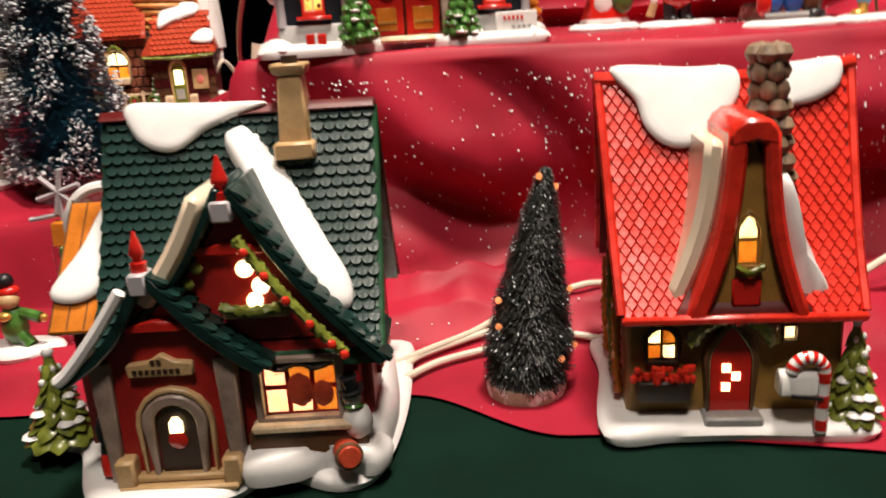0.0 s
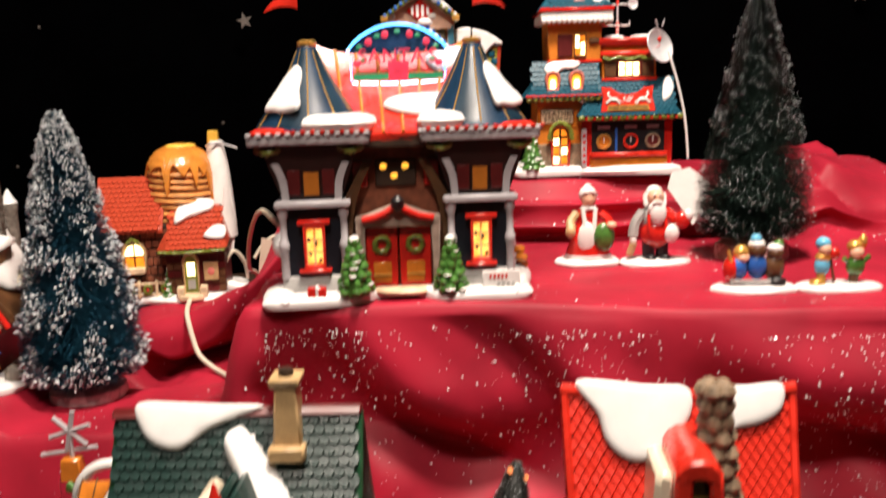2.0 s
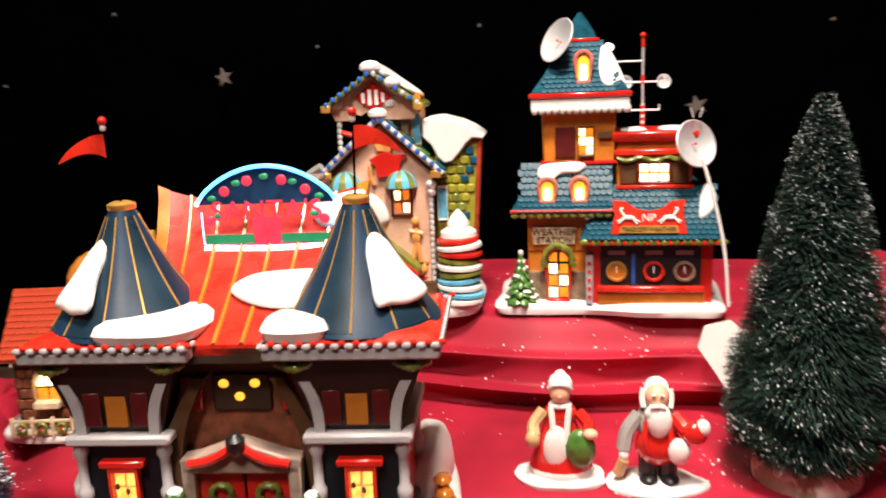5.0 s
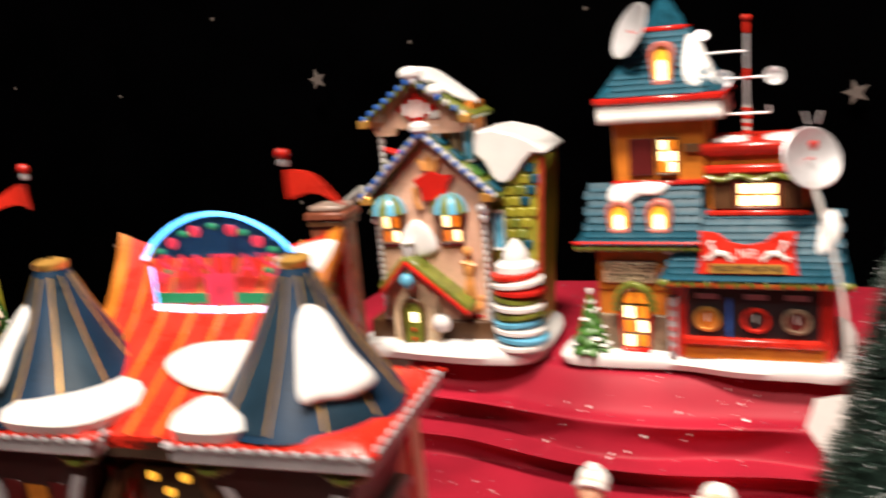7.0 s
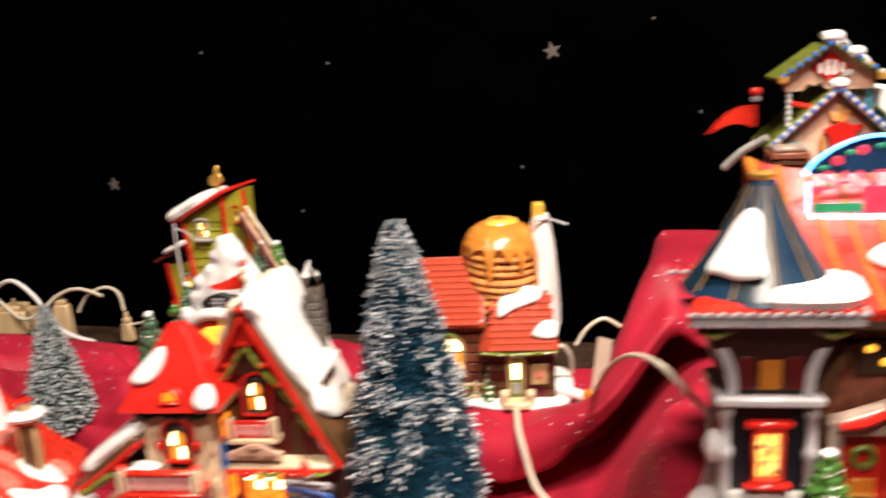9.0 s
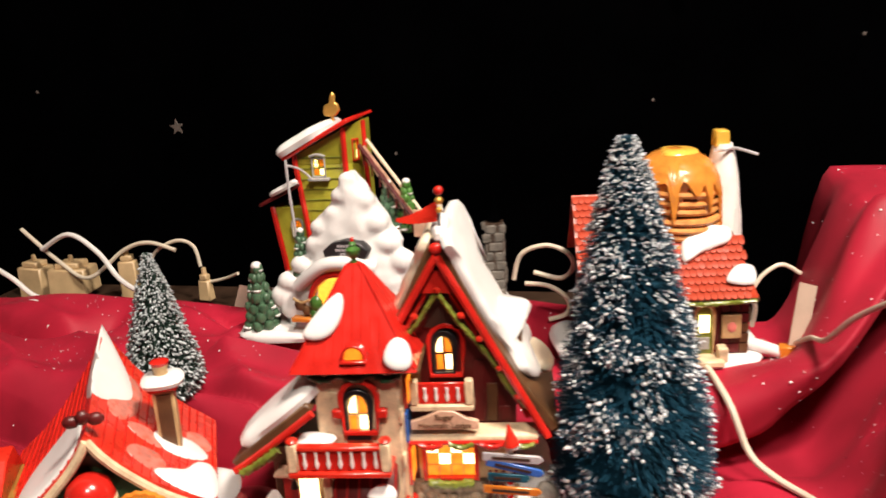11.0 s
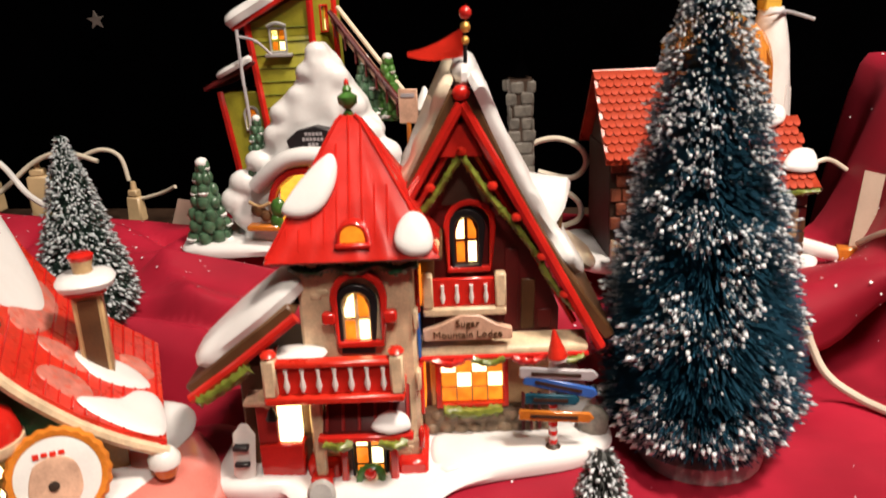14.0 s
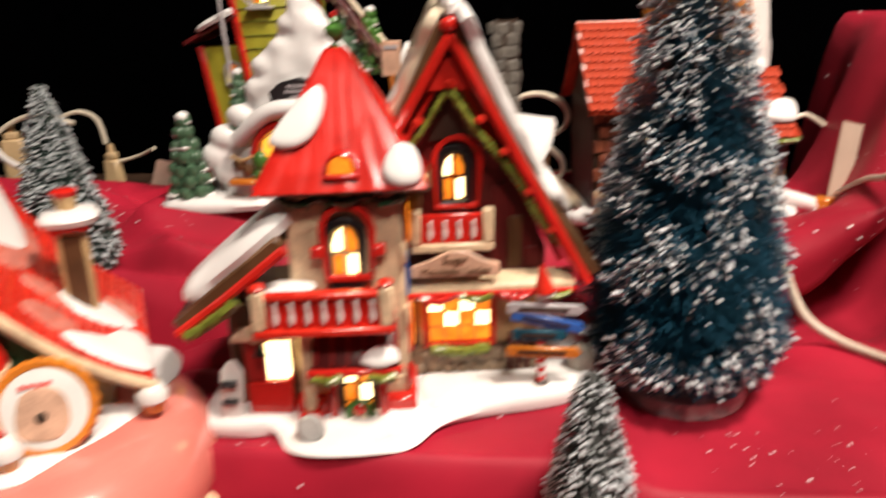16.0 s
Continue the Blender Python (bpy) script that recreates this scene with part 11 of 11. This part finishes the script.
def plug(x, y, z, w, hgt, turn, lean=0):
    p = thing("plug_block", pose(x, y, z, lean, 0, turn), "beige plastic plug block in a tangle of cords", "plug", "plug blocks")
    part("body", box(B(), -w / 2, w / 2, -w * 0.35, w * 0.35, 0, hgt, top=(-0.001, -0.001, -0.001, -0.001)), M_PLUG, p, bevel=0.0015)
    part("shoulder", box(B(), -w * 0.3, w * 0.3, -w * 0.25, w * 0.25, hgt, hgt + 0.006), M_PLUG, p, bevel=0.001)
    part("cord_boot", lathe(B(), [(0.003, 0), (0.0022, 0.008)], 10, (0, 0, hgt + 0.005)), M_PLUG, p)
    return p


plug(-0.822, 0.935, 0.095, 0.020, 0.042, 12)
plug(-0.728, 0.925, 0.098, 0.015, 0.022, -10)
plug(-0.895, 0.940, 0.100, 0.045, 0.028, 5)
plug(-0.95, 0.95, 0.09, 0.035, 0.035, -8)
shelf = solo("hidden_riser", box(B(), -1.0, -0.19, 0.905, 0.99, -0.002, 0.092), M_DARKBROWN, "low dark box under the cords behind the cloth", "box", bevel=0.003)
solo("price_card", prism_y(B(), [(-0.012, 0), (0.010, -0.001), (0.021, 0.033), (-0.001, 0.036)], -0.0005, 0.0005), M_CARDTAN, "tan paper card leaning behind the tier", "tag", "paper tags", m=pose(-0.668, 0.880, on_cloth(-0.665, 0.88) - 0.003, -10, 0, 0))
solo("price_tag", prism_y(B(), [(0.0, 0), (0.012, 0.0), (0.018, 0.044), (0.006, 0.047)], -0.0005, 0.0005), M_CARDTAN, "narrow paper tag standing on a lamp cord plug", "tag", "paper tags", m=pose(-0.186, 0.789, on_cloth(-0.18, 0.789) - 0.001, -6, 0, 0))
sock = thing("lamp_socket", pose(-0.205, 0.790, on_cloth(-0.205, 0.79) + 0.005, 0, 0, 0), "white lamp socket with an orange tip on the cloth", "lamp socket")
part("sleeve", tube(B(), [(-0.010, 0.0, 0.008), (0.004, 0, 0.004), (0.014, 0, 0.001)], 0.0052, 12, taper=0.0044), M_WHITE, sock)
part("tip", box(B(), 0.013, 0.028, -0.005, 0.004, -0.005, 0.007, top=(0.001, 0.001, 0, 0)), M_ORANGE, sock, bevel=0.001)
cable([(-0.216, 0.79, on_cloth(-0.21, 0.79) + 0.014), (-0.222, 0.80, 0.135), (-0.214, 0.81, 0.152), (-0.206, 0.82, 0.140), (-0.206, 0.83, 0.12)], 0.0019)
tag2 = solo("paper_tag", prism_y(B(), [(-0.008, 0.0), (0.006, -0.002), (0.010, 0.03), (0.004, 0.062), (-0.006, 0.064), (-0.009, 0.03)], -0.0005, 0.0005), M_CARD, "white paper tag hanging from the pancake house chimney", "tag", "paper tags", m=pose(-0.2215, 0.824, 0.152, 0, 3, 60))
